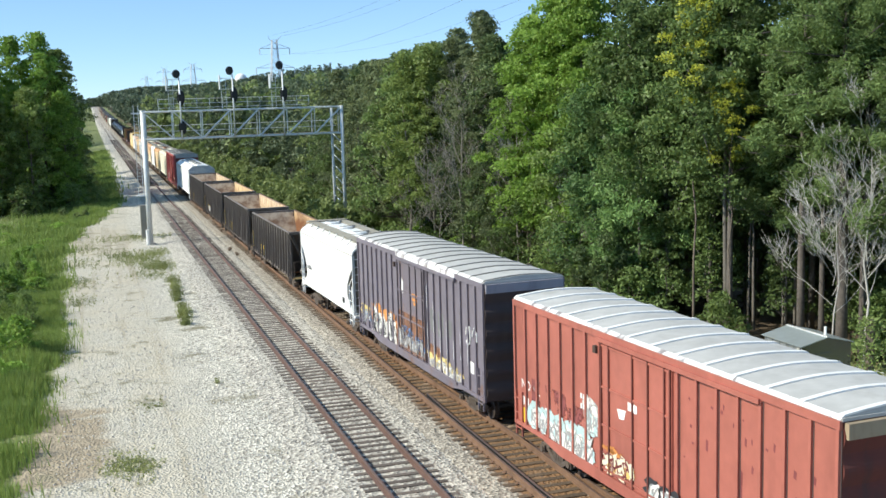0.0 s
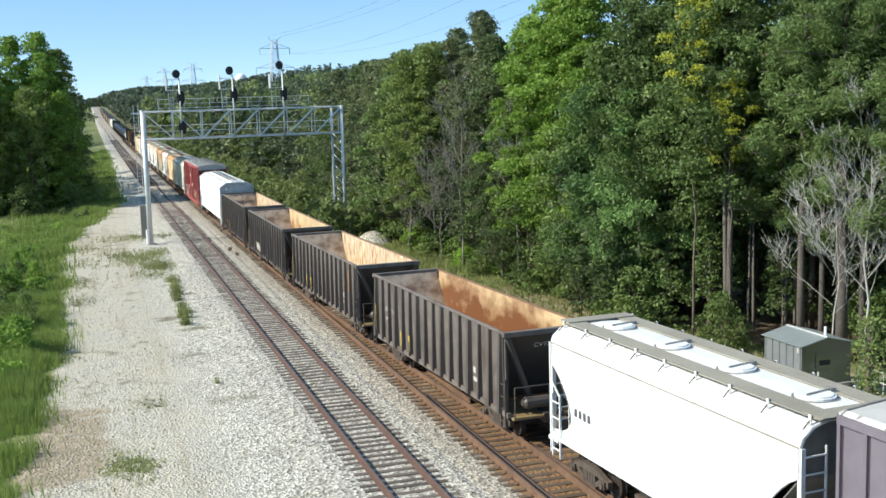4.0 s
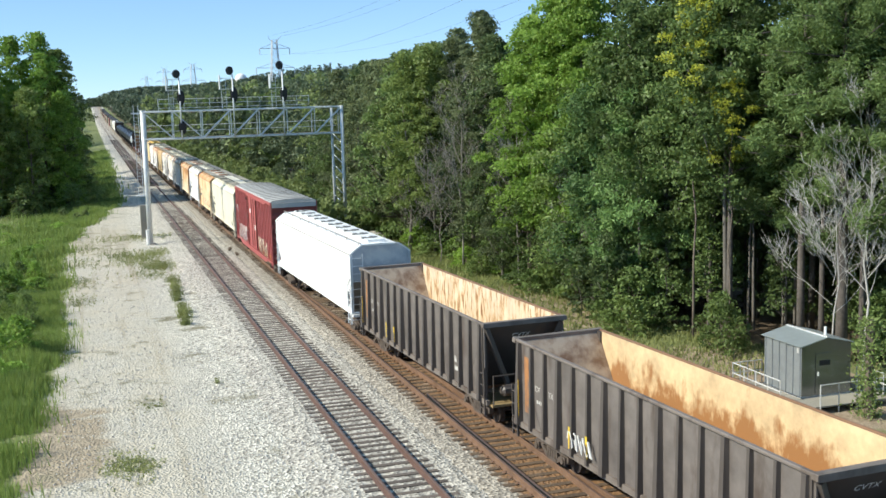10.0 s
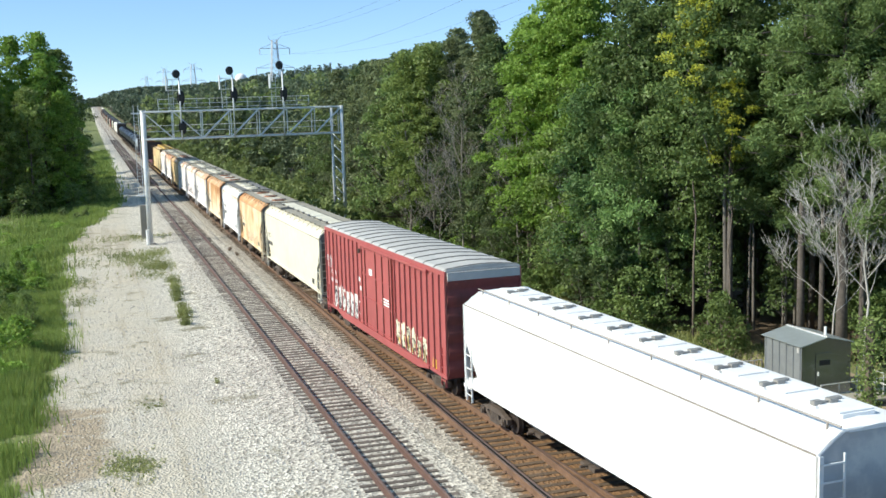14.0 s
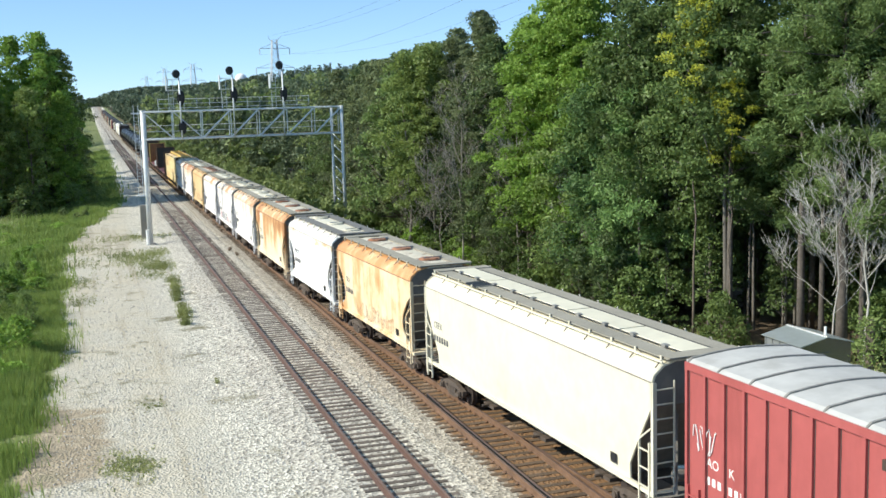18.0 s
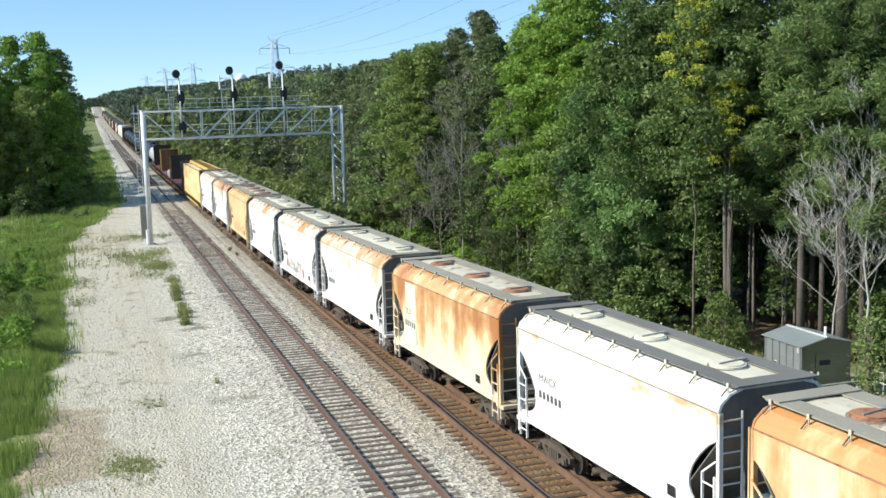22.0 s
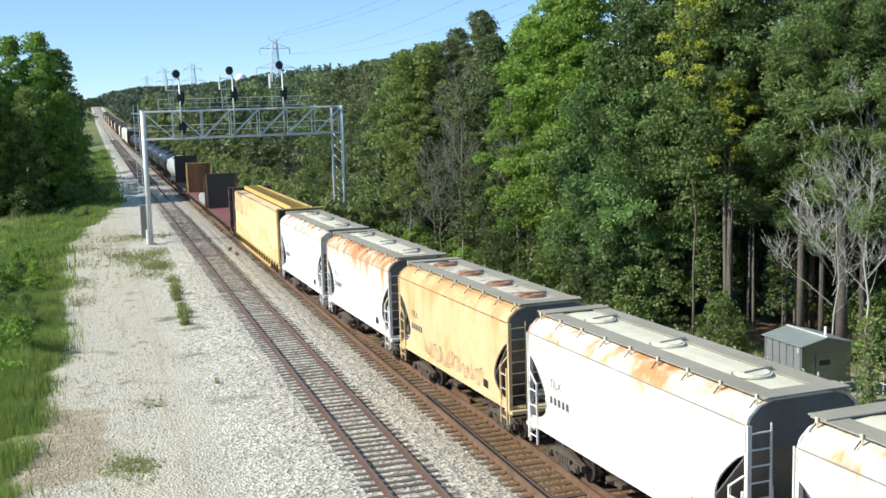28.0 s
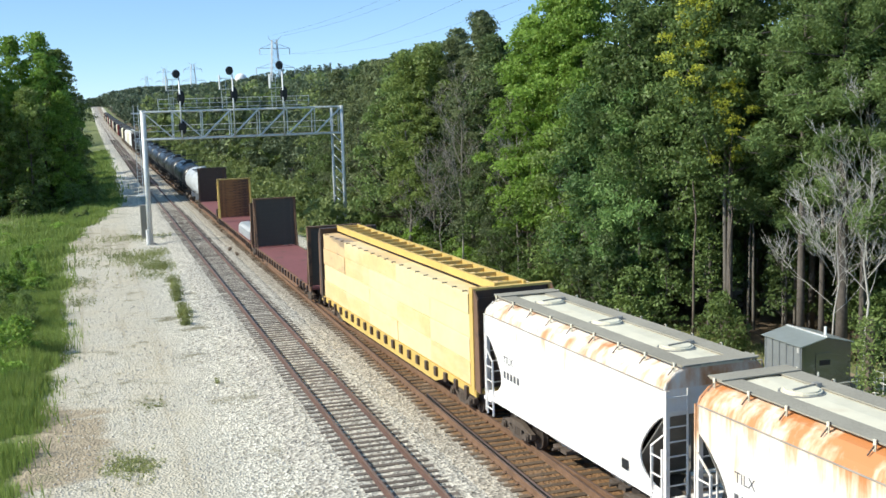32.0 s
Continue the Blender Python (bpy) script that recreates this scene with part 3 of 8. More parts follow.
ALU = mat("bundled_aluminium_bars", (0.66, 0.66, 0.65), 0.45, 0.3, 0.25, 6)
TEAL = mat("pale_teal_spray_paint", (0.42, 0.55, 0.55), 0.6, 0, 0.2, 4)
SPRAY_WHITE = mat("white_spray_paint", (0.72, 0.70, 0.66), 0.6, 0, 0.2, 4)
SPRAY_YELLOW = mat("yellow_spray_paint", (0.72, 0.50, 0.16), 0.6, 0, 0.2, 4)
SPRAY_ORANGE = mat("orange_spray_paint", (0.60, 0.24, 0.05), 0.6, 0, 0.2, 4)
SPRAY_BLACK = mat("black_spray_paint", (0.03, 0.03, 0.035), 0.6, 0, 0.2, 4)
SPRAY_PINK = mat("pink_spray_paint", (0.60, 0.12, 0.16), 0.6, 0, 0.2, 4)
BLACKWALK = mat('dark_running_board', (0.17, 0.165, 0.155), 0.8, 0, 0.25, 20)
RUST_BULK = paint('rusted_yellow_bulkhead', (0.34, 0.15, 0.055), (0.10, 0.045, 0.03), (0.44, 0.58), (1.6, 1.6, 1.6))
SILL_RUST = paint("rusted_brown_sill", (0.20, 0.105, 0.060), (0.09, 0.055, 0.04), (0.5, 0.66), (1.2, 1.2, 1.2), rough=0.8)
POST_RUST = paint("rust_brown_post", (0.17, 0.095, 0.058), (0.075, 0.05, 0.04), (0.5, 0.64), (1.5, 1.5, 1.5), rough=0.8)
BAR_STRAP = mat("white_banding", (0.74, 0.74, 0.72), 0.5, 0, 0.15, 5)
MESH = {}


def shared(key, make):
    if key not in MESH:
        MESH[key] = make()
    return MESH[key]


def wheelset_mesh():
    s = Shape()
    s.disc((-1.0, 0, 0), 0.08, 2.0, 8, "x")
    for x in (-0.80, 0.67):
        s.disc((x, 0, 0), 0.42, 0.13, 20, "x")
        s.disc((x - 0.02, 0, 0), 0.17, 0.17, 10, "x")
    s.disc((-0.67, 0, 0), 0.455, 0.03, 20, "x")
    s.disc((0.64, 0, 0), 0.455, 0.03, 20, "x")
    for k in range(4):      # casting marks on the wheel faces
        a = k * math.pi / 2
        s.box(-0.815, -0.79, 0.24 * math.cos(a) - 0.04, 0.24 * math.cos(a) + 0.04, 0.24 * math.sin(a) - 0.04, 0.24 * math.sin(a) + 0.04)
    return s.mesh("wheelset", WHEEL)


def side_frame_mesh():
    s = Shape()
    top = [(-1.12, 0.40), (-1.12, 0.58), (-0.80, 0.64), (-0.42, 0.76), (0.42, 0.76), (0.80, 0.64), (1.12, 0.58), (1.12, 0.40), (0.72, 0.44), (0.52, 0.56), (-0.52, 0.56), (-0.72, 0.44)]
    s.prism(top, -0.08, 0.08, "x")
    s.prism([(-0.80, 0.46), (-0.30, 0.17), (0.30, 0.17), (0.80, 0.46), (0.62, 0.52), (0.24, 0.29), (-0.24, 0.29), (-0.62, 0.52)], -0.07, 0.07, "x")
    for y in (-0.30, 0.30):
        s.box(-0.07, 0.07, y - 0.05, y + 0.05, 0.2, 0.7)
    for y in (-0.88, 0.88):
        s.box(-0.15, 0.07, y - 0.13, y + 0.13, 0.33, 0.56)
        s.disc((-0.20, y, 0.43), 0.10, 0.06, 10, "x")
    for y in (-0.16, 0.0, 0.16):
        s.disc((-0.03, y, 0.28), 0.07, 0.28, 8, "z")
    return s.mesh("side_frame", TRUCK)


def truck(car, y, spin):
    body = part("truck", shared("bolster", lambda: Shape().box(-0.95, 0.95, -0.2, 0.2, 0.45, 0.75).box(-0.2, 0.2, -0.25, 0.25, 0.7, 0.95).mesh("truck", TRUCK)),
                TRUCK, car, "rusty cast steel truck", pose(0, y, 0))
    sf = shared("side_frame", side_frame_mesh)
    part("side_frame", sf, TRUCK, body, at=pose(-1.07, 0, 0))
    part("side_frame", sf, TRUCK, body, at=pose(1.07, 0, 0, 0, 0, 180))
    for a in (-0.88, 0.88):
        ws = part("wheelset", shared("wheelset", wheelset_mesh), WHEEL, body, at=pose(0, a, 0.42))
        if spin:
            SPINNING.append((ws, a))


def coupler(car, y, sgn):
    s = Shape().box(-0.11, 0.11, min(y, y + sgn * 0.75), max(y, y + sgn * 0.75), 0.78, 0.98)
    s.box(-0.18, 0.18, min(y + sgn * 0.5, y + sgn * 0.8), max(y + sgn * 0.5, y + sgn * 0.8), 0.72, 1.02)
    s.tube([(0.35, y, 0.95), (0.4, y + sgn * 0.3, 0.6), (0.15, y + sgn * 0.8, 0.45)], 0.03, 6)
    part("coupler", s, TRUCK, car, "worn steel coupler with a brake hose")


def ladder(car, x, y0, y1, z0, z1, m, n=None, rail_w=0.05, out=0.07):
    """Rungs between two uprights, standing off the side at x; or off an end when y0 == y1 (then x is a pair)."""
    s = Shape()
    if y0 != y1:
        for y in (y0, y1):
            s.box(x - out, x, y - rail_w / 2, y + rail_w / 2, z0, z1)
        k = n or int((z1 - z0) / 0.40)
        for i in range(k):
            z = z0 + (i + 0.5) * (z1 - z0) / k
            s.box(x - out, x - out + 0.03, y0, y1, z - 0.017, z + 0.017)
    else:
        xa, xb = x
        for xx in (xa, xb):
            s.box(xx - rail_w / 2, xx + rail_w / 2, y0 - out, y0, z0, z1)
        k = n or int((z1 - z0) / 0.40)
        for i in range(k):
            z = z0 + (i + 0.5) * (z1 - z0) / k
            s.box(xa, xb, y0 - out, y0 - out + 0.03, z - 0.017, z + 0.017)
    return part("ladder", s, m, car)


def lettering(car, text, x, y, z, size, m, name="lettering", bars=(), at=None):
    """Raised letters on the near side; what reads left to right runs towards the rear end... so towards -y; bars: (dy, dz, w, h)."""
    if text:
        cu = bpy.data.curves.new("lettering", "FONT")
        cu.body, cu.size, cu.extrude = text, size, 0.002
        ob = bpy.data.objects.new("lettering_tmp", cu)
        scene.collection.objects.link(ob)
        me = bpy.data.meshes.new_from_object(ob.evaluated_get(bpy.context.evaluated_depsgraph_get()))
        bpy.data.objects.remove(ob)
        me.materials.clear()
        me.materials.append(m)
        part(name, me, m, car, at=at or pose(x, y, z, 90, 0, -90))
    if bars:
        for dy, dz, w, h in bars:
            part("stencil", Shape().box(x - 0.004, x, y - dy - w, y - dy, z + dz, z + dz + h), m, car)


def digits(n, size, dy=0.0, dz=0.0):
    """Bars in the place of a running number."""
    return [(dy + i * size * 0.72, dz, size * 0.42, size * 0.64) for i in range(n)]


def ribbon(s, pts, w, x, mi):
    """A flat stroke of paint through (y, z) points in the plane of the side."""
    out = []
    for i, (y, z) in enumerate(pts):
        (ya, za), (yb, zb) = pts[max(0, i - 1)], pts[min(len(pts) - 1, i + 1)]
        d = math.hypot(yb - ya, zb - za) or 1.0
        ny, nz = -(zb - za) / d * w / 2, (yb - ya) / d * w / 2
        out += [(x, y + ny, z + nz), (x, y - ny, z - nz)]
    s.poly(out, [(2 * i, 2 * i + 1, 2 * i + 3, 2 * i + 2) for i in range(len(pts) - 1)], mi)


def thinned(name, col, cover=0.5, scale=(1.6, 1.6, 1.6), soft=0.10):
    """Sprayed or worn paint that breaks up into patches, with the car's own paint showing between them."""
    m = mat(name, col, 0.6, 0, 0.25, 4)
    nt = m.node_tree
    lk = nt.links.new
    tc = nt.nodes.new("ShaderNodeTexCoord")
    mp = nt.nodes.new("ShaderNodeMapping")
    mp.inputs["Scale"].default_value = scale
    lk(tc.outputs["Object"], mp.inputs["Vector"])
    n = nt.nodes.new("ShaderNodeTexNoise")
    n.inputs["Scale"].default_value, n.inputs["Detail"].default_value, n.inputs["Roughness"].default_value = 1.0, 8, 0.7
    lk(mp.outputs["Vector"], n.inputs["Vector"])
    r = nt.nodes.new("ShaderNodeMapRange")
    r.inputs["From Min"].default_value, r.inputs["From Max"].default_value = 1 - cover - soft, 1 - cover + soft
    lk(n.outputs["Fac"], r.inputs["Value"])
    lk(r.outputs["Result"], nt.nodes["Principled BSDF"].inputs["Alpha"])
    return m


def graffiti(car, rng, y0, y1, z0, z1, x, cols, n=10, fill=0.85):
    """Sprayed letters: a cloud of colour, jagged pale letter bodies over it, shading strokes and thin outlines on top; cols: cloud, letters, outline, shading."""
    cloud, fat, thin, shade = Shape(), Shape(), Shape(), Shape()
    step, h, lay = (y1 - y0) / n, z1 - z0, 0

    def inside(z):
        return min(max(z, z0), z1)

    for i in range(int(n * 6)):
        cy, cz, q = y0 + (y1 - y0) * rng.random(), z0 + h * rng.uniform(0.35, 0.86), 13
        a, b = step * rng.uniform(0.25, 0.7), h * rng.uniform(0.08, 0.24)
        lay = (lay + 1) % 7
        cloud.poly([(x - 0.003 - 0.0005 * lay, cy + a * rng.uniform(0.5, 1.25) * math.cos(t), inside(cz + b * rng.uniform(0.5, 1.25) * math.sin(t))) for t in (2 * math.pi * j / q for j in range(q))], [tuple(range(q))])
    for i in range(n):
        for layer in range(2):
            cy, cz, q = y0 + step * (i + 0.5 + rng.uniform(-0.25, 0.25)), z0 + h * (0.46 * fill + rng.uniform(-0.10, 0.10)), 16
            ry, rz, lean = step * rng.uniform(0.34, 0.62), h * fill * rng.uniform(0.30, 0.52), rng.uniform(-0.4, 0.4)
            lay = (lay + 1) % 7
            rim = []
            for j in range(q):
                t = 2 * math.pi * j / q
                w = rng.uniform(0.5, 1.2)
                u, v = w * math.copysign(abs(math.cos(t)) ** 0.6, math.cos(t)), w * math.copysign(abs(math.sin(t)) ** 0.6, math.sin(t))
                rim.append((cy + ry * u + lean * rz * v, inside(cz + rz * v)))
            fat.poly([(x - 0.0075 - 0.0005 * lay, u, v) for u, v in rim], [tuple(range(q))])
            cut = rng.randrange(q)
            ribbon(thin, (rim + rim)[cut:cut + rng.randint(6, 13)], rng.uniform(0.025, 0.06), x - 0.016 - 0.0005 * lay, 0)
            for k in range(4):
                a0, turn, f = rng.uniform(0, 6.28), rng.choice((-1, 1)), rng.uniform(0.15, 0.8)
                if k == 2:      # a straight spike
                    pts = [(cy + rng.uniform(-0.5, 0.5) * step, inside(cz + rng.uniform(-0.8, 0.8) * rz)) for _ in range(3)]
                else:
                    pts = [(cy + f * ry * math.cos(a0 + turn * j * 0.5) + lean * f * rz * math.sin(a0 + turn * j * 0.5), inside(cz + f * rz * math.sin(a0 + turn * j * 0.5))) for j in range(rng.choice((4, 5, 7)))]
                ribbon(thin if k < 3 else shade, pts, rng.uniform(0.025, 0.075) if k < 3 else rng.uniform(0.08, 0.2), x - (0.016 if k < 3 else 0.012) - 0.0005 * ((lay + k) % 7), 0)
    g = tagged(part("graffiti", cloud, cols[0], car, "sprayed graffiti on the side"), kind="stuff")
    for nm, sh, cm in (("graffiti_letters", fat, cols[1]), ("graffiti_shading", shade, cols[3]), ("graffiti_outline", thin, cols[2])):
        tagged(part(nm, sh, cm, g), kind="stuff")


def underframe(car, L, m=None, z=1.05):
    s = Shape().box(-0.35, 0.35, -L / 2 + 0.05, L / 2 - 0.05, 0.72, z)
    part("centre_sill", s, m or BROWN, car)
    for sg in (-1, 1):
        coupler(car, sg * (L / 2 + 0.0), sg)


def register(car, s0, s1, inset, spin=True):
    L = s1 - s0
    a = L / 2 - inset
    for sg in (-1, 1):
        truck(car, sg * a, spin)
    MOVING.append((car, (s0 + s1) / 2, a))


def corrugated_end(car, y, sg, W, z0, z1, m, n=8):
    s, k = Shape(), n * 10
    rings = []
    for i in range(k + 1):
        z = z0 + (z1 - z0) * i / k
        d = 0.10 * (0.5 - 0.5 * math.cos(2 * math.pi * i / 10)) ** 0.8
        rings.append([(-W, y + sg * d, z), (W, y + sg * d, z), (W, y - sg * 0.06, z), (-W, y - sg * 0.06, z)])
    s.loft(rings)
    part("end_wall", s, m, car, "corrugated steel end wall")


def boxcar(s0, s1, h, m, label, doors, door_m=None, posts=17, seed=1, spin=True, seam_m=None, seam_w=0.03, edge=False, art=None, panels=None, band=None):
    car = thing("boxcar", label, "freight car", "freight train")
    L = s1 - s0
    W, zb, ze = 1.50, 1.0, h - 0.10
    rng = random.Random(seed)
    for sg in (-1, 1):
        part("side_wall", Shape().box(min(sg * W, sg * (W - 0.05)), max(sg * W, sg * (W - 0.05)), -L / 2 + 0.05, L / 2 - 0.05, zb, ze), m, car)
        part("side_sill", Shape().prism([(-L / 2, zb - 0.02), (-L / 2 + 2.0, zb - 0.02), (-L / 2 + 3.2, zb - 0.22), (L / 2 - 3.2, zb - 0.22), (L / 2 - 2.0, zb - 0.02), (L / 2, zb - 0.02), (L / 2, zb + 0.12), (-L / 2, zb + 0.12)],
                                        sg * (W + 0.03) - 0.03, sg * (W + 0.03) + 0.03, "x"), m, car)
        part("eave_rail", Shape().box(sg * (W + 0.025) - 0.035, sg * (W + 0.025) + 0.035, -L / 2, L / 2, ze - 0.18, ze), m, car)
        post = shared(("post", zb, ze, m.name), lambda: Shape().prism([(-0.05, 0), (-0.045, 0.062), (0.045, 0.062), (0.05, 0)], zb + 0.1, ze - 0.17, "z").mesh("side_post", m))
        # thin dark strip beside each post paints in the post's shadow
        shade_strip = shared(("shade_strip", zb, ze), lambda: Shape().prism([(-0.013, 0), (-0.012, 0.008), (0.012, 0.008), (0.013, 0)], zb + 0.12, ze - 0.18, "z").mesh("panel_joint", POST_SHADE))
        d0, d1 = doors
        rear, front = panels or (posts // 2, posts // 2)
        spots = [d1 + 0.12 + (L / 2 - 0.06 - d1 - 0.12) * i / rear for i in range(rear + 1)] + [d0 - 0.22 - (L / 2 - 0.06 + d0 - 0.22) * i / front for i in range(front + 1)]
        for y in spots:
            part("side_post", post, m, car, at=pose(sg * W, y, 0, 0, 0, -sg * 90))
            part("panel_joint", shade_strip, POST_SHADE, car, at=pose(sg * W, y - 0.066, 0, 0, 0, -sg * 90))
        # the door, with its lock rods and tracks
        dm = door_m or m
        xo = sg * (W + 0.045)
        door = part("sliding_door", Shape().box(min(sg * W, xo), max(sg * W, xo), d0, d1, zb + 0.14, ze - 0.24), dm, car)
        s = Shape()
        for f in (0.015, 0.36, 0.66, 0.985):
            z = zb + 0.2 + (ze - zb - 0.5) * f
            s.box(min(xo, xo + sg * 0.035), max(xo, xo + sg * 0.035), d0 + 0.05, d1 - 0.05, z - 0.03, z + 0.03)
        # rods darkened to stand for the shadow lines beside them
        rod_m = DARK_OF.get(m.name, m)
        part("door_rib", s, dm, door)
        for f in (0.0, 0.075, 0.30, 0.52, 0.88, 1.0):
            y = d0 + 0.05 + (d1 - d0 - 0.1) * f
            part("lock_rod", Shape().box(min(xo, xo + sg * 0.05), max(xo, xo + sg * 0.055), y - 0.022, y + 0.022, zb + 0.05, ze - 0.15), rod_m, door)
        part("door_track", Shape().box(sg * (W + 0.06) - 0.06, sg * (W + 0.06) + 0.06, d0 - (d1 - d0) * 0.98, d1, zb + 0.04, zb + 0.13), m, car)
        part("door_header", Shape().box(sg * (W + 0.05) - 0.07, sg * (W + 0.05) + 0.07, d0 - (d1 - d0) * 0.98, d1 + 0.12, ze - 0.27, ze - 0.15), m, car)
        part("door_stop", Shape().box(sg * (W + 0.08) - 0.06, sg * (W + 0.08) + 0.06, d1 + 0.14, d1 + 0.30, ze - 0.62, ze - 0.42), BROWN, car)
        # low ladder and sill step at both ends
        for e in (-1, 1):
            y = e * (L / 2 - 0.35)
            ladder(car, sg * W if sg < 0 else W + 0.07, y - 0.22, y + 0.22, zb - 0.35, zb + 1.1, m, rail_w=0.04)
    part("floor", Shape().box(-W + 0.06, W - 0.06, -L / 2 + 0.1, L / 2 - 0.1, zb - 0.02, zb + 0.1), BROWN, car)
    for sg in (-1, 1):
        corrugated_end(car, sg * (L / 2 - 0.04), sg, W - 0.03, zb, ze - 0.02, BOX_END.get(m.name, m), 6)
    # a shallow peaked roof with cross seams
    prof = [(-W - 0.02, ze), (-W - 0.02, ze + 0.015), (-W + 0.08, ze + 0.075), (-0.9, ze + 0.13), (-0.45, ze + 0.165), (0, ze + 0.18), (0.45, ze + 0.165), (0.9, ze + 0.13), (W - 0.08, ze + 0.075), (W + 0.02, ze + 0.015), (W + 0.02, ze)]
    part("roof", Shape().prism(prof, -L / 2 + 0.02, L / 2 - 0.02), GREYROOF, car, "dull galvanised roof")
    seam = shared(("seam", ze, (seam_m or SEAM).name), lambda: Shape().prism([(-W - 0.025, ze + 0.005), (-W - 0.025, ze + 0.03), (-W + 0.08, ze + 0.11), (-0.9, ze + 0.167), (-0.45, ze + 0.202), (0, ze + 0.217), (0.45, ze + 0.202), (0.9, ze + 0.167), (W - 0.08, ze + 0.11), (W + 0.025, ze + 0.03), (W + 0.025, ze + 0.005), (0, ze + 0.1)], -seam_w, seam_w).mesh("roof_seam", seam_m or SEAM))
    k = int(L / 1.15)
    for i in range(k + 1):
        part("roof_seam", seam, seam_m or SEAM, car, at=pose(0, -L / 2 + 0.1 + (L - 0.2) * i / k, 0))
    for sg in (-1, 1):
        part("worn_edge", Shape().prism([(-W - 0.024, ze + 0.008), (-W - 0.024, ze + 0.020), (-W + 0.085, ze + 0.085), (-W + 0.085, ze + 0.073)], -L / 2 + 0.03, L / 2 - 0.03), WORN_EDGE, car, "pale worn roof edge") if sg < 0 and edge else None
        part("roof_end", Shape().box(-W, W, sg * (L / 2 - 0.02) - 0.03, sg * (L / 2 - 0.02) + 0.03, ze - 0.02, ze + 0.05), GREYROOF, car)
        if band:        # a pale strip along the top of the end wall
            part("end_band", Shape().box(-W + 0.04, W - 0.04, sg * (L / 2 + 0.04) - 0.06, sg * (L / 2 + 0.04) + 0.06, ze - 0.34, ze - 0.03), band, car, "pale strip along the top of the end")
    underframe(car, L, BROWN)
    register(car, s0, s1, 2.2, spin)
    if art:
        art(car, rng, -W, L)
    return car


DARK_OF = {}
# dark tone for the strips that stand for post shadows
POST_SHADE = mat("grimy_panel_joint", (0.075, 0.052, 0.05), 0.85, 0, 0.3, 4)
# end walls: the side paint darkened to carry their shade
BOX_END = {"red_oxide_paint": paint("shaded_oxide_end", (0.145, 0.040, 0.030), (0.08, 0.04, 0.035), (0.5, 0.7), rough=0.95), "faded_plum_grey_paint": paint("grimy_plum_end", (0.072, 0.052, 0.052), (0.06, 0.045, 0.042), (0.5, 0.7), rough=0.95),
           "maroon_paint": paint("shaded_maroon_end", (0.21, 0.055, 0.052), (0.10, 0.045, 0.04), (0.5, 0.7), rough=0.95)}
# roof seams darkened to paint in their shadow lines
SEAM = mat("shadowed_roof_seam", (0.24, 0.23, 0.21), 0.8, 0, 0.3, 3)
WORN_EDGE = mat("pale_worn_edge", (0.76, 0.75, 0.74), 0.7, 0, 0.3, 3, stain=(0.25, 0.22, 0.22), stain_at=(0.5, 0.6), stain_scale=(1, 2.0, 1))


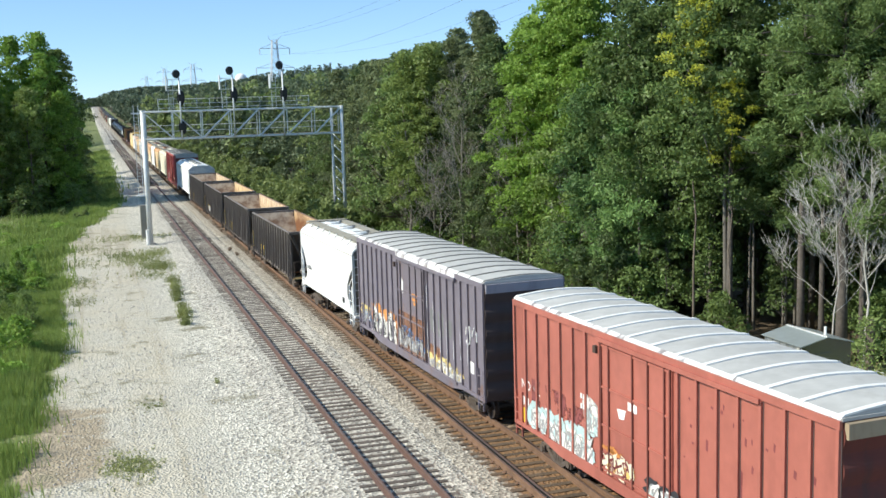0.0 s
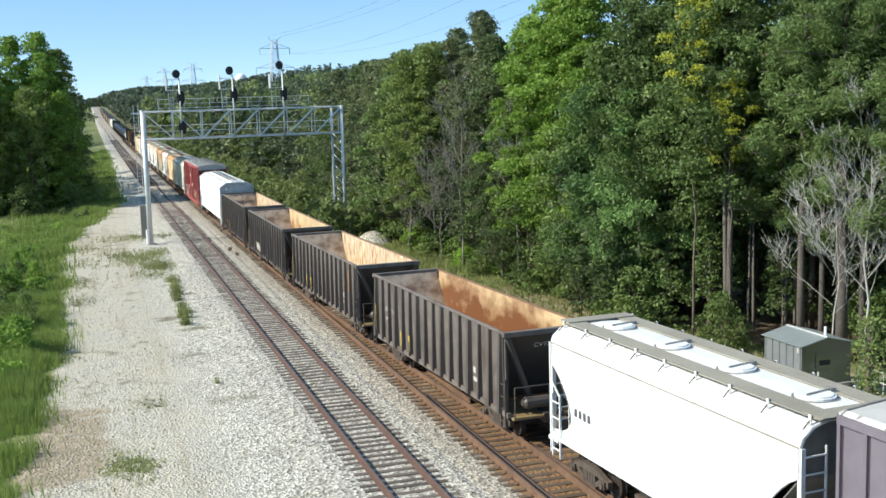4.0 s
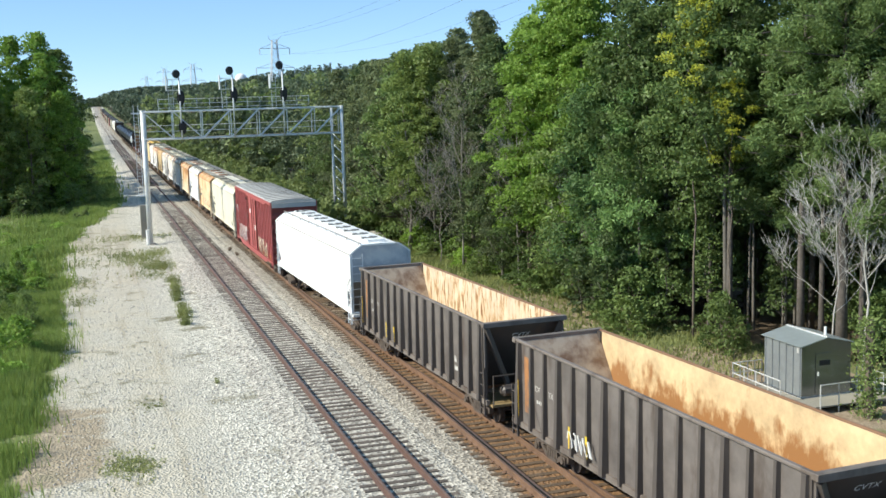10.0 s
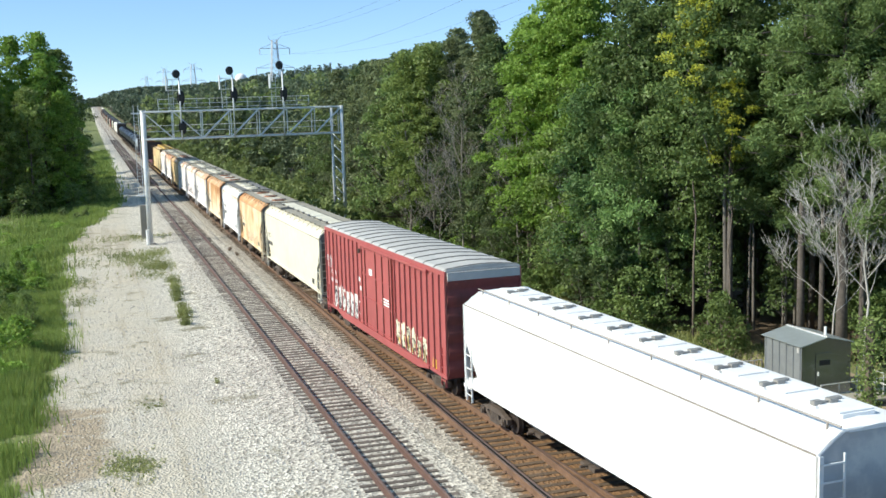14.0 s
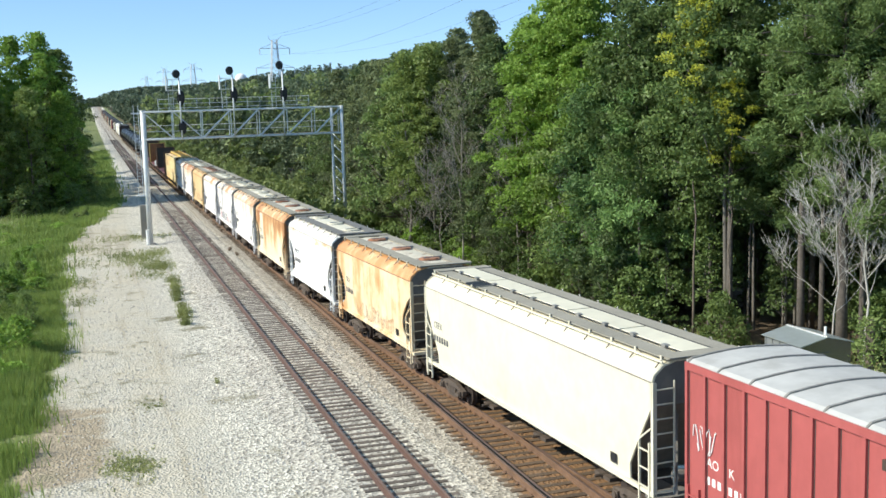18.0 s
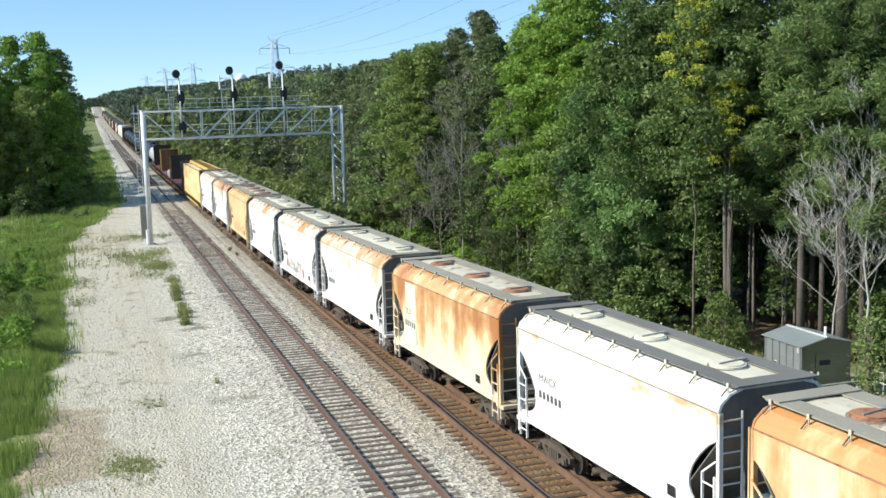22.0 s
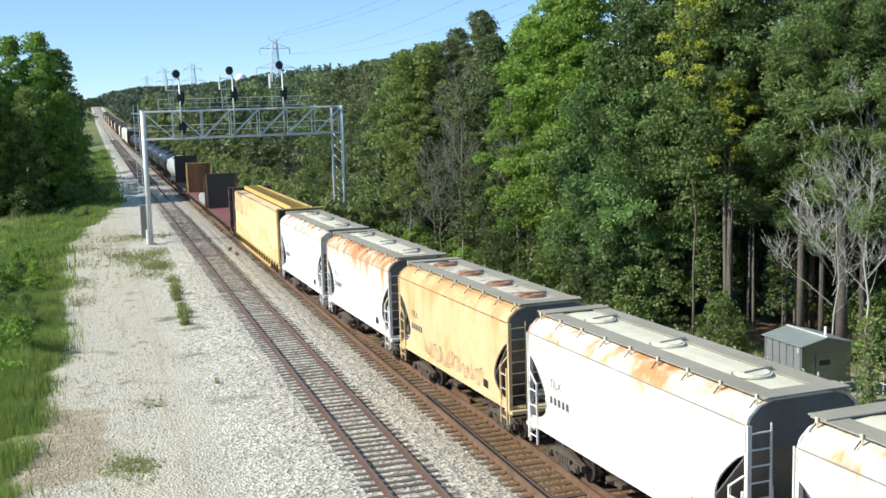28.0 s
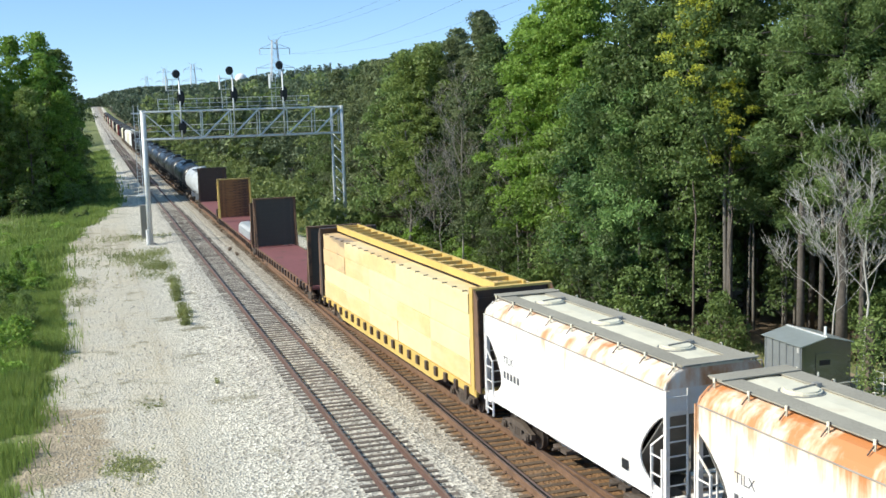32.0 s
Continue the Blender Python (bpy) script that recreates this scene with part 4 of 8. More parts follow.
def hopper(s0, s1, m, label, top=4.42, cut=1.2, zc=3.5, zlow=1.5, angular=False, hatches=3, roof="round", rusty_top=False, bays=2, spin=True, art=None, seed=3, roof_m=None, walk_m=None, covers="round", end_m=None, chamfer=False, panel=False, open_end=False):
    """A covered hopper car: smooth sides drawn up at the ends, slope sheets, hatches and running boards."""
    car = thing("covered_hopper", label, "freight car", "freight train")
    L = s1 - s0
    half, zb, W = L / 2, 1.32, 1.53
    rng = random.Random(seed)
    # side sheets: their ends are cut back in a curve above the sill
    zs = [zb, zb + 0.08] + [zlow + (zc - zlow) * (k / 14) ** 1.3 for k in range(15)] + [zc + (top - 0.35 - zc) * 0.5, top - 0.28]
    shoulder = [(W - 0.30, top - 0.06), (W - 0.60, top + 0.13), (W - 0.78, top + 0.15)] if chamfer else [(W - 0.08, top - 0.11), (W - 0.32, top + 0.10), (W - 0.78, top + 0.24)]

    def inset(z):
        u = (z - zlow) / (zc - zlow)
        if open_end and u < 1:
            return cut * min(1.0, 1.15 * (1 - u))
        if u <= 0 or u >= 1:
            return 0.0
        return cut * (math.sin(math.pi * u ** 0.62) ** 0.75 if not angular else min(1.0, 9 * u, 1.25 * (1 - u)))

    cols = [-1, -0.8, -0.5, 0, 0.5, 0.8, 1]
    for sg in (-1, 1):
        rows = []
        for z in zs:
            w = half - inset(z)
            x = sg * (W - 0.05 * (1 - min(1, (z - zb) / 1.2)))
            rows.append([(x, c * w, z) for c in cols])
        rows += [[(sg * x, c * half, z) for c in cols] for x, z in shoulder]
        s = Shape()
        back = [[(x - sg * 0.05, y, z - 0.01) for x, y, z in r] for r in rows]
        s.loft(rows, close=False, caps=False)
        s.loft(back, close=False, caps=False)
        for e in (0, -1):
            a, b = [r[e] for r in rows], [r[e] for r in back]
            s.loft([a, b], close=False, caps=False)
        part("side_sheet", s, m, car)
        part("side_sill", Shape().box(sg * (W - 0.03) - 0.05, sg * (W - 0.03) + 0.05, -half, half, zb - 0.09, zb + 0.03), m, car)
        # the crease's shading is drawn as a dark strip; rusty cars use rust
        part("roof_crease", Shape().box(sg * W - 0.022, sg * W + 0.022, -half + 0.05, half - 0.05, top - 0.295, top - 0.265), RUST_TOP if rusty_top else CREASE, car, "dark line along the roof shoulder, painting in crease shade and rust")
    # roof
    rm = roof_m or (ROOF_RUST if rusty_top else CREAM_PAINT if m.name.startswith(('rust', 'heavily', 'white_paint', 'tan')) else m)
    eave = shoulder[-1][1]
    part("roof", Shape().prism([(-W + 0.76, eave - 0.05), (-W + 0.76, eave - 0.005), (0, eave + (0.05 if chamfer else 0.03)), (W - 0.76, eave - 0.005), (W - 0.76, eave - 0.05)], -half, half), rm, car)
    # slope sheets, end frames
    for sg in (-1, 1):
        y1, y0 = sg * (half - 0.06), sg * (half - 2.15)
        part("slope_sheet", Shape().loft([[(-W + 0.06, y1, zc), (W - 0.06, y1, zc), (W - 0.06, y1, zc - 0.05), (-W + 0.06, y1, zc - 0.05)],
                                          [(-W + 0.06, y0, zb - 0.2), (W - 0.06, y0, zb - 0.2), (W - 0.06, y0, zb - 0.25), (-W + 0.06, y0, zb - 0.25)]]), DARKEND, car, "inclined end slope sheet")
        # most end walls take the dark tone that paints in their shade
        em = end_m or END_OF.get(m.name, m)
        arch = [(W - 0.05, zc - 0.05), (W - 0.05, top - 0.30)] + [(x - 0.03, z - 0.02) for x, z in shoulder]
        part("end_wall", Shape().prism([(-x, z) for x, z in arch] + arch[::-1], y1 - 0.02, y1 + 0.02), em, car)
        rim = [(x + 0.05, y1 + sg * 0.03, z + 0.03) for x, z in arch[1:]]
        part("end_arch", Shape().tube([(-x, y, z) for x, y, z in rim] + rim[::-1], 0.028, 5), m, car)
        for x in (-1, 1):
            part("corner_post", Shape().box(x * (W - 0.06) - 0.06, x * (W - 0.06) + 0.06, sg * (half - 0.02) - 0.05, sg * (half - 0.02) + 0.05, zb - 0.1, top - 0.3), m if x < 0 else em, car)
        part("end_platform", Shape().box(-W, W, sg * half - 0.35 if sg > 0 else -half - 0.25, sg * half + 0.25 if sg > 0 else -half + 0.35, zb - 0.2, zb - 0.08), DARKEND if open_end else m, car)
        part("end_brace", Shape().bar((-0.9, sg * (half + 0.1), zb - 0.1), (-0.5, sg * (half - 0.5), zc), 0.09).bar((0.9, sg * (half + 0.1), zb - 0.1), (0.5, sg * (half - 0.5), zc), 0.09), DARKEND, car)
        ya, yb = sorted((sg * (half - 0.58), sg * (half - 0.10)))
        side_ladder = ladder(car, -W + 0.01, ya, yb, zb - 0.62, 2.62, m, rail_w=0.045, out=0.06)
        part("ladder_stay", Shape().bar((-W - 0.03, sg * (half - 0.58), 2.6), (-W - 0.03, sg * (half - 0.04), 3.0), 0.04), m, side_ladder)
        ladder(car, (-W + 0.0, -W + 0.62), sg * half + (-0.02 if sg < 0 else 0.10), sg * half + (-0.02 if sg < 0 else 0.10), zb - 0.55, top - 0.28, m, n=9, rail_w=0.035, out=0.05)
    # brake wheel and air tank on the rear of the front platform
    part("brake_wheel", Shape().disc((0.55, -half - 0.16, 2.0), 0.28, 0.04, 14, "y"), DARKEND, car)
    part("air_tank", Shape().tube([(-0.6, -half + 0.42, 1.5), (0.3, -half + 0.42, 1.5)], 0.17, 10), DARKEND, car)
    # outlet bays
    span = (L - 4.0) / bays
    for b in range(bays):
        c = -(L - 4.0) / 2 + span * (b + 0.5)
        s = Shape()
        s.loft([[(-1.3, c - span * 0.48, zb - 0.05), (1.3, c - span * 0.48, zb - 0.05), (1.3, c + span * 0.48, zb - 0.05), (-1.3, c + span * 0.48, zb - 0.05)],
                [(-0.5, c - 0.4, 0.42), (0.5, c - 0.4, 0.42), (0.5, c + 0.4, 0.42), (-0.5, c + 0.4, 0.42)]])
        bay = part("hopper_bay", s, BAY_OF.get(m.name, m), car)
        part("outlet_gate", Shape().box(-0.7, 0.7, c - 0.45, c + 0.45, 0.30, 0.42).tube([(-0.95, c, 0.4), (0.95, c, 0.4)], 0.05, 6), TRUCK, bay)
    part("floor_sheet", Shape().box(-W + 0.08, W - 0.08, -half + 2.1, half - 2.1, zb - 0.04, zb), DARKEND, car)
    wm = walk_m or WALKWAY
    if roof == "round":
        for sg in (-1, 1):
            x0, x1 = sg * 0.55, sg * 1.12
            part("running_board", Shape().box(min(x0, x1), max(x0, x1), -half - 0.1, half + 0.1, top + 0.265, top + 0.30), wm, car, "grey steel grating walkway")
            # the dark diagonal bar stands for the shadow of the pale tab
            br = shared(("bracket", top, m.name), lambda: Shape().bar((0, 0, top + 0.27), (0.22, 0, top + 0.05), 0.024).box(-0.02, 0.02, -0.02, 0.02, top + 0.26, top + 0.33).box(0.025, 0.055, -0.035, 0.035, top + 0.02, top + 0.34, 1).mesh("walkway_bracket", TRUCK, rm))
            k = int(L / 1.25)
            for i in range(k + 1):
                part("walkway_bracket", br, TRUCK, car, at=pose(sg * 1.13, -half + 0.15 + (L - 0.3) * i / k, 0, 0, 0, 0 if sg > 0 else 180))
        for sg in (-1, 1):
            part("running_board", Shape().box(-1.12, 1.12, sg * (half - 0.1) - 0.28, sg * (half - 0.1) + 0.28, top + 0.305, top + 0.335), wm, car)
        if covers == "long":
            for i in range(hatches):
                y0, y1 = -half + 0.3 + (L - 0.6) * i / hatches, -half + 0.3 + (L - 0.6) * (i + 1) / hatches
                hatch = part("hatch", Shape().box(-0.42, 0.42, y0 + 0.05, y1 - 0.05, top + 0.26, top + 0.34, bev=0.02), rm, car, "long hatch cover")
                for f in (0.25, 0.75):
                    y = y0 + (y1 - y0) * f
                    part("hatch_latch", Shape().box(-0.52, -0.38, y - 0.1, y + 0.1, top + 0.27, top + 0.38), HATCH_LATCH, hatch)
            for x in (-0.47, 0.47):
                part("latch_rod", Shape().tube([(x, -half + 0.3, top + 0.32), (x, half - 0.3, top + 0.32)], 0.022, 5), BLACK, car)
            # flat black plate paints in the darkness of a missing board
            part("open_hatch", Shape().box(-1.16, -0.5, 3.9, 4.9, top + 0.27, top + 0.306), BLACK, car, "black plate standing for a dark gap in the running board")
            for e in (3.88, 4.92):
                part("hatch_frame", Shape().box(-1.18, -0.48, e - 0.02, e + 0.02, top + 0.27, top + 0.34), wm, car)
            part("gutter_rail", Shape().tube([(-1.22, -half, top + 0.2), (-1.22, half, top + 0.2)], 0.03, 5), rm, car)
            hatches = 0
        for i in range(hatches):
            y = -half + L * (i + 0.5) / hatches
            hm = RUST_TOP if rusty_top else rm
            hatch = part("hatch", Shape().disc((0, y, top + 0.25), 0.45, 0.07, 20).disc((0, y, top + 0.32), 0.39, 0.03, 20), hm, car, "round hatch cover")
            part("hatch_rim", Shape().disc((0, y, top + 0.245), 0.51, 0.03, 20), HATCH_LATCH, hatch)
            part("hatch_latch", Shape().bar((-0.3, y - 0.08, top + 0.365), (0.54, y + 0.1, top + 0.365), 0.04), HATCH_LATCH, hatch)
            part("hatch_hinge", Shape().box(0.44, 0.58, y + 0.02, y + 0.2, top + 0.26, top + 0.39), HATCH_LATCH, hatch)
    else:   # long trough hatch with a row of covers, hand rails along the roof edge
        part("hatch_coaming", Shape().box(-0.42, 0.42, -half + 0.6, half - 0.6, top + 0.12, top + 0.26), rm, car)
        for i in range(hatches):
            y = -half + 0.6 + (L - 1.2) * (i + 0.5) / hatches
            hatch = part("hatch", Shape().box(-0.46, 0.46, y - (L - 1.2) / hatches * 0.47, y + (L - 1.2) / hatches * 0.47, top + 0.26, top + 0.30, bev=0.02), rm, car)
            part("hatch_latch", Shape().box(-0.55, -0.34, y - 0.16, y - 0.02, top + 0.28, top + 0.38).box(-0.36, -0.12, y - 0.13, y - 0.06, top + 0.30, top + 0.35), HATCH_LATCH, hatch)
            part("hatch_hinge", Shape().box(-0.14, 0.06, y - 0.18, y + 0.0, top + 0.30, top + 0.39).box(0.1, 0.3, y - 0.02, y + 0.1, top + 0.30, top + 0.36), HATCH_LATCH, hatch)
        part("hand_rail", Shape().tube([(-W + 0.56, -half, top + 0.24), (-W + 0.56, half, top + 0.24)], 0.022, 5), CREASE, car)
        for i in range(9):
            y = -half + 0.4 + (L - 0.8) * i / 8
            part("rail_post", Shape().bar((-W + 0.54, y, top + 0.05), (-W + 0.56, y, top + 0.24), 0.035), CREASE, car)
    underframe(car, L + 0.5, TRUCK)
    register(car, s0, s1, 1.55, spin)
    if panel:       # a patch repainted for the reporting marks
        part("repainted_panel", Shape().box(-W - 0.003, -W + 0.01, half - 2.75, half - 1.55, 1.62, 4.05), m if panel is True else panel, car, "clean repainted panel")
    if art:
        art(car, rng, -W - 0.004, L)
    return car


# dark tone for painted crease shading, also on roof hand rails
CREASE = mat("grimy_seam_paint", (0.33, 0.29, 0.25), 0.8, 0, 0.3, 3)
# end of the long white hopper, greyed to paint in its shade
END_SHADE = paint("shade_greyed_end_paint", (0.44, 0.46, 0.48), (0.62, 0.62, 0.60), (0.5, 0.62), (0.8, 0.8, 0.8))
END_OF, BAY_OF = {}, {}
ROOF_RUST = paint("cream_roof_with_rust", (0.64, 0.58, 0.46), (0.26, 0.16, 0.10), (0.54, 0.66), (2.0, 2.0, 1.0))
HATCH_LATCH = mat("grimy_latch_steel", (0.30, 0.29, 0.27), 0.6, 0.3, 0.3, 8)


def gondola(s0, s1, label, lining, art=None, seed=5, spin=True):
    car = thing("gondola", label, "freight car", "freight train")
    L = s1 - s0
    half, zb, zt, W = L / 2, 1.05, 3.72, 1.50
    n = 15
    for sg in (-1, 1):
        xo, xi = sg * W, sg * (W - 0.05)
        run = 1.9
        # side wall: its ends follow the inclined end sheets
        prof = [(-half + 0.05, zt), (-half + 0.05, zb), (half - 0.05, zb), (half - 0.05, zt)]
        part("side_wall", Shape().prism(prof, min(xo, xi), max(xo, xi), "x"), GON_PANEL, car)
        part("side_lining", Shape().prism([(-half + 0.10, zt), (-half + run * 0.85 + 0.04, zb + 0.06), (half - run * 0.85 - 0.04, zb + 0.06), (half - 0.10, zt)], min(xi - sg * 0.004, xi - sg * 0.02), max(xi - sg * 0.004, xi - sg * 0.02), "x"), lining, car, "rust-stained cream lining")
        cw = 0.065 if sg < 0 else 0.05
        part("top_chord", Shape().box(sg * (W + 0.01) - cw, sg * (W + 0.01) + cw, -half, half, zt - 0.04, zt + 0.05, bev=0.02), GON_TOP if sg < 0 else GON_RIM, car)
        part("side_sill", Shape().box(sg * (W + 0.03) - 0.06, sg * (W + 0.03) + 0.06, -half - 0.25, half + 0.25, zb - 0.10, zb + 0.08), GON_TOP, car)
        rib = shared(("gon_rib",), lambda: Shape().loft([[(-0.075, 0, zb), (-0.06, 0.17, zb), (0.06, 0.17, zb), (0.075, 0, zb)], [(-0.07, 0, zt - 0.03), (-0.05, 0.10, zt - 0.03), (0.05, 0.10, zt - 0.03), (0.07, 0, zt - 0.03)]]).mesh("side_rib", GON))
        deep = shared(("gon_rib_deep",), lambda: Shape().loft([[(-0.13, 0, zb - 0.02), (-0.10, 0.21, zb - 0.02), (0.10, 0.21, zb - 0.02), (0.13, 0, zb - 0.02)], [(-0.10, 0, zt - 0.03), (-0.07, 0.11, zt - 0.03), (0.07, 0.11, zt - 0.03), (0.10, 0, zt - 0.03)]]).mesh("side_rib", GON))
        for i in range(n + 1):
            y = -half + 0.30 + (L - 0.6) * i / n
            part("side_rib", deep if i % 3 == 0 else rib, GON, car, at=pose(sg * W, y, 0, 0, 0, -sg * 90))
    for sg in (-1, 1):
        yt, yb = sg * half, sg * (half - 1.75)
        part("end_sheet", Shape().loft([[(-W, yt, zt), (W, yt, zt), (W, yt - sg * 0.05, zt), (-W, yt - sg * 0.05, zt)],
                                        [(-W, yb, zb), (W, yb, zb), (W, yb - sg * 0.05, zb), (-W, yb - sg * 0.05, zb)]]), GON, car, "inclined dark end sheet")
        part("end_lining", Shape().loft([[(-W + 0.08, yt - sg * 0.06, zt), (W - 0.08, yt - sg * 0.06, zt), (W - 0.08, yt - sg * 0.075, zt), (-W + 0.08, yt - sg * 0.075, zt)],
                                         [(-W + 0.08, yb - sg * 0.06, zb + 0.03), (W - 0.08, yb - sg * 0.06, zb + 0.03), (W - 0.08, yb - sg * 0.075, zb + 0.03), (-W + 0.08, yb - sg * 0.075, zb + 0.03)]]), GON_END, car)
        part("end_chord", Shape().box(-W - 0.09, W + 0.09, yt - 0.11, yt + 0.11, zt - 0.10, zt + 0.06, bev=0.02), GON_TOP, car)
        for x in (-1, 1):
            part("end_brace", Shape().bar((x * (W - 0.08), yt - sg * 0.02, zt - 0.15), (x * 0.35, yt - sg * 0.35, zb - 0.05), 0.13, 0.16), GON, car)
            part("corner_post", Shape().box(x * (W - 0.05) - 0.09, x * (W - 0.05) + 0.09, sg * (half - 0.22) - 0.09, sg * (half - 0.22) + 0.09, zb - 0.1, zt), GON, car)
        part("end_platform", Shape().box(-W + 0.05, W - 0.05, min(yt + sg * 0.45, yt - sg * 1.1), max(yt + sg * 0.45, yt - sg * 1.1), zb - 0.14, zb - 0.06), PLATFORM, car)
        part("hand_rail", Shape().tube([(-W + 0.1, yt + sg * 0.42, zb - 0.1), (-W + 0.1, yt + sg * 0.42, zb + 0.95), (W - 0.5, yt + sg * 0.42, zb + 0.95), (W - 0.5, yt + sg * 0.42, zb - 0.1)], 0.025, 5), GON, car)
        ladder(car, -W - 0.06, sg * (half - 0.05) - 0.18, sg * (half - 0.05) + 0.18, zb - 0.45, zb + 1.2, GON, rail_w=0.04)
    lettering(car, "CVTX", 0, 0, 0, 0.26, WHITE, at=pose(-0.35, -half + 0.32, 3.12, 123, 0, 0))
    part("brake_stand", Shape().box(0.25, 0.6, -half + 0.05, -half + 0.25, zb - 0.1, zb + 1.1).disc((0.42, -half - 0.05, zb + 0.95), 0.26, 0.04, 14, "y"), GON, car)
    part("air_tank", Shape().tube([(-1.0, -half - 0.12, zb + 0.32), (-0.9, -half - 0.12, zb + 0.32), (0.0, -half - 0.12, zb + 0.32), (0.1, -half - 0.12, zb + 0.32)], 0.2, 10, radii=[0.1, 0.2, 0.2, 0.1]), GON, car, "black air tank on the end platform")
    part("floor", Shape().box(-W + 0.06, W - 0.06, -half + 1.6, half - 1.6, zb - 0.02, zb + 0.05), GON_FLOOR, car, "rusty gondola floor")
    underframe(car, L + 1.0, GON)
    register(car, s0, s1, 1.7, spin)
    if art:
        art(car, random.Random(seed), -W - 0.004, L)
    return car


GON_END = paint("grey_lining_with_rust", (0.40, 0.325, 0.25), (0.17, 0.10, 0.062), (0.44, 0.62), (1.2, 1.2, 0.9))
GON_RIM = paint("rusty_rim", (0.22, 0.12, 0.065), (0.10, 0.065, 0.045))
GON_FLOOR = paint("rusted_floor", (0.24, 0.11, 0.05), (0.13, 0.07, 0.04))
PLATFORM = paint("ochre_stained_platform", (0.30, 0.21, 0.10), (0.12, 0.09, 0.06))


def bulkhead(car, y, sg, m, zt=4.6, frame_m=None):
    """A braced end wall of planks in a steel frame."""
    fm = frame_m or BROWN
    b = part("bulkhead", Shape().box(-1.42, 1.42, y - 0.05, y + 0.05, 1.28, zt - 0.06), m, car, "tall plank bulkhead")
    pl = shared(("plank", m.name), lambda: Shape().box(-1.40, 1.40, -0.075, 0.075, 0.02, 0.235, bev=0.012).mesh("plank", m))
    for i in range(int((zt - 1.4) / 0.26)):
        part("plank", pl, m, b, at=pose(0, y, 1.30 + 0.26 * i))
    for x in (-1.45, 1.45):
        part("bulkhead_post", Shape().box(x - 0.09, x + 0.09, y - 0.14, y + 0.14, 1.1, zt), fm, b)
        part("bulkhead_brace", Shape().bar((x, y + sg * 0.1, zt - 0.5), (x, y + sg * 0.75, 1.2), 0.1), fm, b)
    part("bulkhead_cap", Shape().box(-1.54, 1.54, y - 0.14, y + 0.14, zt - 0.08, zt + 0.02), fm, b)


def flat_deck(car, L, m, sill, pocket):
    part("deck", Shape().box(-1.45, 1.45, -L / 2, L / 2, 1.08, 1.22), m, car)
    for sg in (-1, 1):
        part("side_sill", Shape().prism([(-L / 2, 0.98), (-L / 2 + 3, 0.98), (-L / 2 + 4.2, 0.62), (L / 2 - 4.2, 0.62), (L / 2 - 3, 0.98), (L / 2, 0.98), (L / 2, 1.24), (-L / 2, 1.24)], sg * 1.48 - 0.04, sg * 1.48 + 0.04, "x"), sill, car)
        pk = shared(("pocket", pocket.name), lambda: Shape().box(-0.06, 0.06, -0.12, 0.12, 0.86, 1.22, bev=0.02).mesh("stake_pocket", pocket))
        for i in range(20):
            part("stake_pocket", pk, pocket, car, at=pose(sg * 1.56, -L / 2 + 0.8 + (L - 1.6) * i / 19, 0))


def bulkhead_flat(s0, s1, label, front, rear, load=None):
    car = thing("bulkhead_flatcar", label, "freight car", "freight train")
    L = s1 - s0
    flat_deck(car, L, DECK, SILL_RUST, BROWN)
    if front:
        bulkhead(car, -L / 2 + 0.3, 1, front[0], front[1], front[2])
    if rear:
        bulkhead(car, L / 2 - 0.3, -1, rear[0], rear[1], rear[2])
    if load:
        y0, y1 = load
        n = 9
        step = (y1 - y0) / n
        stack = shared("bars", lambda: Shape().prism([(-1.36, 1.30), (1.36, 1.30), (1.36, 1.86), (1.16, 2.10), (-1.16, 2.10), (-1.36, 1.86)], -0.31, 0.31).mesh("bar_bundle", ALU))
        band = shared("band", lambda: Shape().bar((-1.39, 0, 1.30), (-1.39, 0, 1.88), 0.09).bar((-1.39, 0, 1.86), (-1.17, 0, 2.13), 0.09).bar((-1.18, 0, 2.13), (1.18, 0, 2.13), 0.05).bar((1.39, 0, 1.30), (1.39, 0, 1.88), 0.09).mesh("band", BAR_STRAP))
        for i in range(n):
            y = y0 + step * (i + 0.5)
            bundle = part("bar_bundle", stack, ALU, car, at=pose(0, y, 0))
            part("band", band, BAR_STRAP, bundle, "pale banding over the bars")
            part("dunnage", shared("dun", lambda: Shape().box(-1.3, 1.3, -0.05, 0.05, 1.22, 1.31).mesh("dunnage", PLANK)), PLANK, car, at=pose(0, y, 0))
    underframe(car, L, BROWN)
    register(car, s0, s1, 2.3, True)
    return car


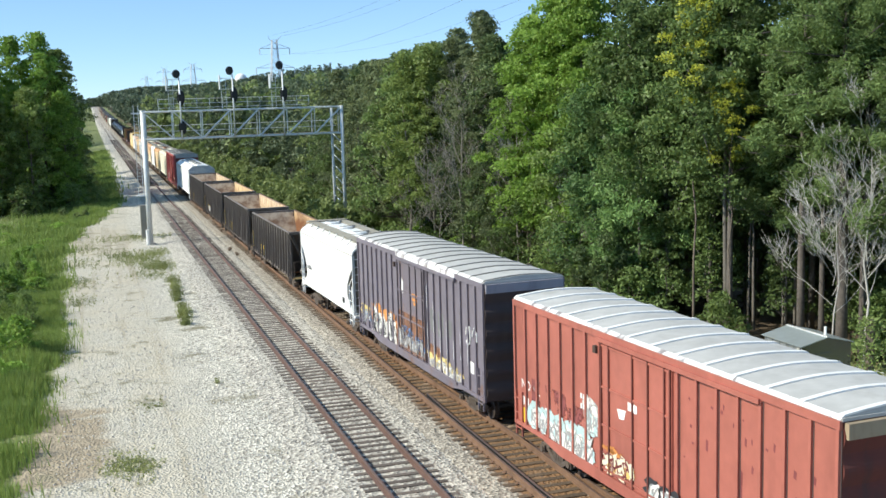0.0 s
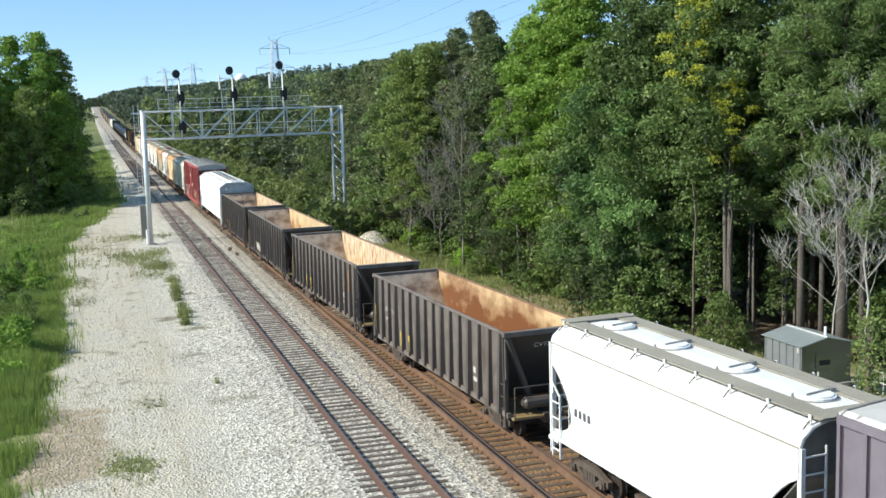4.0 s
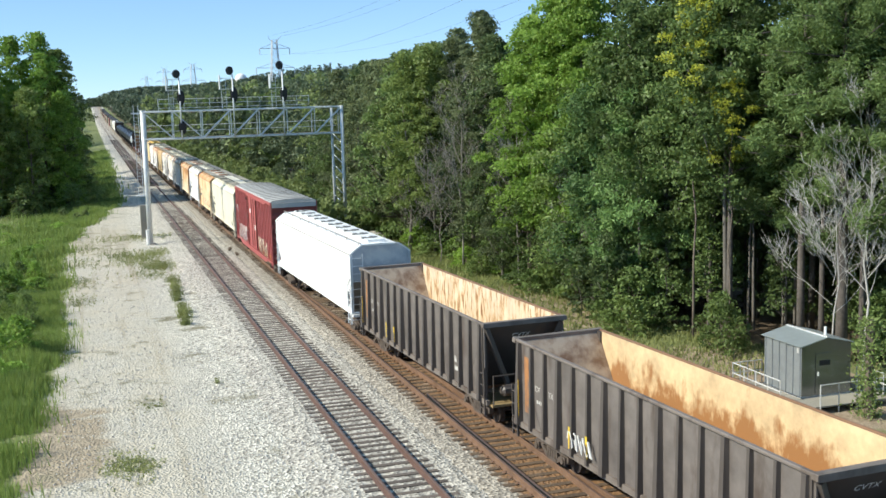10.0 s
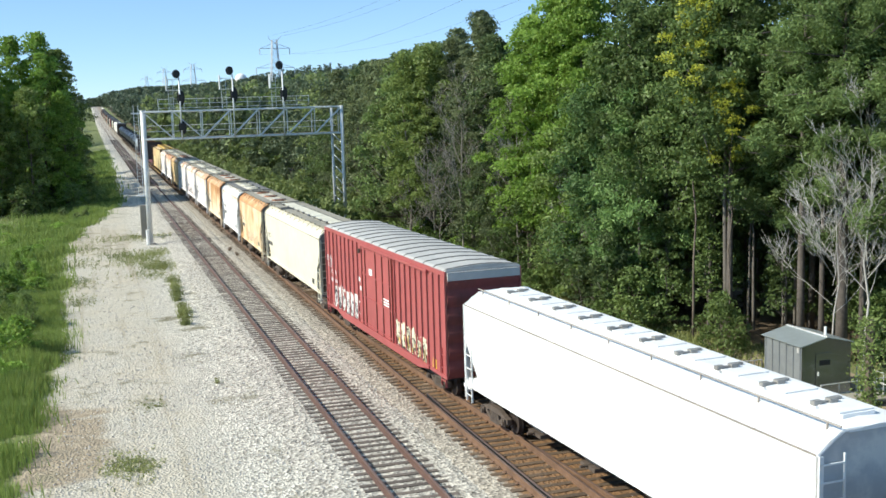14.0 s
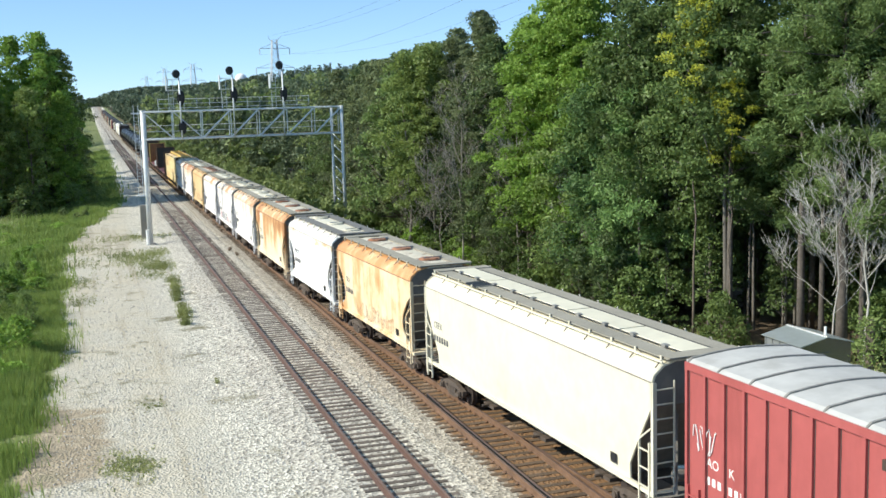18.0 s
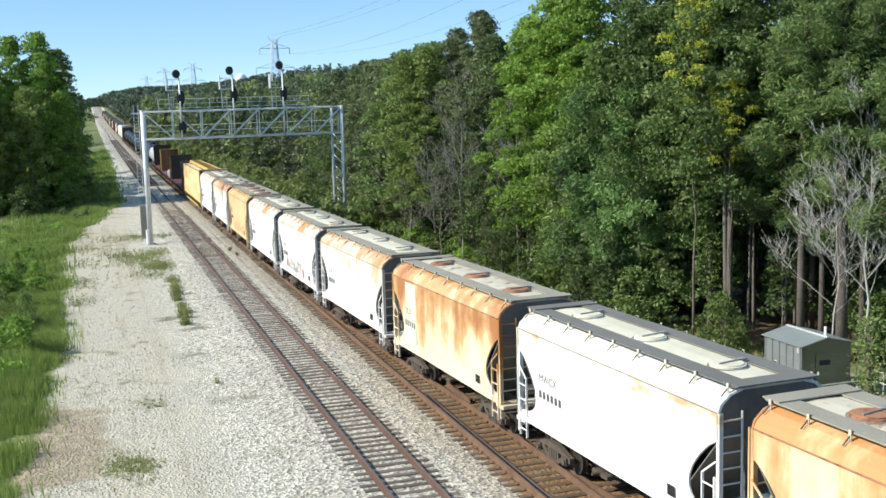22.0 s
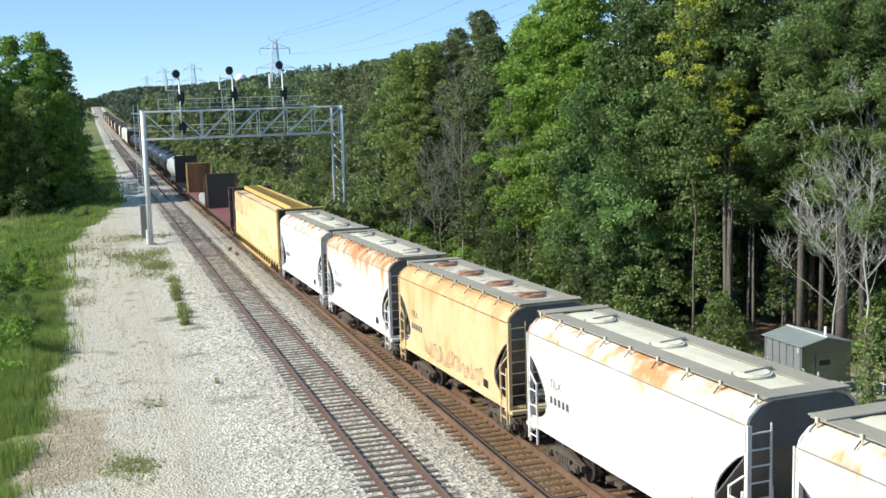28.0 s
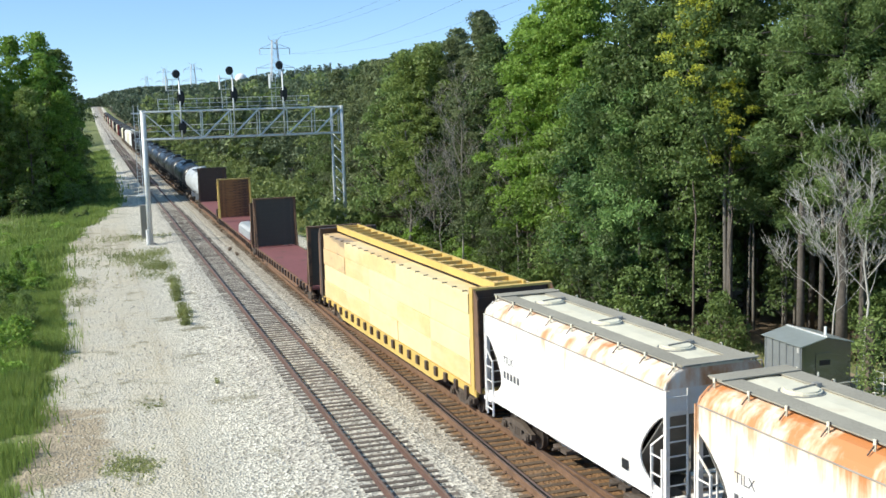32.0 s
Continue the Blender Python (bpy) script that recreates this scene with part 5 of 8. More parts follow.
def centerbeam(s0, s1):
    car = thing("centerbeam_flatcar", "yellow centre-beam flatcar loaded with wrapped yellow lumber bundles", "freight car", "freight train")
    L = s1 - s0
    half = L / 2
    flat_deck(car, L, BEAM_YELLOW, BEAM_YELLOW, BROWN)
    for sg in (-1, 1):
        y = sg * (half - 0.25)
        b = part("bulkhead", Shape().box(-1.45, 1.45, y - 0.06, y + 0.06, 1.22, 4.78), BROWN, car, "dark brown steel bulkhead")
        for i in range(8):
            z = 1.45 + i * 0.42
            part("bulkhead_rib", Shape().box(-1.45, 1.45, y + sg * 0.06 - 0.04, y + sg * 0.06 + 0.04, z, z + 0.09), BROWN, b)
        for x in (-1.48, 1.48):
            part("bulkhead_post", Shape().box(x - 0.07, x + 0.07, y - 0.16, y + 0.16, 1.1, 4.8), BEAM_YELLOW if sg < 0 else BROWN, b)
            part("bulkhead_gusset", Shape().prism([(y + sg * 0.16, 1.2), (y + sg * 0.62, 1.2), (y + sg * 0.50, 4.5), (y + sg * 0.16, 4.8)], x - 0.03, x + 0.03, "x"), POST_RUST, b)
        part("bulkhead_cap", Shape().box(-1.54, 1.54, y - 0.16, y + 0.16, 4.76, 4.84), BEAM_YELLOW if sg < 0 else BROWN, b)
    # the open beam along the middle: two chords tied like a ladder, over an added brown plate that stands for shade
    for x in (-0.56, 0.56):
        part("beam_chord", Shape().box(x - 0.055, x + 0.055, -half + 0.3, half - 0.3, 4.66, 4.94), BEAM_YELLOW, car)
    part("beam_floor", Shape().box(-0.60, 0.60, -half + 0.35, half - 0.35, 4.40, 4.44), SILL_RUST, car, "added brown plate standing for the shaded channel between the chords")
    tie = shared("beamtie", lambda: Shape().box(-0.50, 0.50, -0.07, 0.07, 4.78, 4.92).mesh("beam_tie", BEAM_YELLOW))
    web = shared("beamweb", lambda: Shape().box(-0.10, 0.10, -0.09, 0.09, 1.2, 4.40).mesh("beam_post", BEAM_YELLOW))
    for i in range(19):
        y = -half + 0.5 + (L - 1.0) * i / 18
        part("beam_tie", tie, BEAM_YELLOW, car, at=pose(0, y, 0))
        part("beam_post", web, BEAM_YELLOW, car, at=pose(0, y, 0))
    # lumber: bundles in four tiers, five along, both sides
    rng = random.Random(12)
    n = 5
    ln = (L - 1.3) / n
    tiers = [(1.26, 2.12), (2.14, 2.98), (3.00, 3.82), (3.84, 4.58)]
    for sg in (-1, 1):
        for i in range(n):
            for t, (z0, z1) in enumerate(tiers):
                y0 = -half + 0.65 + i * ln
                j = rng.uniform(-0.02, 0.02)
                x0, x1 = sorted((sg * (0.16 if t < 3 else 0.63), sg * (1.47 + j)))
                m = WRAP_GREY if (i == n - 1 and t >= 2) else WRAP if (i == n - 2 and t >= 2) else rng.choice([WRAP_B, WRAP_B, WRAP])
                part("lumber_pack", Shape().box(x0, x1, y0 + 0.004, y0 + ln - 0.004, z0 - 0.004, z1 + 0.004, bev=0.02), m, car)
            for k in (0.12, 0.37, 0.62, 0.87):
                y = -half + 0.65 + (i + k) * ln
                xs = sg * 1.5
                part("strap", Shape().box(min(xs, xs - sg * 0.18), max(xs, xs - sg * 0.18), y - 0.03, y + 0.03, 4.575, 4.615), PLANK, car)
    underframe(car, L, BROWN)
    register(car, s0, s1, 2.3, True)


def tank_car(s0, s1, m, label, spin=False, r=1.48):
    car = thing("tank_car", label, "freight car", "freight train")
    L = s1 - s0
    half, zc = L / 2, 2.72
    rings = []
    for y, k in ((-half + 0.35, 0.25), (-half + 0.42, 0.6), (-half + 0.6, 0.85), (-half + 0.95, 1.0), (half - 0.95, 1.0), (half - 0.6, 0.85), (half - 0.42, 0.6), (half - 0.35, 0.25)):
        rings.append([(r * k * math.cos(a), y, zc + r * k * math.sin(a)) for a in (2 * math.pi * i / 24 for i in range(24))])
    part("tank", Shape().loft(rings), m, car, smooth=True)
    for y in (-half * 0.55, 0.0, half * 0.55):
        part("tank_band", Shape().tube([(0, y - 0.05, zc), (0, y + 0.05, zc)], r + 0.02, 24), m, car)
    part("dome", Shape().disc((0, 0, zc + r - 0.06), 0.45, 0.42, 16), m, car)
    part("dome_platform", Shape().box(-1.1, 1.1, -1.1, 1.1, zc + r - 0.02, zc + r + 0.04).tube([(-1.05, -1.05, zc + r + 1.0), (1.05, -1.05, zc + r + 1.0), (1.05, 1.05, zc + r + 1.0), (-1.05, 1.05, zc + r + 1.0), (-1.05, -1.05, zc + r + 1.0)], 0.03, 5), BLACK, car)
    for y in (-half * 0.3, half * 0.3):
        part("bolster_saddle", Shape().box(-1.2, 1.2, y - 0.15, y + 0.15, 0.9, 1.7), m, car)
    for sg in (-1, 1):
        part("end_platform", Shape().box(-1.4, 1.4, sg * (half - 0.35) - 0.4, sg * (half - 0.35) + 0.4, 1.02, 1.14), BLACK, car)
        part("side_walkway", Shape().tube([(sg * 1.5, -half + 0.3, 1.9), (sg * 1.5, half - 0.3, 1.9)], 0.03, 5), BLACK, car)
    underframe(car, L, BLACK)
    register(car, s0, s1, 1.6, spin)


# darker side paints for the door rods, with their shadow put in
for dark_name in ("red_oxide_paint", "maroon_paint"):
    DARK_OF[dark_name] = paint("dark_" + dark_name.split("_")[0] + "_end_paint", (0.16, 0.05, 0.04), (0.08, 0.035, 0.03))
DARK_OF["faded_plum_grey_paint"] = paint("plum_rod_shade", (0.09, 0.075, 0.085), (0.05, 0.04, 0.045))
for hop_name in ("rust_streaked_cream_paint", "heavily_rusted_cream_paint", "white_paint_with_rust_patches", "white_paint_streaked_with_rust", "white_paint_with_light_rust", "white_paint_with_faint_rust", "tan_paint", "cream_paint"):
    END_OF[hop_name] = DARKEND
    # outlet bays below the sill, darker than the sides
    BAY_OF[hop_name] = mat("grimy_" + hop_name, (0.36, 0.31, 0.25), 0.8, 0, 0.4, 3)
BAY_OF["clean_white_paint"] = mat("grimy_white_bay", (0.42, 0.40, 0.37), 0.8, 0, 0.3, 3)


SPRAY_CREAM = mat("cream_spray_paint", (0.74, 0.69, 0.52), 0.6, 0, 0.2, 4)
SPRAY_MAROON = mat("maroon_spray_paint", (0.20, 0.05, 0.05), 0.6, 0, 0.2, 4)
OVERSPRAY_ORANGE = thinned("thin_orange_overspray", (0.62, 0.25, 0.07), 0.56)
OVERSPRAY_WHITE = thinned("thin_white_overspray", (0.70, 0.69, 0.67), 0.50, (2.2, 2.2, 2.2))
OVERSPRAY_BLUE = thinned("thin_blue_overspray", (0.13, 0.22, 0.40), 0.48, (2.2, 2.2, 2.2))
OVERSPRAY_YELLOW = thinned("thin_yellow_overspray", (0.74, 0.58, 0.24), 0.54)
RUST_BLOOM = thinned("rust_bloom", (0.26, 0.125, 0.075), 0.53, (1.5, 1.5, 0.6), 0.12)
RUST_SPECKS = thinned("rust_specks", (0.15, 0.075, 0.06), 0.36, (1.6, 1.6, 1.6), 0.03)
UNDERCOAT = thinned("old_maroon_coat", (0.22, 0.062, 0.058), 0.46, (1.2, 1.2, 1.2), 0.04)
SPRAY_GREY = mat("grey_spray_paint", (0.30, 0.29, 0.29), 0.6, 0, 0.2, 4)
PATCH_GREY = paint("grey_touch_up_paint", (0.165, 0.165, 0.165), (0.13, 0.12, 0.13), (0.5, 0.7))
LILAC = paint("faded_lilac_paint", (0.33, 0.31, 0.35), (0.2, 0.18, 0.2), (0.5, 0.7))
TAN_CAP = paint("tan_end_panel", (0.36, 0.275, 0.185), (0.22, 0.14, 0.09), (0.5, 0.7))
PALE_SEAM = mat("pale_roof_seam", (0.74, 0.73, 0.71), 0.8, 0, 0.15, 3)
PLUM_DOOR = paint("plum_door_with_rust", (0.160, 0.136, 0.160), (0.20, 0.095, 0.06), (0.52, 0.66), (1.4, 1.4, 0.9), lift=(1.0, 3.0, -0.12, -0.11))


def art_red(car, rng, x, L):
    graffiti(car, rng, 2.3, 6.4, 1.02, 2.05, x - 0.02, [TEAL, SPRAY_WHITE, SPRAY_GREY, TEAL], 7)
    graffiti(car, rng, 2.0, 2.9, 1.9, 3.1, x - 0.02, [OVERSPRAY_WHITE, SPRAY_WHITE, SPRAY_GREY, TEAL], 2, 0.8)
    graffiti(car, rng, 0.3, 1.7, 1.15, 2.0, x - 0.06, [OVERSPRAY_ORANGE, SPRAY_CREAM, SPRAY_MAROON, SPRAY_YELLOW], 2, 0.9)
    graffiti(car, rng, -3.6, -0.6, 1.0, 1.75, x - 0.06, [SPRAY_BLACK, SPRAY_WHITE, SPRAY_GREY, TEAL], 5, 0.9)
    part("dark_undercoat", Shape().box(x - 0.005, x - 0.002, 2.4, 6.3, 1.5, 2.7), UNDERCOAT, car, "older maroon paint showing through")
    for k in range(26):
        y, z, w, h = rng.uniform(-7.0, -2.1), rng.uniform(1.8, 4.4), rng.uniform(0.03, 0.09), rng.uniform(0.05, 0.22)
        part("scrape", Shape().prism([(y, z), (y + w, z + 0.03), (y + w * 0.8, z + h), (y - 0.02, z + h * 0.8)], x - 0.004, x, "x"), SPRAY_MAROON, car)
    part("yellow_plate", Shape().box(x - 0.006, x, 6.6, 7.0, 1.15, 1.62), YELLOW, car)
    lettering(car, "", x - 0.002, 7.0, 1.72, 0.30, WHITE, bars=digits(2, 0.42, 0.0, 0) + digits(1, 0.42, 0.85, 0) + digits(2, 0.42, 1.62, 0.0))
    lettering(car, "NO", x - 0.002, 7.05, 2.25, 0.42, WHITE)
    lettering(car, "KL", x - 0.002, 6.2, 2.25, 0.42, WHITE)
    for y, z, w, h in ((-4.4, 2.4, 0.12, 0.7), (-4.5, 1.9, 0.1, 0.3), (-6.9, 2.9, 0.14, 0.12), (-6.95, 2.6, 0.1, 0.2), (-3.1, 3.1, 0.08, 0.3), (-5.8, 2.2, 0.1, 0.2)):
        part("scrape", Shape().prism([(y, z), (y + w, z + 0.03), (y + w * 0.9, z + h), (y - 0.02, z + h * 0.9)], x - 0.004, x, "x"), SPRAY_MAROON, car)
    part("warning_plate", Shape().prism([(0.5, 3.15), (0.95, 3.1), (0.85, 2.85), (0.6, 2.88)], x - 0.055, x - 0.047, "x"), WHITE, car)
    lettering(car, "", x - 0.05, 3.0, 2.6, 0.2, WHITE, bars=digits(2, 0.22, 0.0, 0.3) + digits(2, 0.22, 0, 0) + [(2.6, 0.6, 0.45, 0.22)])
    part("end_cap", Shape().box(x + 0.06, -x - 0.06, -L / 2 - 0.13, -L / 2 + 0.0, 4.66, 4.98), TAN_CAP, car, "tan painted panel at the top of the end")


def art_plum(car, rng, x, L):
    part("rust_bloom", Shape().box(x - 0.050, x - 0.047, -1.7, 1.62, 1.16, 2.75), RUST_BLOOM, car, "rust blooming through the lower door")
    part("rust_bloom", Shape().box(x - 0.006, x - 0.003, -3.4, -1.95, 1.13, 2.0).box(x - 0.006, x - 0.003, 1.9, 2.6, 1.13, 2.4), RUST_BLOOM, car)
    part("rust_bloom", Shape().box(x - 0.050, x - 0.047, -1.6, 1.5, 2.76, 4.3), RUST_SPECKS, car, "rust spots on the upper door")
    graffiti(car, rng, 2.0, 5.6, 1.0, 2.55, x - 0.02, [OVERSPRAY_ORANGE, SPRAY_WHITE, SPRAY_BLACK, SPRAY_GREY], 5, 0.88)
    graffiti(car, rng, -1.5, 1.5, 1.2, 2.2, x - 0.06, [OVERSPRAY_BLUE, OVERSPRAY_WHITE, SPRAY_GREY, OVERSPRAY_BLUE], 5)
    graffiti(car, rng, -5.4, -1.9, 1.0, 1.75, x - 0.02, [OVERSPRAY_YELLOW, SPRAY_WHITE, SPRAY_GREY, OVERSPRAY_YELLOW], 7, 0.8)
    graffiti(car, rng, 5.8, 7.1, 1.3, 2.2, x - 0.02, [OVERSPRAY_YELLOW, OVERSPRAY_BLUE, OVERSPRAY_WHITE, OVERSPRAY_BLUE], 2)
    s = Shape()
    for k, y in enumerate((-6.1, -6.7)):
        s.tube([(x - 0.03, y + 0.2 * math.cos(a), 3.1 + 0.35 * math.sin(a)) for a in (i * 0.7 for i in range(9 - 3 * k))], 0.03, 4)
    part("graffiti_tag", s, WHITE, car, "white spray-painted tag")
    lettering(car, "", x, -6.0, 1.75, 0.2, WHITE, bars=[(0, 0, 0.5, 0.42)])
    part("stencil_panel", Shape().box(x - 0.052, x - 0.045, -0.75, -0.15, 3.55, 3.68).box(x - 0.052, x - 0.045, -0.75, -0.15, 3.38, 3.5).box(x - 0.052, x - 0.045, -0.7, -0.3, 3.22, 3.33), SPRAY_ORANGE, car, "orange stencilled panel")
    part("white_mark", Shape().prism([(0.95, 4.0), (1.1, 4.15), (1.15, 3.6), (1.0, 3.5)], x - 0.052, x - 0.045, "x"), WHITE, car)
    for y, z, w, h in ((-2.75, 2.55, 0.62, 0.85), (-3.55, 2.45, 0.6, 0.95), (-4.4, 2.6, 0.55, 0.7)):
        part("painted_out_patch", Shape().box(x - 0.004, x, y, y + w, z, z + h), PATCH_GREY, car, "grey painted-out patch")
    for k in range(7):
        y = -1.94 - 0.69 * k
        part("worn_streak", Shape().box(x - 0.068, x - 0.06, y - 0.012, y + 0.012, 1.4 + rng.uniform(0, 1.2), 2.4 + rng.uniform(0, 2.0)), WORN_EDGE, car)
    # white paint worn through along the door header
    s, y, k = Shape(), -4.95, 30
    low = [(y + (1.75 - y) * i / k, 4.99 - rng.uniform(0.0, 0.12)) for i in range(k + 1)]
    s.poly([(x - 0.066, a, b) for a, b in low] + [(x - 0.066, a, 5.13) for a, b in low], [(i, i + 1, k + 2 + i, k + 1 + i) for i in range(k)])
    s.poly([(x - 0.066, a, 5.13) for a, b in low] + [(x + rng.uniform(0.0, 0.16), a, 5.195) for a, b in low], [(i, i + 1, k + 2 + i, k + 1 + i) for i in range(k)])
    part("worn_edge", s, WORN_EDGE, car, "pale worn paint along the roof edge")


def art_maroon(car, rng, x, L):
    graffiti(car, rng, 3.0, 7.4, 1.02, 2.35, x - 0.02, [SPRAY_WHITE, SPRAY_WHITE, SPRAY_GREY, SPRAY_BLACK], 6)
    lettering(car, "", x - 0.05, -1.0, 2.6, 0.2, WHITE, bars=[(0, 0.2, 0.9, 0.07), (-0.1, 0.08, 1.2, 0.07), (0.1, -0.04, 0.8, 0.07), (0.3, -0.16, 0.5, 0.07)])
    lettering(car, "", x, 2.9, 2.75, 0.2, WHITE, bars=[(0, 0.3, 0.3, 0.2), (0.2, -0.1, 0.25, 0.2)])
    graffiti(car, rng, -6.4, -2.9, 1.05, 2.3, x - 0.02, [SPRAY_CREAM, SPRAY_CREAM, SPRAY_BLACK, SPRAY_YELLOW], 6)
    lettering(car, "AO", x, 8.05, 2.75, 0.32, WHITE, bars=digits(3, 0.30, 0, -0.42) + digits(3, 0.30, 0.85, -0.42))
    lettering(car, "K", x, 7.2, 2.75, 0.32, WHITE)
    tag = Shape()
    for k in range(4):
        tag.tube([(x - 0.02, 8.45 - 0.22 * k + 0.12 * math.cos(a), 3.35 + 0.32 * math.sin(a * 1.4 + k)) for a in (k + i * 0.7 for i in range(7))], 0.016, 4)
    part("graffiti_tag", tag, WHITE, car, "thin white scribbled tag")
    lettering(car, "", x - 0.05, 1.0, 3.6, 0.2, WHITE, bars=[(0, 0, 0.5, 0.3), (-0.7, 0.1, 0.2, 0.2)])
    part("yellow_plate", Shape().box(x - 0.006, x, -7.6, -7.2, 1.1, 1.5), YELLOW, car)


def hop_art(mark, n, tag=None):
    def art(car, rng, x, L):
        lettering(car, mark, x, L / 2 - (0.85 if L > 14 else 1.45), 2.75, 0.36, LETTER_GREY, bars=digits(n, 0.36, 0, -0.5))
        lettering(car, "", x, -L / 2 + 2.1, 1.55, 0.2, BLACK, bars=[(0, 0, 0.32, 0.28)])
        if tag:
            ink = SPRAY_BLACK if tag == "black" else LETTER_BROWN
            span = 4 if tag == "black" else 6
            s = Shape()
            for k in range(span * 4):
                y0, w = 2.4 - k * 0.24, rng.uniform(0.10, 0.22)
                a0, turn = rng.uniform(0, 6.28), rng.choice((-1, 1))
                zz = 1.85 + rng.uniform(-0.12, 0.12) - (0.1 if tag != "black" else 0.0)
                ribbon(s, [(y0 + w * math.cos(a0 + turn * i * 0.6), zz + 0.30 * math.sin(a0 + turn * i * 0.6)) for i in range(rng.choice((5, 7, 9)))], 0.045 if tag == "black" else 0.03, x - 0.001 - 0.0004 * (k % 5), 0)
            tagged(part("graffiti", s, ink, car, "looped graffiti letters"), kind="stuff")
            if tag == "black":
                for pts in ([(2.75, 1.55), (3.0, 1.65), (2.9, 2.2), (2.7, 2.05)], [(-1.9, 1.45), (-1.6, 1.5), (-1.55, 2.0), (-1.85, 1.9)]):
                    part("graffiti_mark", Shape().prism(pts, x - 0.005, x, "x"), SPRAY_PINK, car)
    return art


LETTER_BROWN = mat("faded_brown_spray_paint", (0.40, 0.21, 0.12), 0.7, 0, 0.4, 6)
LETTER_GREY = mat("grey_stencil_paint", (0.09, 0.09, 0.10), 0.7, 0, 0.2, 6)


def gon_art(orange, seed):
    def art(car, rng, x, L):
        n = 15
        bay = (L - 0.6) / n
        for i in orange:
            y = L / 2 - 0.3 - (i + 0.5) * bay
            part("orange_panel", Shape().box(x - 0.006, x, y - bay * 0.16, y + bay * 0.16, 1.5, 3.3), SPRAY_ORANGE_WORN, car, "worn orange painted panel")
        lettering(car, "CV", x, L / 2 - 0.42 - bay, 2.35, 0.26, STENCIL)
        lettering(car, "TX", x, L / 2 - 0.42 - 2 * bay, 2.35, 0.26, STENCIL)
        lettering(car, "", x, L / 2 - 0.5 - bay, 1.98, 0.3, STENCIL, bars=digits(3, 0.17, 0.05, 0) + [(11 * bay, -0.15, 0.2, 0.22), (11 * bay, -0.45, 0.3, 0.16)])
        for i in (0.06, 3.9, 5.02):
            y = L / 2 - 0.3 - i * bay
            part("yellow_stripe", Shape().box(x - 0.15, x - 0.13, y - 0.05, y + 0.05, 1.25, 2.5 if i < 1 else 1.9), YELLOW, car)
        if seed == 3:
            sc = Shape()
            for k in range(5):
                sc.tube([(x - 0.14, L / 2 - 3.9 - 0.3 * k + 0.14 * math.cos(a), 1.55 + 0.25 * math.sin(a * 1.3)) for a in (k + i * 0.8 for i in range(6))], 0.028, 4)
            part("graffiti_tag", sc, SPRAY_WHITE, car, "white scribbled tag")
    return art


STENCIL = paint("worn_white_stencil", (0.60, 0.58, 0.54), (0.28, 0.25, 0.22), (0.5, 0.62), (3.0, 3.0, 3.0))
SPRAY_ORANGE_WORN = paint("worn_orange_panel_paint", (0.40, 0.175, 0.065), (0.13, 0.10, 0.085), (0.44, 0.58), (1.5, 1.5, 1.0))

boxcar(17.1, 32.1, 5.12, RED, "faded red steel boxcar with pale graffiti and a grey roof", (-1.67, 1.82), panels=(7, 7), seed=1, seam_m=PALE_SEAM, seam_w=0.075, edge=True, art=art_red)
boxcar(34.5, 49.6, 5.24, PLUM, "plum-grey steel boxcar with white and yellow graffiti", (-1.72, 1.65), door_m=PLUM_DOOR, panels=(8, 8), seed=2, band=LILAC, edge=True, art=art_plum)
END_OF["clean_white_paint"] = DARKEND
hopper(50.65, 61.85, WHITE_PAINT, "small white covered hopper with grey running boards", hatches=4, art=hop_art("", 4), walk_m=None)
gondola(65.19, 79.39, "dark gondola with a bright rusted interior", GON_IN_HEAVY, gon_art((), 1))
gondola(82.18, 96.63, "dark empty gondola with an orange side panel and cream lining", GON_IN, gon_art((13,), 2))
gondola(99.53, 113.78, "dark empty gondola with rust along the lining and a white tag", GON_IN_RUST, gon_art((0,), 3))
gondola(116.31, 130.91, "dark empty gondola with rust-streaked cream lining and orange panels", GON_IN, gon_art((0,), 4))
END_OF.pop("clean_white_paint")
hopper(132.76, 151.31, WHITE_PAINT, "long clean white covered hopper with a row of hatches", top=4.42, cut=0.9, zc=2.9, angular=True, hatches=10, roof="trough", bays=4, end_m=END_SHADE, chamfer=True)
boxcar(153.08, 170.83, 5.17, MAROON, "maroon high boxcar with white graffiti and a grey ribbed roof", (-2.5, 2.1), panels=(9, 9), seed=4, band=GREYROOF, art=art_maroon)
hopper(172.29, 188.74, CREAM_PAINT, "long cream covered hopper with grey running boards and a blackened gap in one", top=4.48, cut=1.15, zc=3.6, angular=True, open_end=True, hatches=5, bays=3, covers="long", art=hop_art("CEFX", 6))
hopper(190.51, 201.81, RUST_ORANGE, "orange rust-streaked covered hopper with rusty hatches", hatches=3, rusty_top=True, art=hop_art("TILX", 5, tag="brown"))
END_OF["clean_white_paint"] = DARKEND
hopper(203.01, 213.71, RUST_FAINT, "bright white covered hopper with dark running boards and faint rust", hatches=3, art=hop_art("MWCX", 6), walk_m=BLACKWALK)
hopper(215.23, 226.23, RUST_HEAVY, "heavily rusted cream covered hopper with rusty hatches", hatches=3, rusty_top=True, panel=CREAM_PAINT, art=hop_art("TILX", 5))
hopper(227.76, 238.81, RUST_PATCH, "white covered hopper with rust along the roof edge", hatches=3, art=hop_art("TILX", 5))
hopper(240.2, 250.7, RUST_LIGHT, "white covered hopper with looped black graffiti", hatches=3, art=hop_art("TILX", 5, tag="black"))
hopper(252.34, 263.34, RUST_LIGHT, "white covered hopper lightly marked with rust", hatches=3, art=hop_art("TILX", 5))
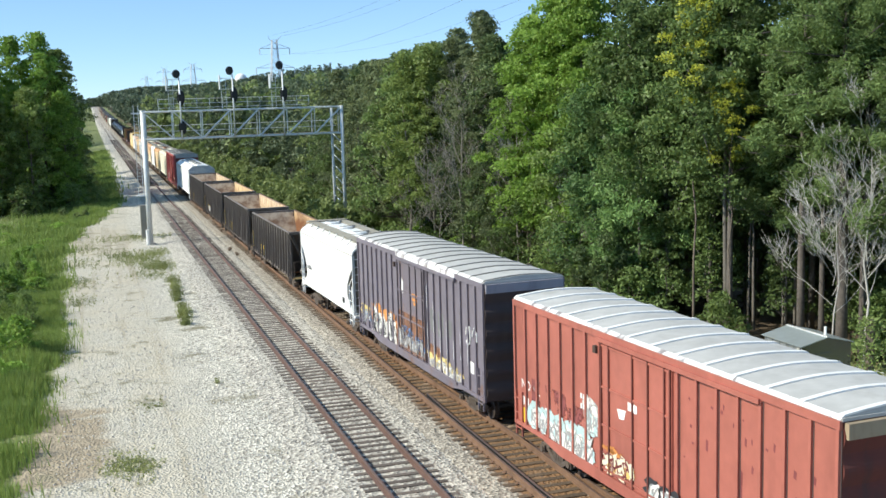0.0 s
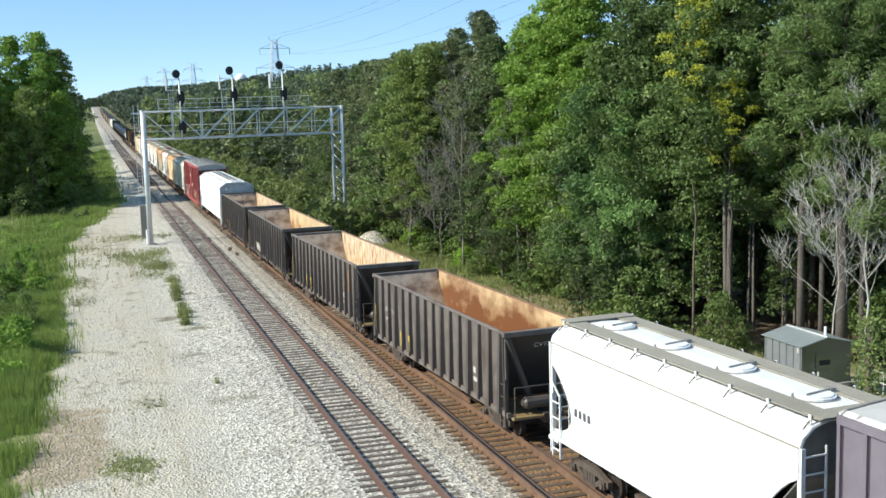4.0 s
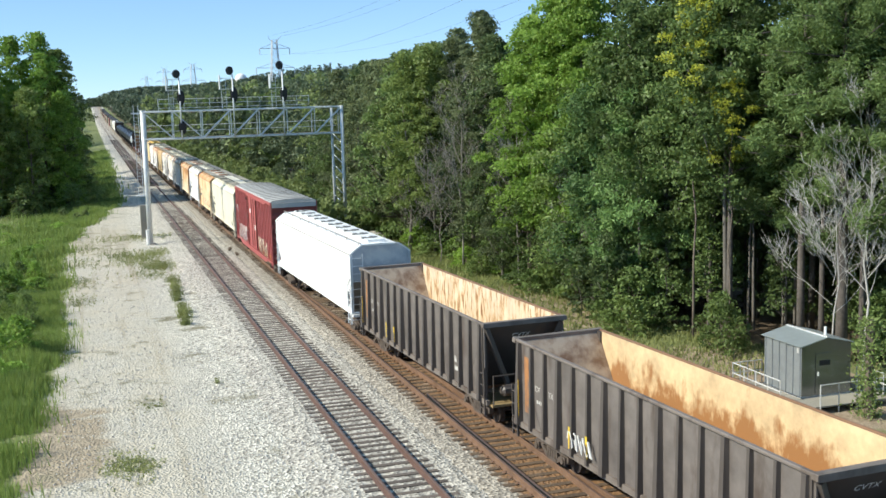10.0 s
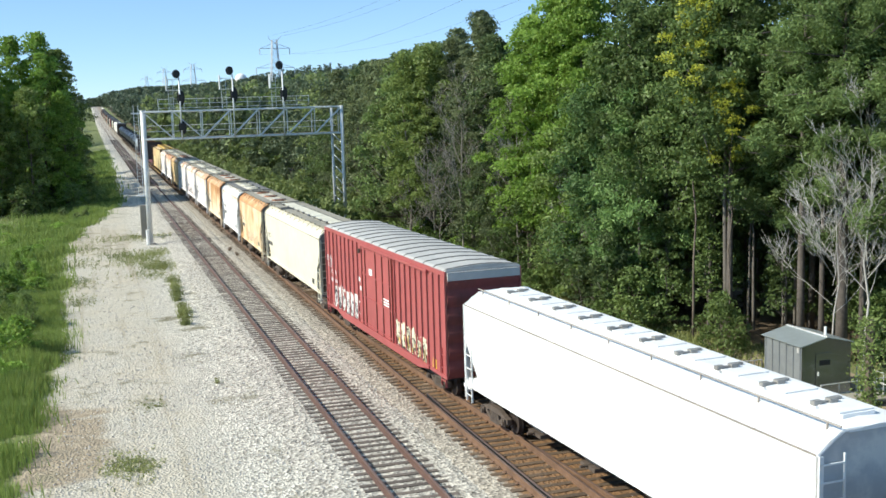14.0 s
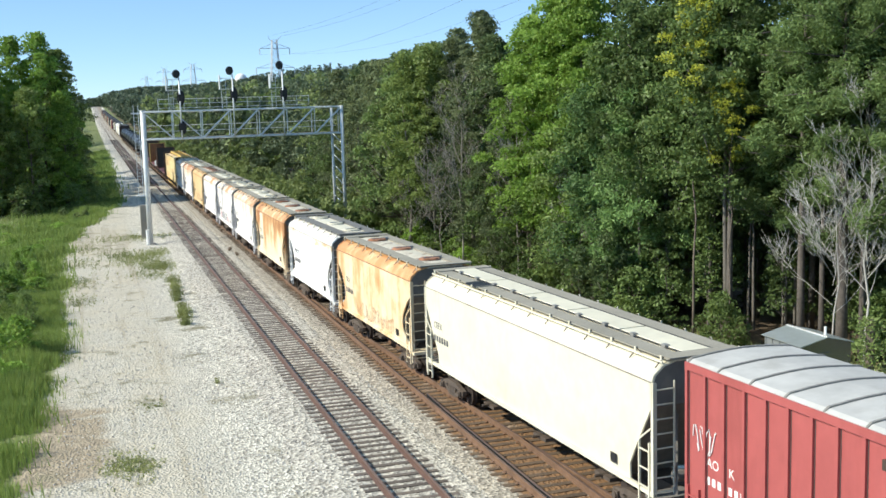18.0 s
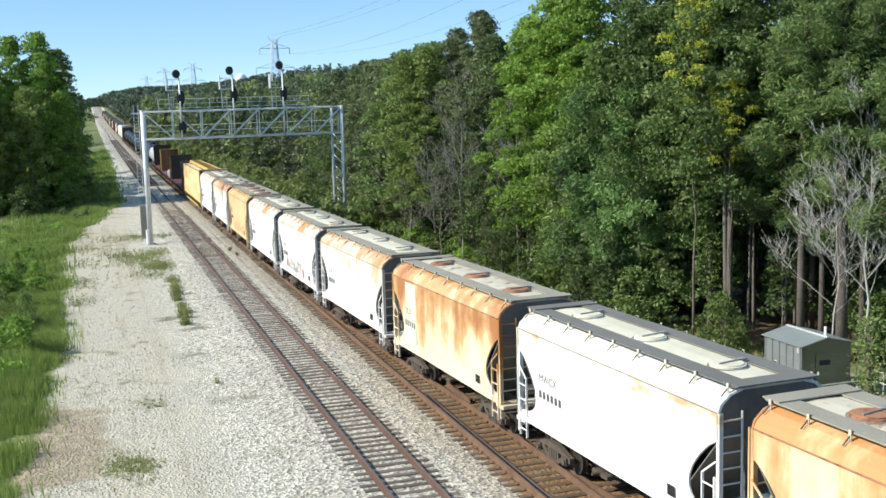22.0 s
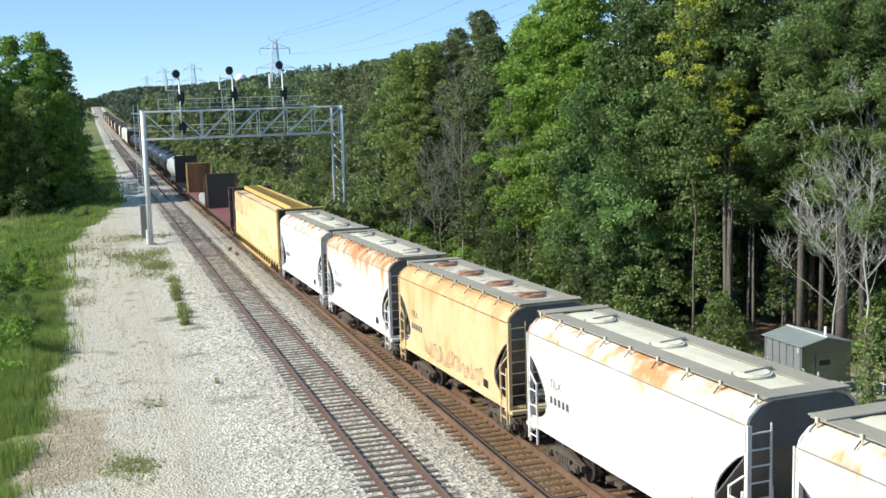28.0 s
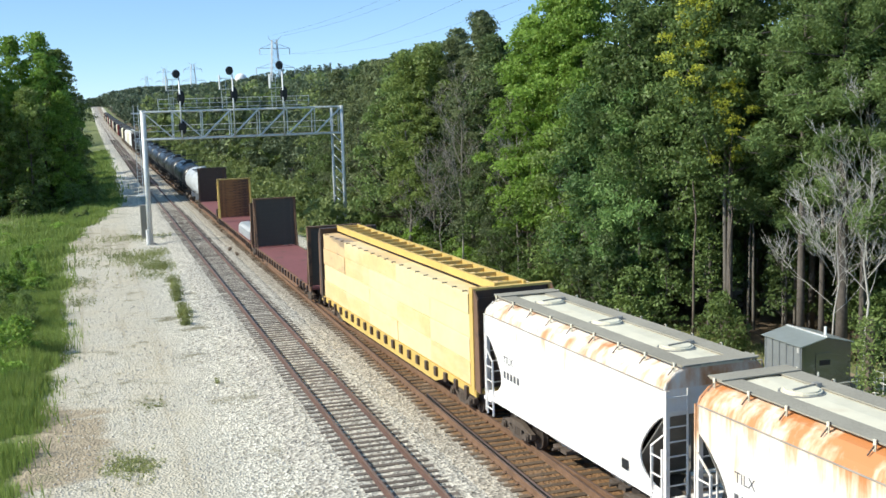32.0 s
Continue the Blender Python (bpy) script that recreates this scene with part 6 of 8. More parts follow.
hopper(264.89, 275.79, TAN, "tan covered hopper with rusty hatches", hatches=4, rusty_top=True, art=hop_art("TILX", 5, tag="brown"))
hopper(277.24, 287.84, RUST_PATCH_B, "white covered hopper streaked with orange rust", hatches=3, art=hop_art("TILX", 5))
hopper(289.2, 300.35, RUST_SPOT, "white covered hopper with a few rust patches", hatches=3, art=hop_art("TILX", 5))
centerbeam(301.25, 323.1)
bulkhead_flat(325.7, 345.3, "empty bulkhead flatcar with a maroon deck and dark plank bulkheads", (PLANK, 4.6, POST_RUST), (PLANK, 4.75, POST_RUST))
bulkhead_flat(346.6, 368.7, "rusty bulkhead flatcar carrying bundled metal bars", (BROWN, 4.3, POST_RUST), (RUST_BULK, 4.8, BEAM_YELLOW), load=(-8.5, -2.5))
bulkhead_flat(369.9, 387.5, "empty bulkhead flatcar with a maroon deck and brown bulkhead", (BROWN, 1.9, BROWN), (BROWN, 4.9, BROWN))
tank_car(388.9, 405.8, TANK_GREY, "pale grey tank car")
for i in range(8):
    tank_car(407.1 + 18.9 * i, 407.1 + 18.9 * i + 17.6, TANK_BLACK, "black tank car with a railed dome platform")
boxcar(558.8, 575.8, 5.2, BROWN, "dark brown boxcar far along the train", (-1.5, 1.5), posts=8, seed=6, spin=False)
hopper(577.3, 594.3, WHITE_PAINT, "long white covered hopper far along the train", hatches=5, roof="trough", bays=3, spin=False)
hopper(595.8, 612.8, CREAM_PAINT, "long grey-cream covered hopper far along the train", hatches=5, roof="trough", bays=3, spin=False)
hopper(614.3, 631.3, WHITE_PAINT, "long white covered hopper far along the train", hatches=5, roof="trough", bays=3, spin=False)
far = 632.5
for i in range(26):
    ln = (16.5, 18.0, 15.0)[i % 3]
    if i % 4 == 1:
        hopper(far, far + ln, (WHITE_PAINT, CREAM_PAINT)[i % 2], "covered hopper in the distant part of the train", hatches=3, roof="trough", bays=3, spin=False)
    elif i % 4 == 3:
        tank_car(far, far + ln, TANK_BLACK, "black tank car in the distant part of the train")
    else:
        boxcar(far, far + ln, 5.0, (BROWN, MAROON, PLUM)[i % 3], "dark boxcar in the distant part of the train", (-1.5, 1.5), posts=6, seed=20 + i, spin=False)
    far += ln + 1.4


# ---- signal gantry over the tracks ----
def tube(p, q, r=0.045, n=6):
    return Shape().tube([p, q], r, n)


def build_gantry():
    g = thing("signal_gantry", "galvanised steel signal gantry spanning the tracks with three signals", "signal gantry")
    Y0, Y1, X0, X1, ZT, ZB = 98.2, 99.7, 4.55, 22.0, 11.15, 8.78
    left = part("gantry_post", Shape().tube([(X0, 98.9, -0.35), (X0, 98.9, ZT + 0.12)], 0.23, 14), STEEL, g, "thick tubular steel post", smooth=True)
    part("post_cap", Shape().disc((X0, 98.9, ZT + 0.12), 0.27, 0.06, 14), STEEL, left)
    part("base_plate", Shape().box(X0 - 0.4, X0 + 0.4, 98.5, 99.3, -0.4, -0.28).box(X0 - 0.6, X0 + 0.6, 98.3, 99.5, -0.75, -0.4), STONE, left)
    right = part("gantry_post", Shape().tube([(X1, Y0, -0.6), (X1, Y0, ZT + 0.1)], 0.16, 12).tube([(X1 - 0.62, Y1, -0.6), (X1 - 0.62, Y1, ZT + 0.05)], 0.13, 10), STEEL, g, smooth=True)
    for i in range(9):
        z = 0.2 + i * 0.95
        part("lacing_bar", tube((X1, Y0, z), (X1 - 0.62, Y1, z + 0.95), 0.04), STEEL, right)
    # two trusses
    n = 7
    xs = [X0 + (X1 - X0) * i / n for i in range(n + 1)]
    for y in (Y0, Y1):
        for z in (ZT, ZB):
            part("chord", Shape().tube([(X0, y, z), (X1, y, z)], 0.085, 8), STEEL, g)
        for i in range(n):
            lean = i < 2
            a, b = (xs[i], xs[i + 1]) if lean else (xs[i + 1], xs[i])
            if y == Y0:
                part("diagonal", tube((a, y, ZT), (b, y, ZB), 0.05 if lean else 0.09), STEEL, g)
        for i in range(1, n + 1):
            part("vertical", tube((xs[i], y, ZB), (xs[i], y, ZT), 0.045), STEEL, g)
    for i in range(n + 1):
        part("cross_tie", tube((xs[i], Y0, ZB), (xs[i], Y1, ZB), 0.04), STEEL, g)
    # inspection walkway inside the truss with hand rails, and one above
    part("walkway", Shape().box(X0 + 0.3, X1 - 0.3, Y0 + 0.35, Y1 - 0.35, ZB + 0.08, ZB + 0.12), WALKWAY, g)
    for z in (ZB + 0.65, ZB + 1.15):
        part("hand_rail", tube((X0 + 0.3, Y1 - 0.2, z), (X1 - 0.3, Y1 - 0.2, z), 0.025), STEEL, g)
    for z in (ZT + 0.3, ZT + 0.68, ZT + 1.08):
        part("hand_rail", tube((6.0, Y1 + 0.9, z), (19.5, Y1 + 0.9, z), 0.022), STEEL, g)
    for i in range(13):
        x = 6.0 + 13.5 * i / 12
        part("rail_post", tube((x, Y1 + 0.9, ZT - 0.1), (x, Y1 + 0.9, ZT + 1.1), 0.022), STEEL, g)
    # signals
    for x, top, low in ((7.72, 14.35, 9.8), (12.3, 14.55, 12.5), (16.72, 14.95, 12.4)):
        mast = part("signal_mast", Shape().tube([(x, Y0 - 0.1, ZB), (x, Y0 - 0.1, top - 0.3)], 0.065, 8), STEEL, g, smooth=True)
        for z in (top, 12.45) if low > 10 else (top, 12.3, low):
            dx = -0.2 if z == top else 0.1
            s = Shape()
            h = 0.38 if z == top else 0.68
            prof = [(x + dx + 0.33 * math.cos(a), z + h * math.sin(a)) for a in (2 * math.pi * k / 20 for k in range(20))]
            s.prism(prof, Y0 - 0.02, Y0 + 0.05, "y")
            head = part("signal_head", s, BLACK, mast, "black oval signal backboard")
            part("signal_hood", Shape().disc((x + dx, Y0 + 0.05, z), 0.16, 0.4, 12, "y"), BLACK, head)
            part("signal_box", Shape().box(x + dx - 0.22, x + dx + 0.22, Y0 - 0.28, Y0 - 0.02, z - 0.3, z + 0.3, bev=0.04), BLACK, head)
        part("mast_platform", Shape().box(x - 1.1, x + 0.2, Y0, Y0 + 0.8, 12.95, 13.0).box(x - 1.1, x - 1.05, Y0, Y0 + 0.8, 13.0, 14.2).box(x - 1.1, x, Y0 + 0.77, Y0 + 0.8, 13.9, 13.95), STEEL, mast)
        s = Shape()
        for xx in (x - 0.9, x - 0.5):
            s.bar((xx, Y0 + 0.7, ZT), (xx, Y0 + 0.7, 13.9), 0.04)
        for k in range(8):
            s.bar((x - 0.9, Y0 + 0.7, ZT + 0.3 * k), (x - 0.5, Y0 + 0.7, ZT + 0.3 * k), 0.03)
        part("mast_ladder", s, STEEL, mast)
    # ladder, landing and pipe at the left post
    s = Shape()
    for xx in (X0 - 0.75, X0 - 0.35):
        s.bar((xx, 99.2, 3.9), (xx, 99.2, ZT + 0.6), 0.05)
    for k in range(24):
        s.bar((X0 - 0.75, 99.2, 4.1 + 0.3 * k), (X0 - 0.35, 99.2, 4.1 + 0.3 * k), 0.03)
    lad = part("ladder", s, STEEL, g)
    part("ladder_landing", Shape().box(X0 - 1.0, X0 - 0.1, 98.8, 99.5, 3.86, 3.92), STEEL, lad)
    part("top_bracket", Shape().box(X0 - 1.0, X0 + 0.2, 98.85, 98.95, ZT - 0.12, ZT - 0.02).box(X0 - 0.9, X0 - 0.8, 98.85, 98.95, 8.7, 8.8), STEEL, g)
    part("cable_pipe", Shape().tube([(X0 - 0.25, 98.3, -0.4), (X0 - 0.25, 98.3, 0.95)], 0.14, 10), WHITE, g)


build_gantry()
box = thing("equipment_cabinet", "grey trackside equipment cabinet behind the gantry post", "cabinet")
part("body", Shape().box(4.0, 4.6, 103.5, 104.2, -0.4, 2.7, bev=0.04), WALKWAY, box)
part("door", Shape().box(4.05, 4.55, 103.46, 103.5, -0.2, 2.5), WALKWAY, box)
part("foot", Shape().box(3.9, 4.7, 103.4, 104.3, -0.5, -0.38), STONE, box)
marker = thing("marker_post", "short white marker post beside the gantry leg", "post")
part("shaft", Shape().tube([(22.45, 98.4, -0.7), (22.45, 98.4, 0.85)], 0.11, 10), WHITE, marker)
part("cap", Shape().disc((22.45, 98.4, 0.85), 0.13, 0.06, 10), STEEL, marker)


def gravel_heap(x, y, rx, ry, h):
    """A low heap of pale gravel with an uneven skin."""
    n, k = 22, 8
    gz = ground_z(x, y)
    pts, faces = [], []
    for j in range(k + 1):
        f = j / k
        for i in range(n):
            a = 2 * math.pi * i / n
            w = 1 + 0.18 * noise.noise(Vector((math.cos(a) * 1.7, math.sin(a) * 1.7, f * 3)))
            pts.append((x + rx * (1 - f) * w * math.cos(a), y + ry * (1 - f) * w * math.sin(a), gz - 0.25 + (h + 0.25) * (1 - (1 - f) ** 1.7) + 0.06 * noise.noise(Vector((i * 0.9, j * 1.3, 5)))))
    faces = [(j * n + i, j * n + (i + 1) % n, (j + 1) * n + (i + 1) % n, (j + 1) * n + i) for j in range(k) for i in range(n)]
    heap = thing("gravel_heap", "low heap of pale gravel beside the gantry leg", "gravel")
    part("gravel", Shape().poly(pts, faces), STONES, heap, smooth=True)


gravel_heap(23.6, 94.6, 2.0, 2.6, 1.05)


# ---- signal house below the embankment ----
def build_house():
    hx, hy, hz = 31.5, 43.2, -3.15
    w, d, h = 2.75, 3.0, 2.45
    hut = thing("signal_house", "ribbed aluminium signal house with a low gable roof", "shed")
    for nm, x0, x1, y0, y1 in (("wall", hx, hx + 0.05, hy, hy + d), ("wall", hx + w - 0.05, hx + w, hy, hy + d), ("wall", hx + 0.05, hx + w - 0.05, hy + d - 0.05, hy + d)):
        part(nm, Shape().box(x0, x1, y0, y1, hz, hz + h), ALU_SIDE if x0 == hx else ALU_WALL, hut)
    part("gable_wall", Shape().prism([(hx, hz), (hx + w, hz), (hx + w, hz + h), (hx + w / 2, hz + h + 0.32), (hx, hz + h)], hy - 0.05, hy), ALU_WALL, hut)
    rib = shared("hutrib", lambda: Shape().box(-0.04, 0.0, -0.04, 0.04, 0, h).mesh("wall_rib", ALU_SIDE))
    for k in range(6):
        part("wall_rib", rib, ALU_WALL, hut, at=pose(hx, hy + 0.1 + (d - 0.2) * k / 5, hz))
    for sg in (-1, 1):
        xa, xb = hx + w / 2, hx + w / 2 + sg * (w / 2 + 0.12)
        part("roof_panel", Shape().loft([[(xa, hy - 0.12, hz + h + 0.36), (xa, hy + d + 0.1, hz + h + 0.36), (xa, hy + d + 0.1, hz + h + 0.32), (xa, hy - 0.12, hz + h + 0.32)],
                                         [(xb, hy - 0.12, hz + h + 0.01), (xb, hy + d + 0.1, hz + h + 0.01), (xb, hy + d + 0.1, hz + h - 0.03), (xb, hy - 0.12, hz + h - 0.03)]]), ALU_ROOF, hut, "pale metal roof panel")
    part("ridge_cap", Shape().box(hx + w / 2 - 0.06, hx + w / 2 + 0.06, hy - 0.13, hy + d + 0.11, hz + h + 0.35, hz + h + 0.39), ALU, hut)
    part("vent_pipe", Shape().tube([(hx + w * 0.7, hy + 0.8, hz + h + 0.1), (hx + w * 0.7, hy + 0.8, hz + h + 0.65)], 0.07, 8), WHITE, hut)
    part("lifting_lug", Shape().box(hx - 0.06, hx, hy + 0.15, hy + 0.3, hz + h - 0.35, hz + h - 0.1), ALU, hut)
    dr = part("door", Shape().box(hx + 0.75, hx + 1.6, hy - 0.09, hy - 0.05, hz + 0.1, hz + 2.05), ALU_WALL, hut)
    part("door_handle", Shape().box(hx + 0.85, hx + 0.9, hy - 0.14, hy - 0.09, hz + 0.95, hz + 1.15), WHITE, dr)
    part("sign_plate", Shape().box(hx + 0.95, hx + 1.55, hy - 0.1, hy - 0.088, hz + 1.45, hz + 1.7), BLACK, dr)
    part("plinth", Shape().box(hx - 0.05, hx + w + 0.05, hy - 0.05, hy + d + 0.05, hz - 0.35, hz - 0.004), STONE, hut)
    # steel platform round it
    pf = thing("access_platform", "steel grating platform with tubular hand rails round the signal house", "platform")
    part("grating", Shape().box(hx - 1.3, hx - 0.1, hy - 1.6, hy + d + 0.8, hz - 0.12, hz - 0.06).box(hx - 0.1, hx + w + 1.2, hy - 1.6, hy - 0.15, hz - 0.12, hz - 0.06), WALKWAY, pf)
    runs = [((hx - 1.3, hy + d + 0.8), (hx - 1.3, hy - 0.2)), ((hx - 0.1, hy - 1.6), (hx + w + 1.2, hy - 1.6)), ((hx + w + 1.2, hy - 1.6), (hx + w + 1.2, hy + 1.0)), ((hx - 1.3, hy + d + 0.8), (hx + 0.4, hy + d + 0.8))]
    for (xa, ya), (xb, yb) in runs:
        for z in (0.5, 1.02):
            part("hand_rail", tube((xa, ya, hz - 0.06 + z), (xb, yb, hz - 0.06 + z), 0.03), ALU, pf)
        k = 4
        for i in range(k + 1):
            x, y = xa + (xb - xa) * i / k, ya + (yb - ya) * i / k
            part("rail_post", tube((x, y, ground_z(x, y) - 0.2), (x, y, hz + 0.98), 0.032), ALU, pf)


ALU_ROOF = mat("dull_aluminium_roof", (0.50, 0.56, 0.58), 0.4, 0.6, 0.12, 3.0)
# one cladding in two tones: lit side wall, other walls darkened for shade
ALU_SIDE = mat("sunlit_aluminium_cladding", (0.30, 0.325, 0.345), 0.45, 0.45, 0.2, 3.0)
ALU_WALL = mat("shaded_aluminium_cladding", (0.24, 0.255, 0.26), 0.22, 0.85, 0.12, 3.0, stain=(0.20, 0.215, 0.21), stain_at=(0.5, 0.8))
build_house()


# ---- pylons, wires and a white tank far off ----
def build_pylon(x, y, top):
    gz = ground_z(x, y)
    p = thing("pylon", "distant steel lattice transmission tower", "pylon", "transmission towers")
    H = top - gz
    for sx in (-1, 1):
        for sy in (-1, 1):
            part("leg", Shape().bar((x + sx * 3.2, y + sy * 3.2, gz - 0.3), (x + sx * 1.3, y + sy * 1.3, top - 2), 0.38), STEEL, p)
    for k in range(9):
        f0, f1 = k / 9, (k + 1) / 9
        w0, w1, z0, z1 = 3.2 - 1.9 * f0, 3.2 - 1.9 * f1, gz + (H - 2) * f0, gz + (H - 2) * f1
        part("lattice", Shape().bar((x - w0, y - w0, z0), (x + w1, y - w1, z1), 0.2).bar((x + w0, y - w0, z0), (x - w1, y - w1, z1), 0.2).bar((x - w1, y - w1, z1), (x + w1, y - w1, z1), 0.2), STEEL, p)
    for z, r in ((top - 6.5, 8.2), (top - 17, 10.5)):
        part("cross_arm", Shape().bar((x - r, y, z), (x + r, y, z), 0.32).bar((x - r, y, z), (x, y, z + 3.0), 0.22).bar((x + r, y, z), (x, y, z + 3.0), 0.22), STEEL, p)
        for sx in (-1, 1):
            part("insulator", Shape().tube([(x + sx * r, y, z), (x + sx * r, y, z - 3.2)], 0.22, 6), STEEL, p)
    for sx in (-1, 1):
        part("peak", Shape().bar((x + sx * 1.3, y, top - 3), (x + sx * 3.6, y, top), 0.25), STEEL, p)


for px, py, pt in ((100.0, 607, 49.5), (94.5, 1035, 54.0), (90.5, 1355, 62.0), (87, 1700, 64.0)):
    build_pylon(px, py, pt)
wires = thing("power_lines", "thin power lines sagging between transmission towers", "power line")
for dx, z in ((-8.2, 40), (8.2, 40), (-10.5, 29.5), (10.5, 29.5), (-3.6, 49.5), (3.6, 49.5)):
    pts = []
    for i in range(13):
        f = i / 12
        pts.append((100 + dx + 8 * f, 607 - 430 * f, z + 6 * f - 9.0 * math.sin(math.pi * f) * (0.6 if abs(dx) < 4 else 1)))
    part("wire", Shape().tube(pts, 0.032, 4), BLACK, wires)
tank = thing("storage_dome", "white domed storage tank beyond the trees", "storage tank")
part("shell", Shape().loft([[(138.6 + r * math.cos(a), 1040 + r * math.sin(a), z) for a in (2 * math.pi * i / 20 for i in range(20))] for r, z in ((5.5, 0), (5.5, 38.1), (4.8, 40.6), (3, 42.3), (0.6, 43.1))]), WHITE, tank, smooth=True)


# ---- woods ----
RNG = np.random.default_rng(7)


def leaf_cloud(centres, size, rng, slim=0.62):
    """Small pointed leaves, each turned its own way."""
    n = len(centres)
    a = rng.normal(size=(n, 3))
    a /= np.linalg.norm(a, axis=1)[:, None]
    b = np.cross(a, rng.normal(size=(n, 3)))
    b /= np.linalg.norm(b, axis=1)[:, None] + 1e-9
    s = size * rng.uniform(0.6, 1.35, (n, 1))
    return np.stack([centres + a * s, centres - a * s * 0.6 + b * s * slim, centres - a * s * 0.6 - b * s * slim], 1).reshape(-1, 3)


def leaf_mesh(name, v, m):
    n = len(v) // 3
    me = bpy.data.meshes.new(name)
    me.vertices.add(len(v))
    me.vertices.foreach_set("co", v.astype(np.float32).ravel())
    me.loops.add(len(v))
    me.loops.foreach_set("vertex_index", np.arange(len(v), dtype=np.int32))
    me.polygons.add(n)
    me.polygons.foreach_set("loop_start", np.arange(0, len(v), 3, dtype=np.int32))
    me.polygons.foreach_set("loop_total", np.full(n, 3, dtype=np.int32))
    me.materials.append(m)
    me.update()
    me.validate()
    return me


def crown_points(rng, n, H, base, R, lobes, shape="oval"):
    """Leaf places: on the skins of many lobes set about the limbs."""
    pts, tips = [], []
    for k in range(lobes):
        f = (k + rng.uniform(0, 1)) / lobes
        z = base + (H - base) * f
        prof = math.sin(math.pi * min(1, 0.12 + 0.88 * f) ** 0.8) ** 0.6 if shape == "oval" else (1 - f) ** 0.7 + 0.12
        a = k * 2.4 + rng.uniform(-0.5, 0.5)
        rr = R * prof * rng.uniform(0.25, 0.95)
        c = np.array([rr * math.cos(a), rr * math.sin(a), z])
        tips.append(c)
        lr = R * rng.uniform(0.16, 0.36) * (60 / max(lobes, 60)) ** 0.25
        d = rng.normal(size=(n // lobes, 3))
        d /= np.linalg.norm(d, axis=1)[:, None]
        d[:, 2] = np.where(d[:, 2] < -0.4, -d[:, 2], d[:, 2])
        pts.append(c + d * lr * rng.uniform(0.45, 1.1, (len(d), 1)) * np.array([1, 1, 0.72]))
    return np.concatenate(pts), tips


def trunk_shape(rng, H, r, tips, reach=0.75, lean=0.3, low=0.15):
    s = Shape()
    line = [(rng.uniform(-lean, lean) * i / 6, rng.uniform(-lean, lean) * i / 6, -0.6 + (H * reach + 0.6) * i / 6) for i in range(7)]
    s.tube(line, r, 8, radii=[r * (1 - 0.78 * i / 6) for i in range(7)])
    for c in tips[::3]:
        out = math.hypot(c[0], c[1])
        z0 = max(low * H, c[2] - 0.9 * out - 0.3)
        if z0 > H * reach * 0.95:
            continue
        f = (z0 + 0.6) / (H * reach + 0.6) * 6
        k = min(5, int(f))
        p = Vector(line[k]).lerp(Vector(line[k + 1]), f - k)
        mid = (p + Vector(c)) / 2 + Vector((0, 0, -0.1 * out))
        w = float(r * (1 - 0.78 * f / 6))
        s.tube([p, mid, Vector(c)], w * 0.5, 5, radii=[w * 0.5, w * 0.3, 0.02])
    return s


def broadleaf(seed, H, base, R, m, n=11000, lobes=60, size=0.215, r=0.22, bark=None):
    rng = np.random.default_rng(seed)
    pts, tips = crown_points(rng, n, H, base, R, lobes)
    return (trunk_shape(rng, H, r, tips, low=max(0.15, 0.9 * base / H)).mesh("trunk", bark or BARK, smooth=True), leaf_mesh("crown", leaf_cloud(pts, size, rng), m))


def pine(seed, H, base, R, m, n=32000, r=0.24, needle=0.165):
    rng = np.random.default_rng(seed)
    s = Shape()
    line = [(rng.uniform(-0.12, 0.12) * i / 6, rng.uniform(-0.12, 0.12) * i / 6, -0.6 + (H + 0.3) * i / 6) for i in range(7)]
    s.tube(line, r, 8, radii=[r * (1 - 0.8 * i / 6) for i in range(7)])
    pts = []
    k = 40
    for i in range(k):
        f = i / (k - 1)
        z = base + (H - base) * f + rng.uniform(-0.5, 0.5)
        ln = R * (0.55 + 0.55 * math.sin(math.pi * min(1, f * 0.9 + 0.2))) * rng.uniform(0.35, 1.12) * (1 - 0.5 * f)
        a = i * 2.399 + rng.uniform(-0.3, 0.3)
        tip = Vector((ln * math.cos(a), ln * math.sin(a), z + ln * rng.uniform(-0.22, 0.5)))
        s.tube([(0, 0, z - 0.2), tip * 0.55 + Vector((0, 0, 0.45 * (z - 0.2))), tip], 0.05, 4, radii=[0.07, 0.045, 0.02])
        for q in range(4):      # soft puffs of needles along the outer bough
            g = rng.uniform(0.35, 1.05)
            c = np.array([tip.x * g, tip.y * g, z + (tip.z - z) * g]) + rng.normal(size=3) * np.array([0.35, 0.35, 0.28])
            d = rng.normal(size=(n // (k * 4), 3))
            d /= np.linalg.norm(d, axis=1)[:, None]
            pts.append(c + d * rng.uniform(0.0, 1.0, (len(d), 1)) ** 0.6 * rng.uniform(0.5, 0.95) * np.array([1, 1, 0.8]))
    return (s.mesh("trunk", PINE_BARK, smooth=True), leaf_mesh("crown", leaf_cloud(np.concatenate(pts), needle, rng, 0.22), m))


PINE_BARK = mat("pine_bark", (0.118, 0.102, 0.090), 0.95, 0, 0.45, 5, 0.7, 14)
PALE_BARK = mat("pale_bark", (0.15, 0.136, 0.118), 0.95, 0, 0.35, 5, 0.4, 18)


def plant(name, meshes, x, y, s, rz, label, category="tree", group="trees along the line", sz=None):
    t = thing(name, label, category, group)
    t.matrix_basis = Matrix.LocRotScale((x, y, ground_z(x, y) - 0.1), Euler((0, 0, rz)), (s, s, sz or s))
    for nm, me in zip(("trunk", "crown"), meshes):
        ob = new(nm, me)
        ob.parent = t
    return t


